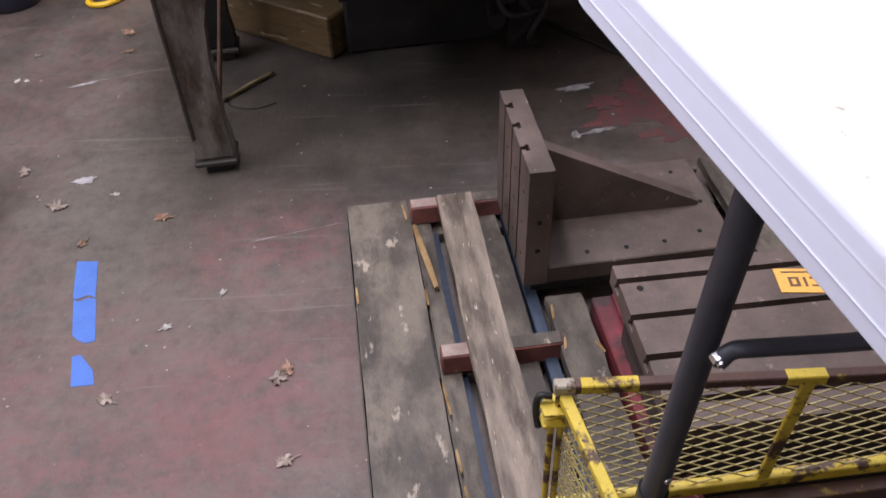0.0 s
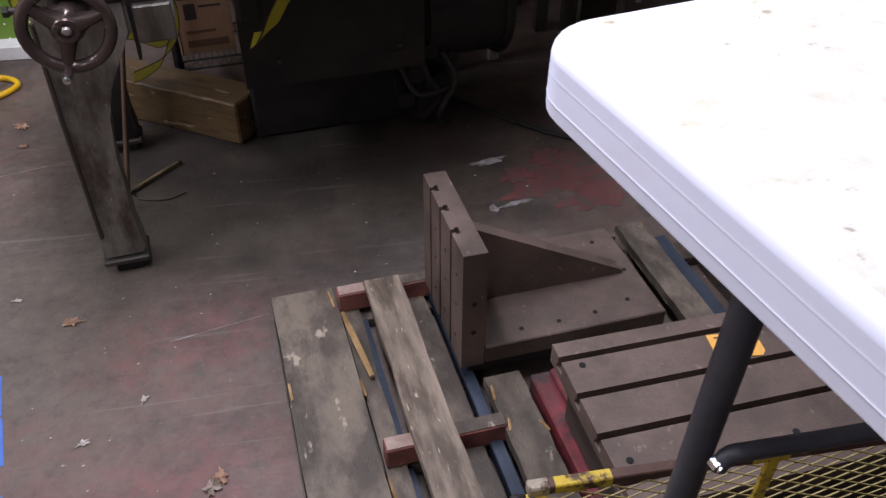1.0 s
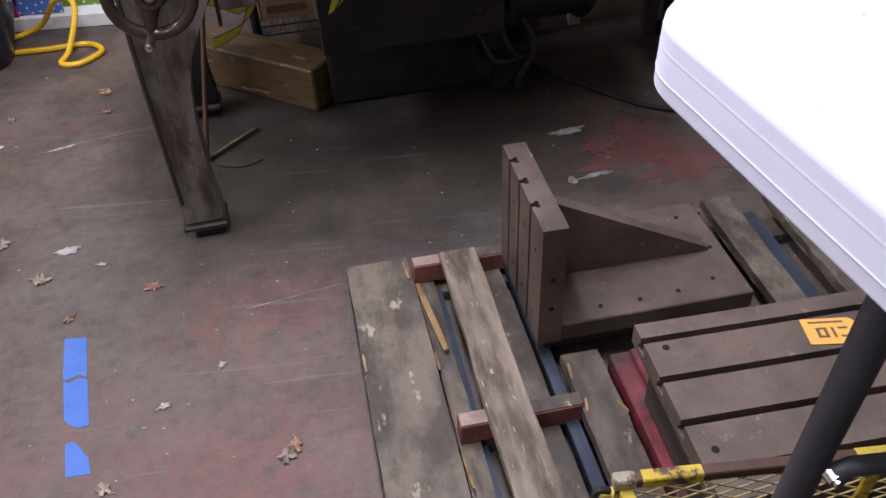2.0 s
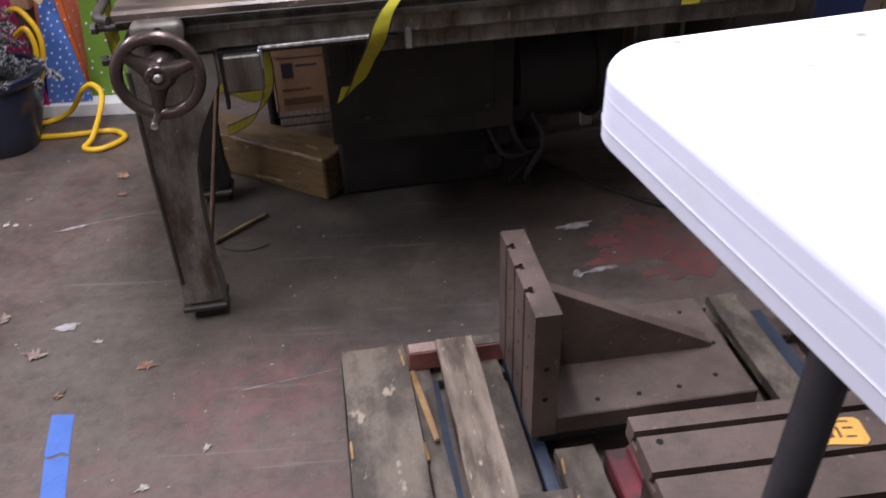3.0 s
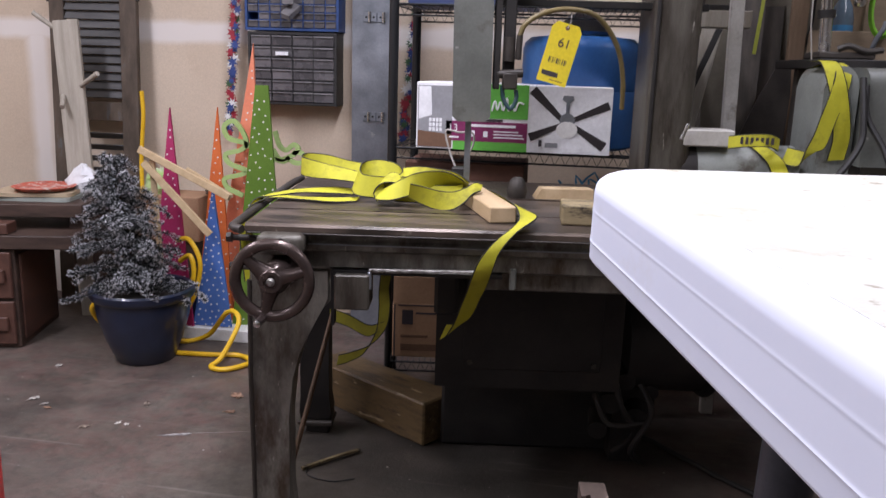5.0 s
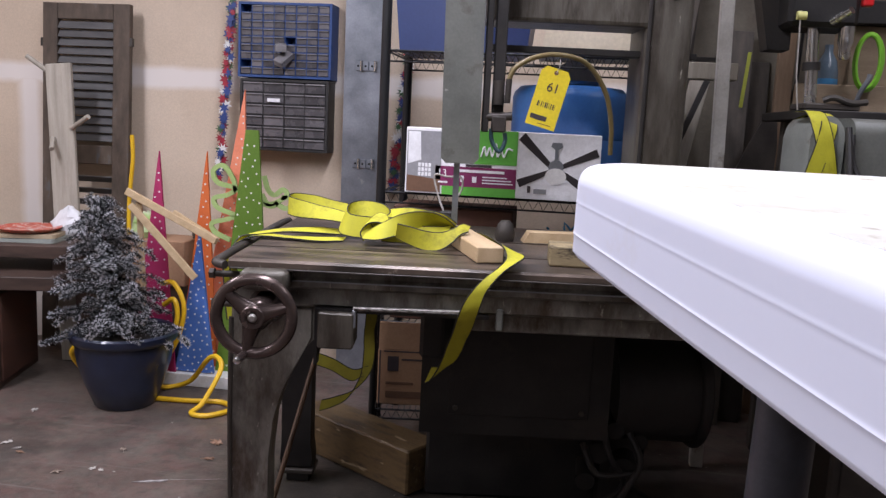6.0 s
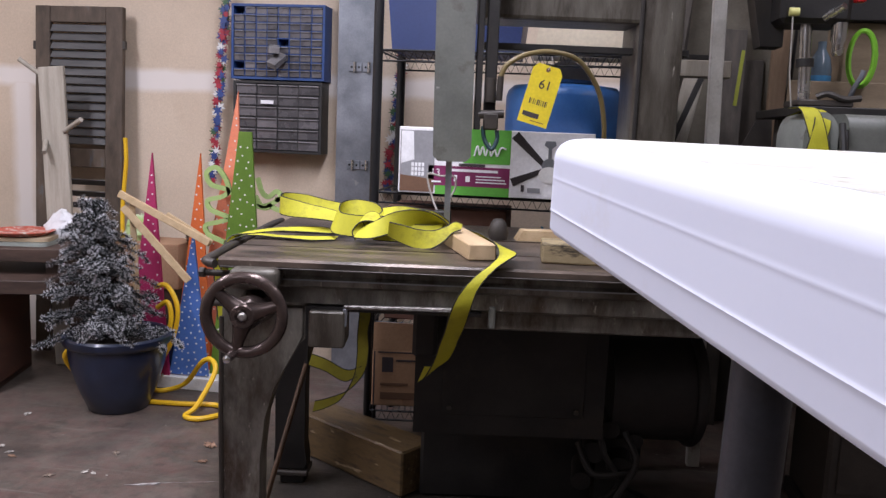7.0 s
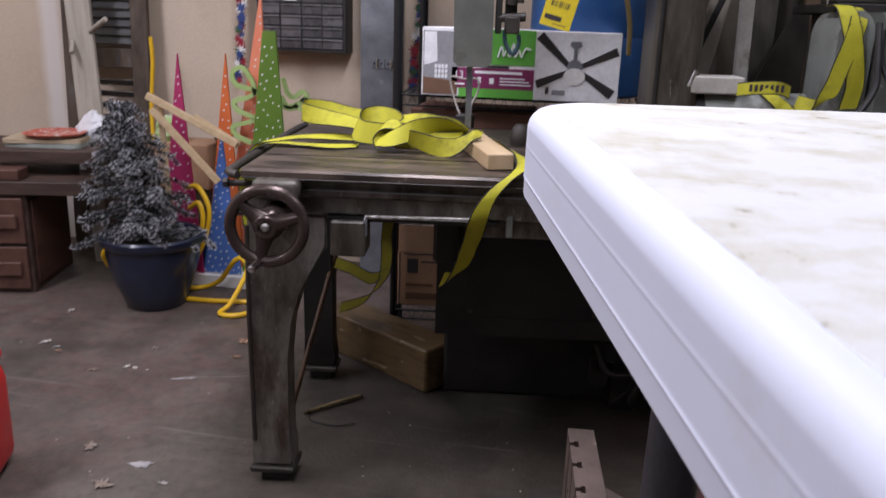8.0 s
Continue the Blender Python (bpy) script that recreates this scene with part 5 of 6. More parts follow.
def tinsel_tree():
    rng = random.Random(11)
    dark, pale, twigs = ([], []), ([], []), B()
    for i in range(150):
        f_ = i / 150
        h = 0.275 + 0.52 * f_**1.05
        lean = -0.025 - 0.165 * (h - 0.275)
        reach = (0.225 * (1 - ((h - 0.275) / 0.60) ** 1.15) + 0.034) * rng.uniform(0.55, 1.18)
        a = i * 2.399 + rng.uniform(-0.5, 0.5)
        bend, lift = rng.uniform(-1.1, 1.1), rng.uniform(0.01, 0.07)
        pts = []
        for s in np.linspace(0, 1, 9):
            r = reach * s
            ang = a + bend * s * s
            pts.append(Vector((lean + r * math.cos(ang), r * math.sin(ang), h + lift * math.sin(2.3 * s) - 0.04 * s * s * (1 - 0.5 * f_) + rng.uniform(-0.006, 0.006))))
        tube(twigs, pts, 0.0018, 4)
        for j in range(int(150 + 1650 * reach)):
            k = rng.uniform(0.8, 7.99)
            q = int(k)
            base = pts[q].lerp(pts[q + 1], k - q)
            axis = (pts[q + 1] - pts[q]).normalized()
            d = Vector((rng.gauss(0, 1), rng.gauss(0, 1), rng.gauss(0, 1)))
            d = (d - axis * d.dot(axis) * 0.75).normalized()
            ln = rng.uniform(0.011, 0.020)
            side = d.cross(axis).normalized() * 0.0013
            frost = rng.random() < 0.20 + 0.50 * (k / 8) ** 1.5
            mid = base + d * ln * 0.55
            for (vs, fs), p0, p1 in (((dark), base, mid), ((pale if frost else dark), mid, base + d * ln)):
                o = len(vs)
                vs += [p0 - side, p0 + side, p1 + side * 0.8, p1 - side * 0.8]
                fs.append((o, o + 1, o + 2, o + 3))
    return dark, pale, twigs


needle_set, tip_set, twig_mesh = tinsel_tree()
for name, (vs, fs), m_ in (("needles", needle_set, NEEDLE), ("frosted_tinsel", tip_set, FROST)):
    me = bpy.data.meshes.new(name)
    me.from_pydata([tuple(v) for v in vs], [], fs)
    me.materials.append(m_)
    tagged(same(name, me, tree, Matrix()), "", kind="stuff")
part("twig_frame", twig_mesh, NEEDLE, tree)

# ---------- painted plywood trees ----------
def dotted(name, tip, low_l, low_r, y, material, label, lean=0.0, flat=0.0, dots=26, seed=1):
    """A plywood triangle with white dots; tip and feet in x and z."""
    thing_ = thing(name, label, "decoration", Matrix(), "painted plywood trees")
    (tx, tz), (ax, az), (bx, bz) = tip, low_l, low_r
    outline = [(ax, az), (bx, bz), (tx + flat, tz), (tx - flat, tz)] if flat else [(ax, az), (bx, bz), (tx, tz)]
    bm = prism(B(), outline, "y", 0, 0.012)
    for v in bm.verts:
        v.co.y += y + lean * (v.co.z - az)
    part("board", bm, material, thing_)
    rng = random.Random(seed)
    done = []
    tries = 0
    while len(done) < dots and tries < 4000:
        tries += 1
        u, v = rng.random(), rng.random() ** 0.75
        x = (tx - flat) * (1 - v) + ax * v + u * ((tx + flat) * (1 - v) + bx * v - (tx - flat) * (1 - v) - ax * v)
        z = tz * (1 - v) + (az * (1 - u) + bz * u) * v
        wide = (2 * flat) * (1 - v) + (bx - ax) * v
        if wide < 0.012 or min(u, 1 - u) * wide < 0.006 or any((x - p) ** 2 + (z - q) ** 2 < 0.026**2 for p, q in done):
            continue
        done.append((x, z))
        part("dot", disc(B(), (x, y + lean * (z - az) + 0.0002, z), 0.0042, 8, (0, -1, 0), 0.0012), WHITE_PAINT, thing_)
    return thing_


dotted("plywood_tree", (-1.282, 0.690), (-1.392, 0.06), (-1.215, 0.06), 3.075, BLUE, "blue painted plywood tree with white dots on a base", 0.0, 0, 60, 1)
dotted("plywood_tree", (-1.078, 1.115), (-1.235, 0.055), (-0.985, 0.055), 3.135, GREEN, "green painted plywood tree with white dots on a base", 0.0, 0.028, 90, 2)
dotted("plywood_tree", (-1.466, 1.010), (-1.590, 0.05), (-1.385, 0.05), 3.06, MAGENTA, "magenta painted plywood tree with white dots", 0.02, 0, 60, 3)
dotted("plywood_tree", (-1.316, 1.012), (-1.445, 0.02), (-1.255, 0.02), 3.20, ORANGE, "orange painted plywood tree with white dots", 0.02, 0, 50, 4)
dotted("plywood_tree", (-1.182, 1.287), (-1.400, 0.02), (-1.130, 0.02), 3.26, CORAL, "tall coral painted plywood tree with white dots", 0.04, 0, 70, 5)
solo("tree_base", box(B(), -1.46, -0.95, 3.05, 3.19, 0.0, 0.055, 0.003), WHITE_PAINT, "white painted plank base under the plywood trees", "base")
bm = B()
for pts in ([(-1.20, 0.63), (-1.27, 0.66), (-1.285, 0.70), (-1.22, 0.72), (-1.18, 0.74), (-1.26, 0.77), (-1.275, 0.81), (-1.21, 0.83), (-1.18, 0.86), (-1.26, 0.88), (-1.28, 0.93), (-1.235, 0.955), (-1.19, 0.90), (-1.175, 0.84)],
            [(-1.05, 0.92), (-1.03, 0.86), (-1.00, 0.84), (-0.965, 0.865), (-0.945, 0.845), (-0.98, 0.815), (-1.03, 0.80), (-1.06, 0.84)],
            [(-1.06, 0.80), (-1.01, 0.79), (-0.985, 0.81)], [(-0.99, 0.80), (-0.95, 0.785), (-0.915, 0.80), (-0.93, 0.83), (-0.97, 0.83)]):
    path = spline([(x, 3.21, z) for x, z in pts], 6)
    rows = []
    for i, p_ in enumerate(path):
        d = Vector(path[min(i + 1, len(path) - 1)]) - Vector(path[max(i - 1, 0)])
        rows.append((*p_, -d.z, 0, d.x))
    ribbon(bm, rows, 0.020, 0.012, 1)
solo("scroll_ornament", bm, LIME, "pale green cut-out scroll ornament behind the trees", "decoration")
laths = [((-1.540, 2.945, 0.846), (-1.175, 3.00, 0.655)), ((-1.528, 2.955, 0.790), (-1.265, 3.00, 0.490)), ((-1.352, 2.975, 0.764), (-1.175, 3.02, 0.650))]
rack_ = thing("lath_frame", "pale pine lath frame leaning among the painted trees", "frame")
for p0, p1 in laths:
    part("lath", bar(B(), p0, p1, 0.016, 0.030, 0.002), PINE, rack_)
part("lath", bar(B(), (-1.50, 2.975, 0.80), (-1.47, 2.985, 0.0), 0.014, 0.024, 0.002), PINE, rack_)

# ---------- back wall ----------
def organiser(x0, x1, z0, z1, cols, rows, material, label, gaps=()):
    ob = thing("drawer_organiser", label, "organiser", pose(x0, 3.485, z0), "wall drawer organisers")
    w, h = x1 - x0, z1 - z0
    t = 0.011
    bm = B()
    box(bm, 0, w, 0.10, 0.114, 0, h)
    for a, b, c, d in ((0, w, 0, t), (0, w, h - t, h), (0, t, t, h - t), (w - t, w, t, h - t)):
        box(bm, a, b, 0.0, 0.10, c, d)
    case = part("case", bm, material, ob)
    cw, ch = (w - 2 * t) / cols, (h - 2 * t) / rows
    bm = B()
    for i in range(1, cols):
        box(bm, t + i * cw - 0.002, t + i * cw + 0.002, 0.006, 0.10, t, h - t)
    for j in range(1, rows):
        box(bm, t, w - t, 0.007, 0.10, t + j * ch - 0.002, t + j * ch + 0.002)
    tagged(part("divider_grid", bm, material, case), kind="stuff")
    front = box(B(), 0.003, cw - 0.003, 0, 0.012, 0.003, ch - 0.004, 0.001)
    lip = box(B(), 0.004, cw - 0.004, -0.007, 0.0, ch * 0.80, ch * 0.90)
    first = part("drawer", front, DRAWER, ob)
    first_lip = part("drawer_lip", lip, DRAWER_LIP, first)
    first.matrix_basis = pose(t, 0.002, t)
    for j in range(rows):
        for i in range(cols):
            if (i, j) == (0, 0) or (i, j) in gaps:
                continue
            d = same("drawer", first.data, ob, pose(t + i * cw, 0.002 + 0.003 * ((i * 7 + j * 3) % 3), t + j * ch))
            same("drawer_lip", first_lip.data, d, Matrix())
    return ob


up = organiser(-1.287, -0.846, 1.352, 1.687, 8, 9, BLUE_PLASTIC, "blue wall organiser with rows of small smoky drawers", ((0, 8), (0, 1), (4, 4)))
part("tipped_drawer", box(B(), -0.024, 0.024, -0.055, 0.03, -0.015, 0.015, 0.002), DRAWER_LIP, up, "pulled-out empty drawer").matrix_basis = pose(0.215, -0.03, 0.135, 12, 0, 20)
part("tipped_drawer", box(B(), -0.024, 0.024, -0.055, 0.03, -0.015, 0.015, 0.002), DRAWER_LIP, up, "pulled-out empty drawer").matrix_basis = pose(0.237, -0.03, 0.090, 40, 20, -15)
low_org = organiser(-1.275, -0.855, 1.020, 1.345, 4, 6, BLACK_PLASTIC, "black wall organiser with wide smoky drawers")
part("paper_label", box(B(), 0.135, 0.195, -0.011, -0.007, 0.222, 0.238), BOX_WHITE, low_org, "white paper label")

post = thing("steel_strip", "galvanised steel channel with small hinges against the wall", "steel channel", pose(-0.766, 3.425, 0))
part("channel", prism(B(), [(0, 0), (0.184, 0), (0.184, 0.05), (0.178, 0.05), (0.178, 0.006), (0.006, 0.006), (0.006, 0.05), (0, 0.05)], "z", 0, 2.2), GALV, post)
for z in (1.415, 0.985):
    for x in (0.052, 0.085, 0.115):
        hinge = part("hinge_leaf", box(B(), x, x + 0.026, -0.007, 0.0, z - 0.020, z + 0.020, 0.002), GALV, post)
        part("screw", disc(B(), (x + 0.013, -0.007, z), 0.005, 8, (0, -1, 0)), HOLE, hinge)
    for x in (0.080, 0.143):
        part("hinge_knuckle", cyl(B(), (x, -0.010, z - 0.022), (x, -0.010, z + 0.022), 0.007, n=10), CHROME, post, "bright hinge knuckle", True)

sh = thing("louvred_shutter", "old dark wooden louvred shutter leaning on the drywall", "shutter", pose(-2.275, 3.44, 0, -2.5))
SW, SZ = 0.445, 1.665
for x0, x1 in ((0, 0.075), (SW - 0.085, SW)):
    part("stile", box(B(), x0, x1, 0, 0.03, 0.25, SZ, 0.003), SHUTTER, sh)
for z0, z1 in ((0.25, 0.33), (0.91, 1.00), (SZ - 0.075, SZ)):
    part("rail", box(B(), 0.0755, SW - 0.0855, 0.002, 0.028, z0, z1, 0.003), SHUTTER, sh)
part("hinge", box(B(), -0.012, 0.004, 0.0, 0.02, 1.46, 1.50, 0.002), CAST_DARK, sh)
part("hinge", box(B(), SW - 0.004, SW + 0.012, 0.0, 0.02, 1.47, 1.51, 0.002), CAST_DARK, sh)
slat = None
for k in range(24):
    z = (1.018 + 0.0405 * k) if k < 14 else (0.345 + 0.056 * (k - 14))
    m_ = pose(0.0755, 0.006, z, 60) if k < 14 else pose(0.0755, 0.010, z, -38)
    if slat is None:
        slat = part("slat", box(B(), 0, SW - 0.161, 0, 0.042, 0, 0.006, 0.001), SHUTTER_SLAT, sh)
        slat.matrix_basis = m_
    else:
        same("slat", slat.data, sh, m_)
part("leg_end", box(B(), 0.0, 0.075, 0, 0.03, 0.0, 0.25), SHUTTER, sh)
part("leg_end", box(B(), SW - 0.085, SW, 0, 0.03, 0.0, 0.25), SHUTTER, sh)

peg = thing("peg_board", "silvered pine board with dowel pegs leaning on the shutter", "board", pose(-2.035, 3.235, 0, -4, -4.8))
part("board", box(B(), 0, 0.125, 0, 0.02, 0.0, 1.372, 0.003), GREY_BOARD, peg)
for p0, p1 in (((0.115, 0.0, 1.075), (0.232, -0.05, 1.12)), ((0.022, 0.0, 1.035), (0.05, -0.06, 0.98)), ((0.0, 0.01, 1.345), (-0.075, -0.02, 1.41))):
    part("peg", cyl(B(), p0, p1, 0.011, n=10), GREY_BOARD, peg, smooth=True)


def garland(x0, z0, x1, z1, n, seed):
    """Foil flowers and snowflakes on a hanging string."""
    g = thing("flower_garland", "red, blue and white flower garland hanging on the wall", "garland", Matrix(), "garlands")
    rng = random.Random(seed)
    part("string", tube(B(), [(x0, 3.56, z0), ((x0 + x1) / 2 - 0.004, 3.56, (z0 + z1) / 2), (x1, 3.56, z1)], 0.002, 5), CABLE, g)
    reds, blues, greens = plain("garland red", (0.34, 0.02, 0.04), 0.5), plain("garland blue", (0.03, 0.06, 0.22), 0.5), plain("garland green", (0.05, 0.12, 0.05), 0.5)
    for i in range(n):
        s = (i + 0.5) / n
        c = (x0 + (x1 - x0) * s + rng.uniform(-0.013, 0.013), 3.545 + rng.uniform(-0.01, 0.01), z0 + (z1 - z0) * s + rng.uniform(-0.01, 0.01))
        k, r = rng.choice((6, 8)), rng.uniform(0.018, 0.030)
        pts = []
        for j in range(2 * k):
            rr = r if j % 2 == 0 else r * 0.42
            pts.append((c[0] + rr * math.cos(j * math.pi / k + i), c[2] + rr * math.sin(j * math.pi / k + i)))
        part("flower", prism(B(), pts, "y", c[1], c[1] + 0.003), rng.choice((reds, reds, blues, blues, blues, greens, WHITE_PAINT)), g)
    return g


garland(-1.325, 1.90, -1.405, 0.86, 110, 3)
garland(-0.49, 1.60, -0.555, 0.86, 60, 8)

# ---------- wire rack behind the saw ----------
rack = thing("wire_rack", "tall black wire shelving rack behind the saw", "shelf", Matrix())
RX0, RX1, RY0, RY1 = -0.41, 0.56, 2.66, 3.08
for x in (RX0, RX1):
    for y in (RY0, RY1):
        part("post", cyl(B(), (x, y, 0), (x, y, 1.9), 0.017, n=14), WIRE_BLACK, rack, smooth=True)


def wire_deck(z):
    bm = B()
    for y in (RY0, RY1):
        tube(bm, [(RX0, y, z), (RX1, y, z)], 0.0045, 6)
        tube(bm, [(RX0, y, z - 0.036), (RX1, y, z - 0.036)], 0.0035, 6)
        tube(bm, [(RX0 + 0.018 * i, y, z if i % 2 else z - 0.036) for i in range(54)], 0.0024, 5)
    for x in (RX0, RX1):
        tube(bm, [(x, RY0, z), (x, RY1, z)], 0.004, 6)
    for i in range(38):
        x = RX0 + 0.0255 * (i + 0.5)
        tube(bm, [(x, RY0, z + 0.003), (x, RY1, z + 0.003)], 0.002, 5)
    return bm


for z in (0.46, 0.930, 1.420):
    tagged(part("wire_deck", wire_deck(z), WIRE_BLACK, rack, "black wire shelf deck"), kind="stuff")

fan = thing("fan_carton", "white, green and maroon printed ceiling fan carton on rack", "box", pose(-0.318, 2.625, 0.9365))
FW, FH, FD = 0.665, 0.226, 0.30
part("carton", box(B(), 0, FW, 0, FD, 0, FH, 0.002), BOX_WHITE, fan)


def panel(name, pts, material, y=-0.0012, label=""):
    return part(name, prism(B(), pts, "y", y, 0.0005), material, fan, label)


panel("printed_panel", [(0.13, 0), (0.385, 0), (0.385, 0.03), (0.13, 0.03)], BOX_GREEN)
panel("printed_panel", [(0.225, 0.11), (0.385, 0.11), (0.385, FH), (0.235, FH)], BOX_GREEN)
panel("printed_panel", [(0.105, 0.03), (0.385, 0.03), (0.385, 0.098), (0.105, 0.098)], BOX_PURPLE)
panel("room_photo", [(0.005, 0.005), (0.125, 0.005), (0.125, 0.215), (0.005, 0.215)], BOX_GREY)
panel("floor_print", [(0.006, 0.006), (0.124, 0.006), (0.124, 0.05), (0.006, 0.062)], PRINT_BROWN, -0.0016)
panel("curtain_print", [(0.008, 0.10), (0.055, 0.115), (0.050, 0.212), (0.008, 0.212)], BOX_WHITE, -0.0016)
for i in range(4):
    for j in range(3):
        panel("window_print", [(0.045 + 0.012 * i, 0.06 + 0.016 * j), (0.054 + 0.012 * i, 0.06 + 0.016 * j), (0.054 + 0.012 * i, 0.073 + 0.016 * j), (0.045 + 0.012 * i, 0.073 + 0.016 * j)], BOX_WHITE, -0.002)
panel("print_bar", [(0.21, 0.099), (0.30, 0.099), (0.30, 0.108), (0.21, 0.108)], PRINT_DARK, -0.002)
for x0, x1, z0, z1 in ((0.185, 0.345, 0.080, 0.089), (0.27, 0.355, 0.064, 0.068), (0.27, 0.37, 0.054, 0.058), (0.27, 0.375, 0.044, 0.048), (0.235, 0.250, 0.046, 0.066), (0.195, 0.206, 0.046, 0.068), (0.117, 0.15, 0.040, 0.046)):
    panel("print_bar", [(x0, z0), (x1, z0), (x1, z1), (x0, z1)], BOX_WHITE, -0.002)
letters("printed_number", "13", 0.034, BOX_WHITE, fan, pose(0.130, -0.0022, 0.074, 90))
script = spline([(0.262, -0.002, 0.135), (0.272, -0.002, 0.170), (0.280, -0.002, 0.140), (0.290, -0.002, 0.168), (0.300, -0.002, 0.138), (0.312, -0.002, 0.182), (0.318, -0.002, 0.138), (0.330, -0.002, 0.160), (0.340, -0.002, 0.138), (0.352, -0.002, 0.166), (0.370, -0.002, 0.162)], 5)
part("logo_shape", tube(B(), script, 0.0032, 5), BOX_WHITE, fan, "white script logo shape")
for p0, p1, w in (((0.505, 0.110), (0.398, 0.212), 0.032), ((0.530, 0.112), (0.655, 0.168), 0.028), ((0.500, 0.098), (0.393, 0.052), 0.028), ((0.540, 0.094), (0.645, 0.028), 0.034)):
    d = Vector((p1[0] - p0[0], p1[1] - p0[1])).normalized()
    s_ = Vector((-d.y, d.x)) * w / 2
    panel("fan_blade_print", [(p0[0] - s_.x * 0.5, p0[1] - s_.y * 0.5), (p1[0] - s_.x, p1[1] - s_.y), (p1[0] + s_.x, p1[1] + s_.y), (p0[0] + s_.x * 0.5, p0[1] + s_.y * 0.5)], FAN_DARK, -0.0018)
part("fan_motor_print", tube(B(), [(0.518, -0.001, 0.112), (0.518, -0.003, 0.112)], 0.026, 20), GALV, fan)
part("fan_bowl_print", prism(B(), [(0.518 + 0.036 * math.cos(radians(a)), 0.082 + 0.028 * math.sin(radians(a))) for a in range(0, 360, 15)], "y", -0.004, -0.002), WHITE_PAINT, fan)
part("fan_mount_print", prism(B(), [(0.498, 0.182), (0.502, 0.196), (0.534, 0.196), (0.538, 0.182), (0.524, 0.172), (0.524, 0.130), (0.512, 0.130), (0.512, 0.172)], "y", -0.0025, 0), GALV, fan)
panel("print_bar", [(0.425, 0.022), (0.436, 0.022), (0.436, 0.045), (0.425, 0.045)], PRINT_DARK, -0.002)
panel("print_bar", [(0.447, 0.020), (0.49, 0.020), (0.49, 0.036), (0.447, 0.036)], BOX_GREY, -0.002)

drum_lid = [(0.10, 0.404), (0.115, 0.406), (0.115, 0.418), (0.03, 0.420)]
drum = thing("plastic_drum", "large blue plastic drum on the rack", "drum", pose(0.235, 2.96, 0.936))
part("body", lathe(B(), [(0.19, 0), (0.208, 0.01), (0.212, 0.05), (0.214, 0.20), (0.209, 0.21), (0.216, 0.22), (0.216, 0.355), (0.210, 0.375), (0.190, 0.395), (0.10, 0.405)], 40), DRUM_BLUE, drum, smooth=True)
part("screw_lid", lathe(B(), drum_lid, 32), DRUM_BLUE, drum, smooth=True)
tub = thing("storage_tub", "dark blue plastic storage tub on the rack top shelf", "tub", pose(-0.40, 2.75, 1.4265))
part("body", prism(B(), [(0.02, 0), (0.47, 0), (0.50, 0.30), (-0.01, 0.30)], "y", 0, 0.30), TUB_BLUE, tub)
part("rim", box(B(), -0.02, 0.51, -0.012, 0.312, 0.288, 0.305, 0.004), TUB_BLUE, tub)
solo("cream_carton", prism(B(), [(0, 0), (0.40, 0), (0.40, 0.10), (0.02, 0.10)], "y", 0, 0.2), CREAM, "cream cardboard carton on the rack top shelf", "box", pose(0.115, 2.78, 1.4265))
solo("grey_sack", prism(B(), [(0, 0), (0.20, 0), (0.15, 0.05), (0.10, 0.075), (0.04, 0.05)], "y", 0, 0.1), BOX_GREY, "pale crumpled sack on the blue drum", "sack", pose(0.14, 2.90, 1.3565))
blue_wire = B()
rng = random.Random(4)
pts = [(0.10 + 0.30 * rng.random(), 2.70 + 0.1 * rng.random(), 0.63 + 0.24 * rng.random()) for _ in range(34)]
tube(blue_wire, spline(pts, 5), 0.004, 5)
solo("blue_wire_coil", blue_wire, plain("blue wire", (0.05, 0.24, 0.42), 0.4), "tangled coil of blue wire on the rack", "wire", smooth=True)
solo("lower_carton", box(B(), -0.37, 0.06, 2.70, 2.98, 0.466, 0.88, 0.004), mat("red-brown carton", (0.11, 0.05, 0.035), (0.16, 0.075, 0.05), 5, 0.8), "red-brown carton on the rack lower shelf", "box")
solo("dark_bin", box(B(), 0.10, 0.53, 2.72, 3.0, 0.466, 0.62, 0.01), BLACK_PLASTIC, "dark bin on the rack lower shelf", "bin")
hook = thing("wire_hanger", "bent white wire hanger standing on the saw table", "wire")
part("wire", tube(B(), spline([(-0.155, 2.47, 0.895), (-0.172, 2.48, 0.93), (-0.192, 2.49, 0.99), (-0.188, 2.49, 1.012), (-0.150, 2.49, 1.006), (-0.105, 2.49, 1.006), (-0.100, 2.49, 0.97), (-0.118, 2.48, 0.93), (-0.12, 2.47, 0.895)], 5), 0.0035, 6), SCRAP, hook, smooth=True)
part("foot", box(B(), -0.165, -0.11, 2.44, 2.50, 0.8485, 0.895, 0.004), BLACK_OIL, hook)

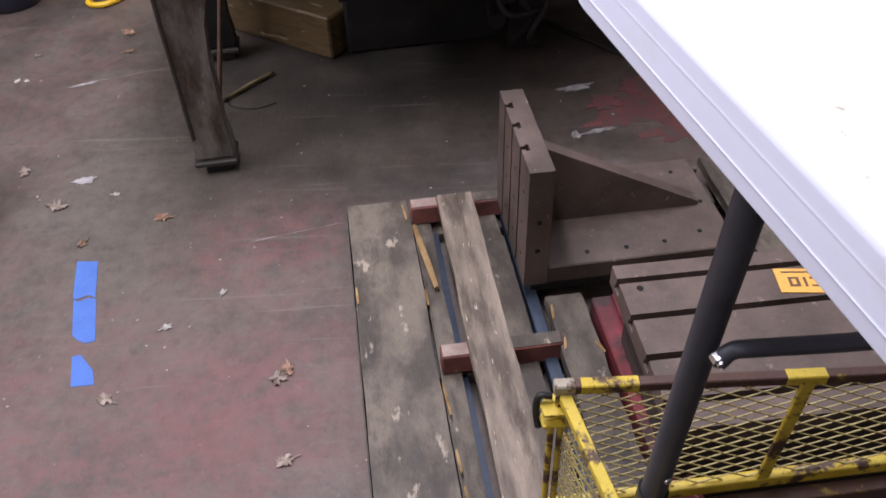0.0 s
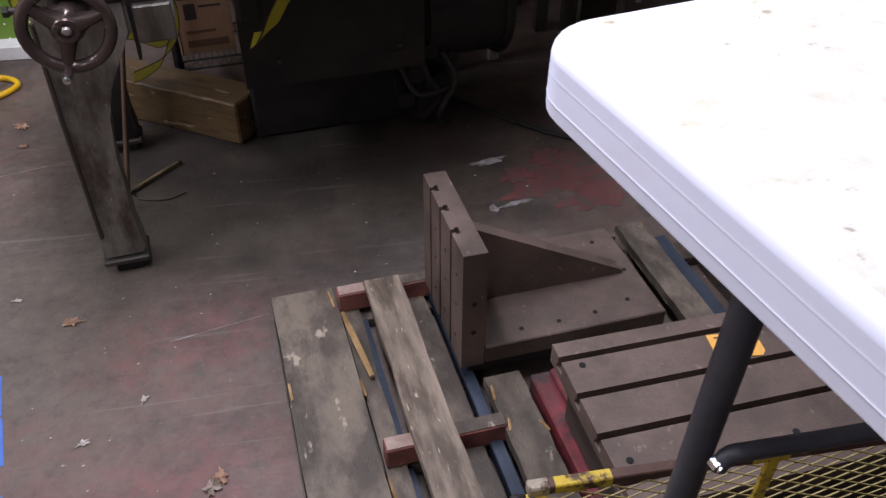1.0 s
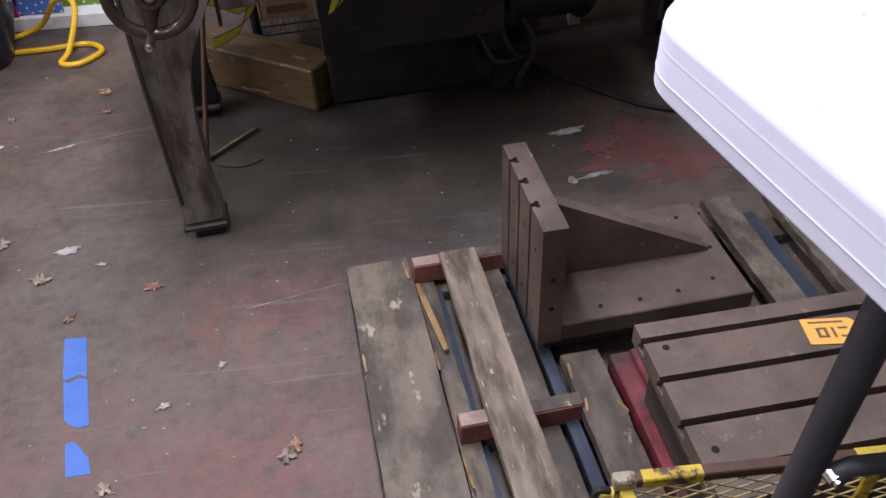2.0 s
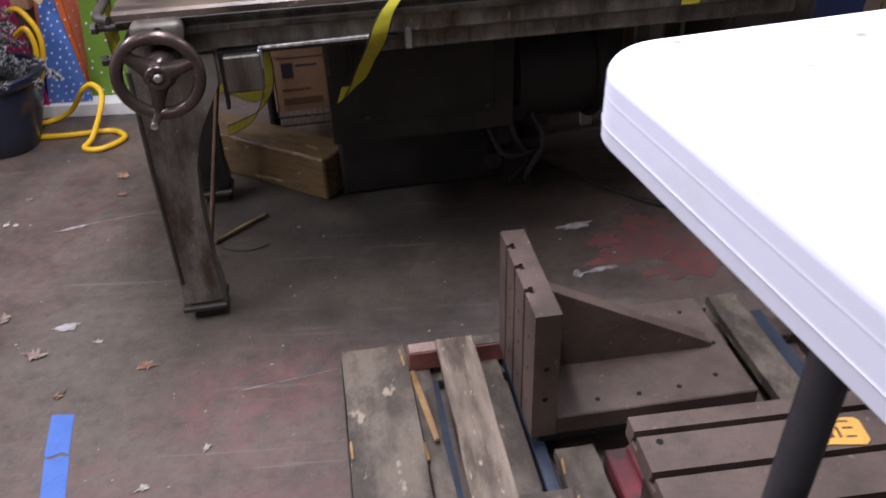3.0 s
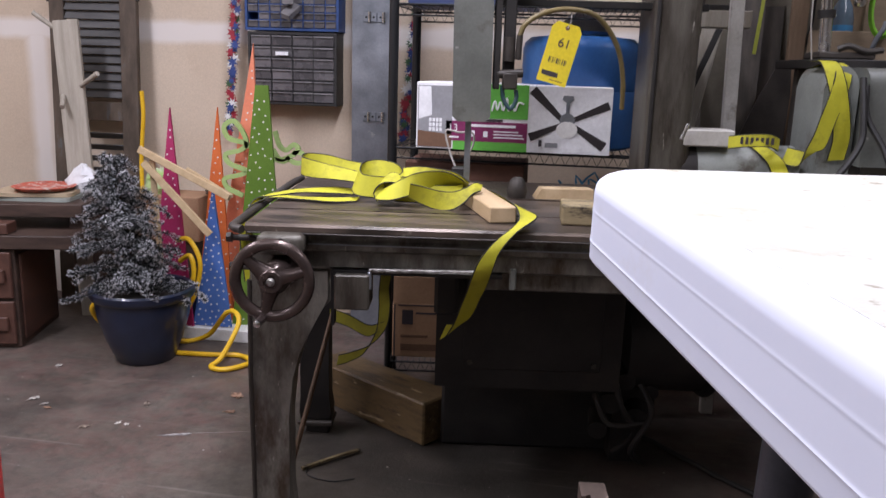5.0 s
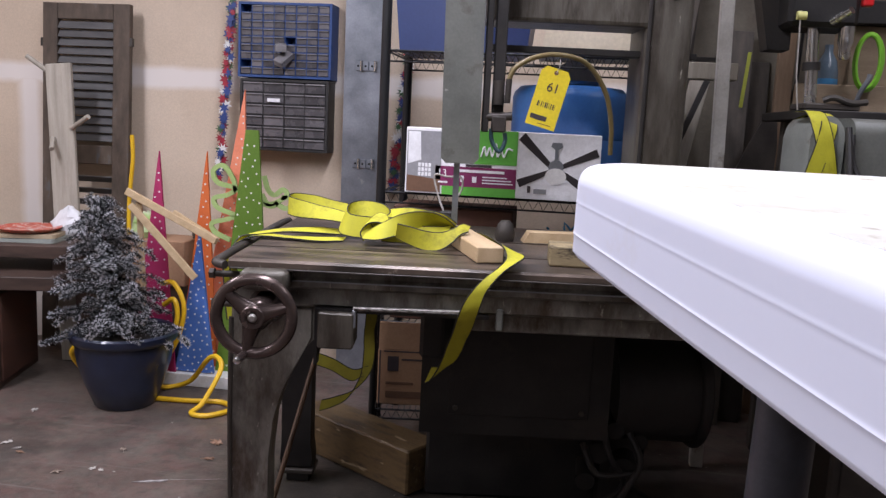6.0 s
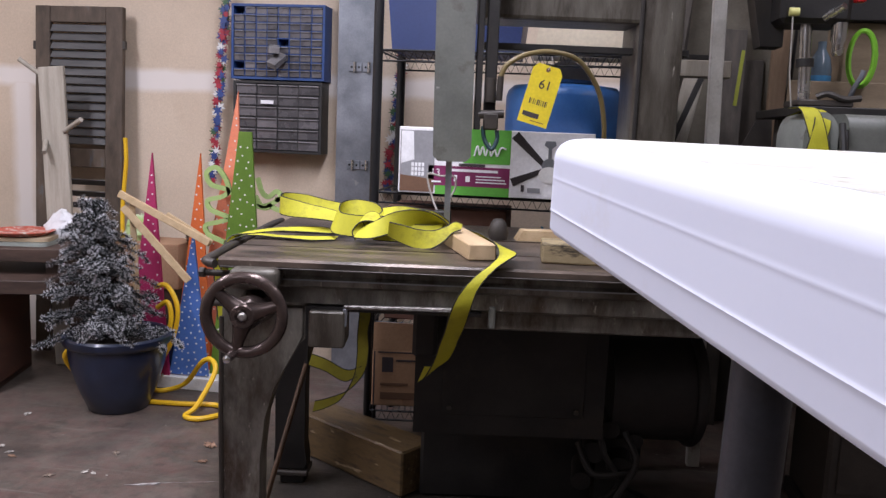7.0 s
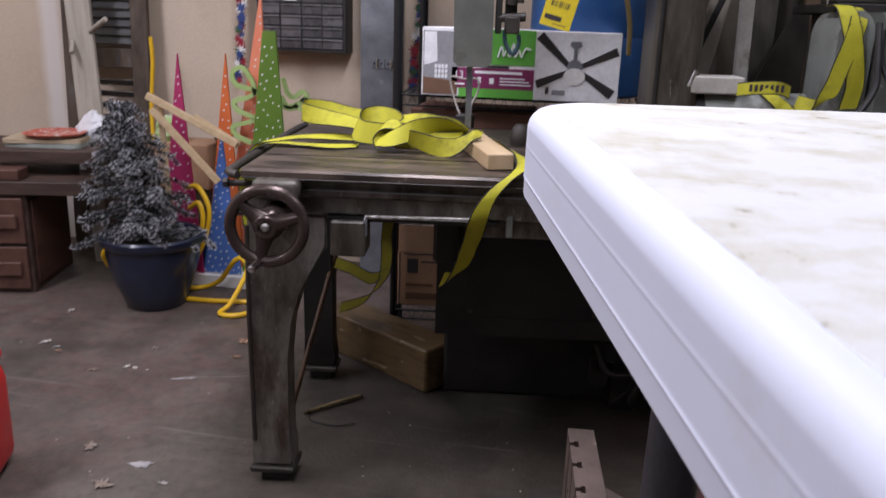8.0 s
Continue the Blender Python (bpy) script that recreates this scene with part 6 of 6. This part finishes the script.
# ---------- right-hand corner ----------
white_post = solo("white_post", box(B(), 0, 0.044, 0, 0.035, 0, 2.2, 0.003), DIRTY_WHITE, "white painted timber post with knots", "post", pose(0.748, 2.72, 0, 0, -1.5, 0))
solo("cross_timber", box(B(), 0, 0.30, 0, 0.075, 0, 0.058, 0.003), GREY_BOARD, "short grey timber across the lumber", "timber", pose(0.50, 2.82, 1.374))
solo("black_bar", box(B(), 0, 0.66, 0, 0.045, 0, 0.018, 0.002), BLACK_OIL, "flat black steel bar lying over the timber", "steel bar", pose(0.11, 2.83, 1.433))
lumber = [((0.62, 3.40, 0), (0.72, 3.45, 1.95), 0.06), ((0.50, 3.2, 0), (0.72, 3.44, 1.8), 0.05), ((0.88, 3.2, 0), (0.93, 3.48, 1.62), 0.09), ((0.80, 3.3, 0), (0.66, 3.5, 1.7), 0.07), ((1.0, 3.3, 0), (1.02, 3.52, 1.5), 0.08)]
for p0, p1, w in lumber:
    solo("leaning_board", bar(B(), p0, p1, w, 0.022, 0.002, (0, -1, 0.1)), DARK_WOOD, "dark board leaning on the wall in the corner", "board", group="leaning boards")
solo("plywood_sheet", box(B(), 0.52, 1.9, 3.52, 3.56, 0, 2.0, 0.003), mat("grey-brown weathered plywood", (0.105, 0.092, 0.070), (0.19, 0.168, 0.130), 3, 0.8, 0, 0.2, 90, (0.07, 0.055, 0.04), 4, 0.54, (1, 4, 1), soft=0.2), "grubby plywood sheet against the wall", "board")
solo("pale_plank", bar(B(), (0.45, 3.05, 0.0), (0.735, 3.22, 1.40), 0.075, 0.02, 0.002, (0, -1, 0.1)), GREY_BOARD, "pale grey plank leaning behind the machine column", "board", group="leaning boards")
solo("dark_lath", bar(B(), (0.38, 2.98, 0.45), (0.755, 3.16, 1.40), 0.022, 0.03, 0.002, (0, -1, 0.1)), BLACK_OIL, "thin black steel bar leaning among the boards", "steel bar", group="leaning boards")
solo("dark_sheet", prism(B(), [(0.80, 0.0), (1.02, 0.0), (1.058, 1.15), (1.049, 1.272), (0.998, 1.258), (0.947, 1.149), (0.87, 0.956)], "y", 3.25, 3.262), CAST_DARK, "dark grey sheet metal offcut leaning in the corner", "sheet metal")
solo("yellow_strip", bar(B(), (0.912, 3.29, 1.30), (0.932, 3.31, 1.52), 0.014, 0.006, 0.001, (0, -1, 0.1)), mat("yellow-green strip", (0.22, 0.24, 0.02), (0.30, 0.32, 0.03), 9, 0.6), "narrow yellow-green strip hanging on the boards", "strip")
solo("brown_stud", box(B(), 1.062, 1.125, 3.38, 3.42, 0, 1.75, 0.003), mat("brown stud", (0.17, 0.11, 0.065), (0.25, 0.17, 0.11), 5, 0.7, stretch=(5, 5, 0.7)), "brown timber stud standing at the plywood", "timber")
cord("hanging_cable", [(1.17, 3.45, 1.95), (1.16, 3.45, 1.55), (1.15, 3.45, 1.38), (1.08, 3.4, 1.22), (1.0, 3.35, 1.08)], 0.007, CABLE, "black cable hanging on the plywood", "cable")
shelf = thing("corner_bench", "cluttered plywood bench with a dark steel top", "bench", Matrix())
part("top", box(B(), 0.955, 2.2, 2.52, 3.1, 1.245, 1.275, 0.003), BLACK_OIL, shelf)
part("back_board", box(B(), 0.99, 2.2, 2.80, 2.83, 1.276, 1.372, 0.003), PLY, shelf)
for x in (1.0, 2.15):
    part("leg", box(B(), x, x + 0.05, 2.95, 3.0, 0, 1.245, 0.003), DARK_WOOD, shelf)
    part("leg", box(B(), x, x + 0.05, 2.60, 2.65, 0, 1.245, 0.003), DARK_WOOD, shelf)
part("front_stud", box(B(), 1.745, 1.80, 2.56, 2.60, 0, 1.2445, 0.003), OLD_PINE, shelf, "pale timber stud")
bin_ = thing("blue_bin", "dark navy plastic bin with a blue lid under the bench", "bin", pose(1.45, 2.62, 0))
part("body", prism(B(), [(0.02, 0), (0.24, 0), (0.26, 0.80), (0.0, 0.80)], "y", 0, 0.28), TUB_BLUE, bin_)
part("lid", box(B(), -0.012, 0.272, -0.012, 0.292, 0.8005, 0.86, 0.012, segments=2), DRUM_BLUE, bin_, "bright blue lid")
solo("plywood_box", box(B(), 1.18, 1.70, 2.90, 3.09, 1.2755, 1.58, 0.004), PLY, "plywood box on the bench", "box")
solo("upper_carton", box(B(), 1.20, 1.72, 2.88, 3.08, 1.662, 1.90, 0.004), CARDBOARD, "cardboard carton on a dark board", "box")
solo("dark_board", box(B(), 1.16, 1.75, 2.86, 3.1, 1.5805, 1.661, 0.004), BLACK_OIL, "dark board lying over the plywood box", "board")
press = thing("drill_press", "small bench drill press with a bright column", "drill press", pose(0.995, 2.62, 1.2755))
part("base", box(B(), -0.035, 0.13, -0.06, 0.12, 0, 0.022, 0.005), CAST_DARK, press)
part("column", cyl(B(), (-0.005, 0.0, 0.02), (-0.03, 0.0, 0.42), 0.019, n=24), CHROME, press, "bright steel column", True)
part("collar", cyl(B(), (-0.012, 0.0, 0.125), (-0.013, 0.0, 0.15), 0.027, n=20), BLACK_OIL, press, smooth=True)
part("head", box(B(), -0.11, 0.10, -0.05, 0.14, 0.255, 0.50, 0.015), BLACK_OIL, press)
part("chuck", lathe(B(), [(0.012, 0), (0.018, 0.01), (0.018, 0.035), (0.024, 0.05), (0.024, 0.10)], 20), CHROME, press, smooth=True).matrix_basis = pose(0.075, -0.02, 0.16)
part("feed_handle", cyl(B(), (0.02, -0.05, 0.27), (0.06, -0.10, 0.30), 0.012, n=12), CHROME, press, smooth=True)
part("lever", tube(B(), spline([(0.125, -0.02, 0.02), (0.13, -0.04, 0.06), (0.145, -0.05, 0.095), (0.15, -0.05, 0.115)], 4), 0.008, 8), GALV, press, smooth=True)
part("clamp_body", tube(B(), spline([(0.02, -0.05, 0.03), (0.05, -0.06, 0.04), (0.10, -0.06, 0.025), (0.15, -0.05, 0.03)], 4), 0.010, 8), CAST_DARK, press, smooth=True)
part("pull_cord", tube(B(), [(-0.078, -0.06, 0.30), (-0.070, -0.06, 0.10), (-0.055, -0.06, -0.01)], 0.0025, 5), SCRAP, press)
part("cord_knob", cyl(B(), (-0.088, -0.06, 0.285), (-0.060, -0.06, 0.285), 0.013, n=14), plain("yellow knob", (0.62, 0.60, 0.22), 0.5), press, "pale yellow knob", True)
part("red_switch", box(B(), 0.105, 0.135, -0.055, -0.02, 0.32, 0.36, 0.004), RED_PLASTIC, press)
bottle = thing("water_bottle", "clear plastic bottle with blue label", "bottle", pose(1.105, 2.88, 1.2755))
part("body", lathe(B(), [(0.034, 0), (0.038, 0.01), (0.038, 0.14), (0.030, 0.18), (0.014, 0.21), (0.014, 0.235)], 24), CLEAR, bottle, smooth=True)
part("label_band", lathe(B(), [(0.0386, 0.065), (0.0388, 0.066), (0.0388, 0.118), (0.0386, 0.119)], 24), BLUE_LIQUID, bottle, "blue paper band", True)
bm = B()
for k in range(3):
    tube(bm, [(1.190 + (0.052 + 0.006 * k) * math.cos(a) * 0.7 + 0.004 * k, 2.74 + 0.01 * k, 1.445 + (0.085 + 0.004 * k) * math.sin(a)) for a in np.linspace(0, math.tau, 30, endpoint=False)], 0.0055, 6, True)
solo("green_cable", bm, CABLE_GREEN, "coiled bright green cable hanging at the bench", "cable", smooth=True)
# dark shade above the bench, drawn as a black slanted sheet
solo("sheet_metal_panel", prism(B(), [(0.86, 1.47), (0.93, 1.47), (0.93, 1.75), (0.80, 1.75)], "y", 2.7, 2.8), BLACK_OIL, "dark panel standing in for shade above the bench", "guard", kind="")
under = thing("grey_machine_base", "dark painted machine base behind the saw", "machine base", Matrix())
part("body", box(B(), 1.06, 1.34, 2.25, 2.6, 0.05, 0.80, 0.01), CAST_DARK, under)
part("plinth", box(B(), 1.05, 1.35, 2.24, 2.61, 0.0, 0.049, 0.004), BLACK_OIL, under)
part("door", box(B(), 1.09, 1.31, 2.243, 2.2495, 0.15, 0.70, 0.002), CAST_DARK, under)
bm = prism(B(), [(0.0, 0.0), (0.0, 0.10), (0.012, 0.105), (0.14, 0.105)] + [(0.14 + 0.25 * math.sin(radians(a)), 0.0 + 0.105 * math.cos(radians(a))) for a in range(10, 91, 10)], "y", 0.0, 0.30)
bmesh.ops.transform(bm, matrix=pose(1.032, 2.255, 0.801, 0, 0, 7.8), verts=bm.verts[:])
part("drive_guard", bm, MOTOR_GREY, under, "grey rounded belt guard", True)
part("handle", box(B(), 1.11, 1.13, 2.225, 2.2425, 0.40, 0.48, 0.003), GALV, under)
cord("tan_hose", [(0.95, 2.1, 0.02), (1.05, 2.0, 0.02), (1.2, 1.9, 0.02), (1.4, 1.85, 0.02)], 0.012, OLD_HOSE, "tan hose lying on the floor behind the table", "hose")

# ---------- bench at the left ----------
desk = thing("old_bench", "dark stained wooden bench with a drawer pedestal", "bench", pose(-2.02, 2.776, 0, 0, 0, 14))
part("pedestal", box(B(), -0.62, 0.0, 0.0, 0.43, 0.0, 0.4295, 0.004), DESK, desk)
part("side_panel", box(B(), 0.0005, 0.010, 0.03, 0.40, 0.03, 0.40, 0.003), DESK_RED, desk)
for z0, z1 in ((0.02, 0.205), (0.22, 0.415)):
    drawer = part("drawer_front", box(B(), -0.60, -0.012, -0.018, -0.0005, z0, z1, 0.004), DESK_RED, desk)
    part("pull", box(B(), -0.17, -0.035, -0.036, -0.0185, (z0 + z1) / 2 - 0.03, (z0 + z1) / 2 + 0.03, 0.004), DESK_RED, drawer)
part("lower_board", box(B(), -0.75, 0.26, -0.02, 0.50, 0.430, 0.486, 0.003), DESK, desk)
part("upper_board", box(B(), -0.75, 0.25, 0.10, 0.50, 0.542, 0.597, 0.003), DESK, desk)
for x in (-0.70, 0.17):
    part("riser", box(B(), x, x + 0.05, 0.16, 0.48, 0.4865, 0.5415), DESK, desk)
part("leg", box(B(), 0.18, 0.24, 0.40, 0.46, 0, 0.4295, 0.003), DESK, desk)
solo("wooden_tray", box(B(), -0.42, -0.02, 0.0, 0.095, 0.0, 0.045, 0.004), DESK_RED, "low red-brown wooden tray on the bench", "tray", pose(-2.02, 2.776, 0.4865, 0, 0, 14))
for k, (m_, label) in enumerate(((plain("multicoloured card", (0.30, 0.33, 0.30), 0.6), "flat printed board under the plates"), (PLATE_TAN, "flat tan serving board in the stack"))):
    solo("serving_board", prism(B(), rounded(-0.165, 0.165, -0.11, 0.11, 0.03, 5), "z", 0, 0.016), m_, label, "board", pose(-2.07 - 0.01 * k, 3.05, 0.5975 + 0.0185 * k, 0, 0, 10 + 6 * k), "stacked plates")
solo("serving_plate", lathe(B(), [(0.08, 0), (0.11, 0.006), (0.132, 0.020), (0.128, 0.022), (0.105, 0.012), (0.05, 0.010)], 32), PLATE_RED, "red and white printed plate on the stack", "plate", pose(-2.05, 3.05, 0.6325), "stacked plates", smooth=True)


def crumple(r, h, seed, n=14, m=9):
    rng = random.Random(seed)
    bm = B()
    rings = []
    for j in range(m):
        s = j / (m - 1)
        rings.append([bm.verts.new((r * math.sin(math.pi * (0.12 + 0.86 * (1 - s) ** 0.8)) ** 0.5 * (1 - 0.75 * s * s) * rng.uniform(0.8, 1.2) * math.cos(k * math.tau / n), r * (1 - 0.75 * s * s) * rng.uniform(0.8, 1.2) * math.sin(k * math.tau / n) * 0.7, h * s * rng.uniform(0.9, 1.1))) for k in range(n)])
    for a, b in zip(rings, rings[1:]):
        for k in range(n):
            bm.faces.new((a[k], a[(k + 1) % n], b[(k + 1) % n], b[k]))
    bm.faces.new(rings[0][::-1])
    bm.faces.new(rings[-1])
    return bm


solo("plastic_bag", crumple(0.10, 0.13, 3), BAG, "crumpled white plastic bag on the bench", "bag", pose(-1.95, 3.19, 0.5975), smooth=True)
solo("printed_bag", crumple(0.09, 0.11, 8), BAG_GREEN, "crumpled green and white bag on the bench", "bag", pose(-1.64, 3.30, 0.606), smooth=True)
solo("bench_carton", box(B(), -1.72, -1.42, 3.22, 3.42, 0.4, 0.605, 0.004), CARDBOARD, "open brown cardboard carton beside the bench", "box")
solo("carton_stand", box(B(), -1.70, -1.45, 3.24, 3.42, 0.0, 0.399, 0.004), DESK, "dark low stand under the carton", "stand")
solo("blue_jug", lathe(B(), [(0.05, 0), (0.055, 0.01), (0.055, 0.16), (0.03, 0.20), (0.02, 0.22)], 20), TUB_BLUE, "dark blue plastic jug among the trees", "jug", pose(-1.40, 3.15, 0.20) @ pose(0, 0, -0.20), smooth=True)
solo("dry_leaf_cluster", crumple(0.05, 0.06, 21), SHUTTER, "dark dried leaf on the carton", "leaf", pose(-1.38, 3.30, 0.6055), smooth=True)

# ---------- red container at the left ----------
can = thing("red_container", "red moulded plastic container on the floor", "container", pose(-1.315, 1.43, 0, 0, 0, 20))
part("body", box(B(), -0.16, 0.16, -0.12, 0.12, 0, 0.30, 0.05, segments=5), RED_PLASTIC, can, smooth=True)
part("lid", box(B(), -0.15, 0.15, -0.11, 0.11, 0.296, 0.325, 0.012, segments=2), RED_PLASTIC, can, smooth=True)

# ---------- floor marks and litter ----------
def tape(pts):
    return solo("masking_tape", prism(B(), pts, "z", 0.0002, 0.0012), TAPE, "strip of blue masking tape stuck to the floor", "tape", group="blue tape strips")


tape([(-0.786, 1.286), (-0.733, 1.283), (-0.705, 1.155), (-0.722, 1.165), (-0.752, 1.150), (-0.760, 1.160)])
tape([(-0.756, 1.150), (-0.742, 1.143), (-0.722, 1.155), (-0.702, 1.150), (-0.668, 1.016), (-0.690, 1.010), (-0.712, 1.022), (-0.726, 1.036)])
tape([(-0.708, 0.972), (-0.690, 0.976), (-0.650, 0.930), (-0.636, 0.889), (-0.686, 0.886)])


def paint(name, cx, cy, rx, ry, turn, material, label, seed, n=40, rough=0.28):
    rng = random.Random(seed)
    k = [rng.uniform(0.5, 1.0) for _ in range(7)]
    c, s = math.cos(radians(turn)), math.sin(radians(turn))
    pts = []
    for i in range(n):
        a = i * math.tau / n
        r = 1 + rough * (0.5 * math.sin(3 * a + 6 * k[0]) + 0.4 * math.sin(5 * a + 6 * k[1]) + 0.5 * math.sin(9 * a + 6 * k[2]) + 0.3 * rng.uniform(-1, 1))
        x, y = rx * r * math.cos(a), ry * r * math.sin(a)
        pts.append((cx + c * x - s * y, cy + s * x + c * y))
    base = 0.0001 + 0.0004 * (seed % 11)
    return solo(name, prism(B(), pts, "z", 0.00005, base + 0.0005), material, label, "paint mark", group="floor paint marks")


paint("paint_smear", 0.585, 1.995, 0.055, 0.016, 12, PAINT_WHITE, "white paint smear on the concrete", 2)
paint("paint_smear", 0.618, 1.752, 0.05, 0.009, 14, PAINT_WHITE, "white paint streak on the concrete", 3)
paint("paint_smear", 0.545, 1.735, 0.012, 0.018, 10, PAINT_WHITE, "white paint drip on the concrete", 4)
paint("paint_smear", -1.01, 2.145, 0.045, 0.006, 20, PAINT_WHITE, "white streak on the concrete", 5)
paint("paint_smear", -0.86, 1.62, 0.03, 0.016, 10, PAINT_WHITE, "faint pale spot on the concrete", 6)
for cx, cy, rx, ry, sd in ((0.80, 1.90, 0.13, 0.10, 11), (0.70, 1.82, 0.10, 0.05, 12), (0.92, 1.78, 0.16, 0.08, 13), (0.78, 1.99, 0.06, 0.05, 14), (0.66, 1.90, 0.05, 0.04, 18)):
    paint("red_paint_patch", cx, cy, rx, ry, 20, PAINT_RED, "worn red paint patch on the concrete", sd, 90, 0.3)


def leaf(x, y, size, turn, material, label, seed):
    """A curled, lobed dry leaf."""
    rng = random.Random(seed)
    n = 30
    pts = []
    for i in range(n):
        a = i * math.tau / n
        r = size * 0.85 * (0.62 + 0.38 * abs(math.cos(2.5 * a + 0.4 * math.sin(a + seed)))) * rng.uniform(0.7, 1.2)
        pts.append((r * math.cos(a), (0.55 + 0.3 * rng.random()) * r * math.sin(a)))
    bm = B()
    mid = bm.verts.new((0, 0, 0.004))
    up = [bm.verts.new((p[0], p[1], 0.002 + size * 0.22 * abs(math.sin(1.7 * i + seed)) ** 2)) for i, p in enumerate(pts)]
    lo = [bm.verts.new((v.co.x, v.co.y, v.co.z - 0.0007)) for v in up]
    under_ = bm.verts.new((0, 0, 0.0033))
    for i in range(n):
        j = (i + 1) % n
        bm.faces.new((mid, up[i], up[j]))
        bm.faces.new((under_, lo[j], lo[i]))
        bm.faces.new((up[i], lo[i], lo[j], up[j]))
    tube(bm, [(size * 0.5, 0, 0.003), (size * 1.25, 0.1 * size, 0.003)], 0.0012, 5)
    return solo("dry_leaf", bm, material, label, "leaf", pose(x, y, 0, 0, 0, turn), "dry leaves")


for i, (x, y, s, m_) in enumerate(((-0.605, 1.441, 0.028, LEAF), (-0.237, 0.884, 0.030, LEAF_PALE), (-0.222, 0.905, 0.024, LEAF), (-0.943, 2.49, 0.034, LEAF), (-0.912, 2.352, 0.022, LEAF), (-1.636, 2.308, 0.024, SCRAP), (-1.745, 2.618, 0.022, SCRAP), (-0.602, 0.848, 0.026, LEAF_PALE), (-0.203, 0.674, 0.026, LEAF_PALE), (-0.791, 1.351, 0.022, LEAF), (-1.045, 1.672, 0.028, LEAF_PALE), (-0.903, 1.506, 0.034, LEAF_PALE), (-0.511, 1.046, 0.017, SCRAP), (-0.399, 1.15, 0.014, SCRAP), (-1.225, 2.35, 0.022, LEAF_PALE), (-1.545, 2.245, 0.018, LEAF), (-1.335, 2.133, 0.020, LEAF_PALE), (-1.238, 2.183, 0.016, SCRAP), (-1.206, 2.18, 0.014, SCRAP), (-0.754, 1.55, 0.014, SCRAP), (-1.57, 2.275, 0.016, SCRAP))):
    leaf(x, y, s, 47 * i, m_, {LEAF.name: "curled brown dry leaf on the concrete", LEAF_PALE.name: "curled pale dry leaf on the concrete", SCRAP.name: "crumpled pale scrap on the concrete"}[m_.name], i)


def crumbs():
    rng = random.Random(9)
    vs, fs = [], []
    for i in range(200):
        x, y = rng.uniform(-1.9, 1.1), rng.uniform(0.4, 2.9)
        r = rng.uniform(0.002, 0.0055) * (1 if i % 9 else 1.5)
        a = rng.uniform(0, 6.28)
        o = len(vs)
        for k in range(5):
            rr = r * rng.uniform(0.5, 1.2)
            vs.append((x + rr * math.cos(a + k * 1.257), y + 0.6 * rr * math.sin(a + k * 1.257), 0.0012))
        vs.append((x, y, 0.001 + r * 0.5))
        fs += [(o + k, o + (k + 1) % 5, o + 5) for k in range(5)]
    me = bpy.data.meshes.new("floor_litter")
    me.from_pydata(vs, [], fs)
    me.materials.append(SCRAP)
    return tagged(new("floor_litter", me), "tiny pale wood chips and crumbs scattered over the concrete", "litter", kind="stuff")


crumbs()
for p0, p1, w in (((-0.36, 1.33), (-0.12, 1.39), 0.0018), ((-1.0, 2.16), (-0.72, 2.24), 0.0018)):
    d = Vector((p1[0] - p0[0], p1[1] - p0[1])).normalized() * w / 2
    solo("chalk_line", prism(B(), [(p0[0] + d.y, p0[1] - d.x), (p1[0] + d.y * 0.4, p1[1] - d.x * 0.4), (p1[0] - d.y * 0.4, p1[1] + d.x * 0.4), (p0[0] - d.y, p0[1] + d.x)], "z", 0.0001, 0.0006), PAINT_WHITE, "thin pale scratch line on the concrete", "scratch", group="floor scratches")
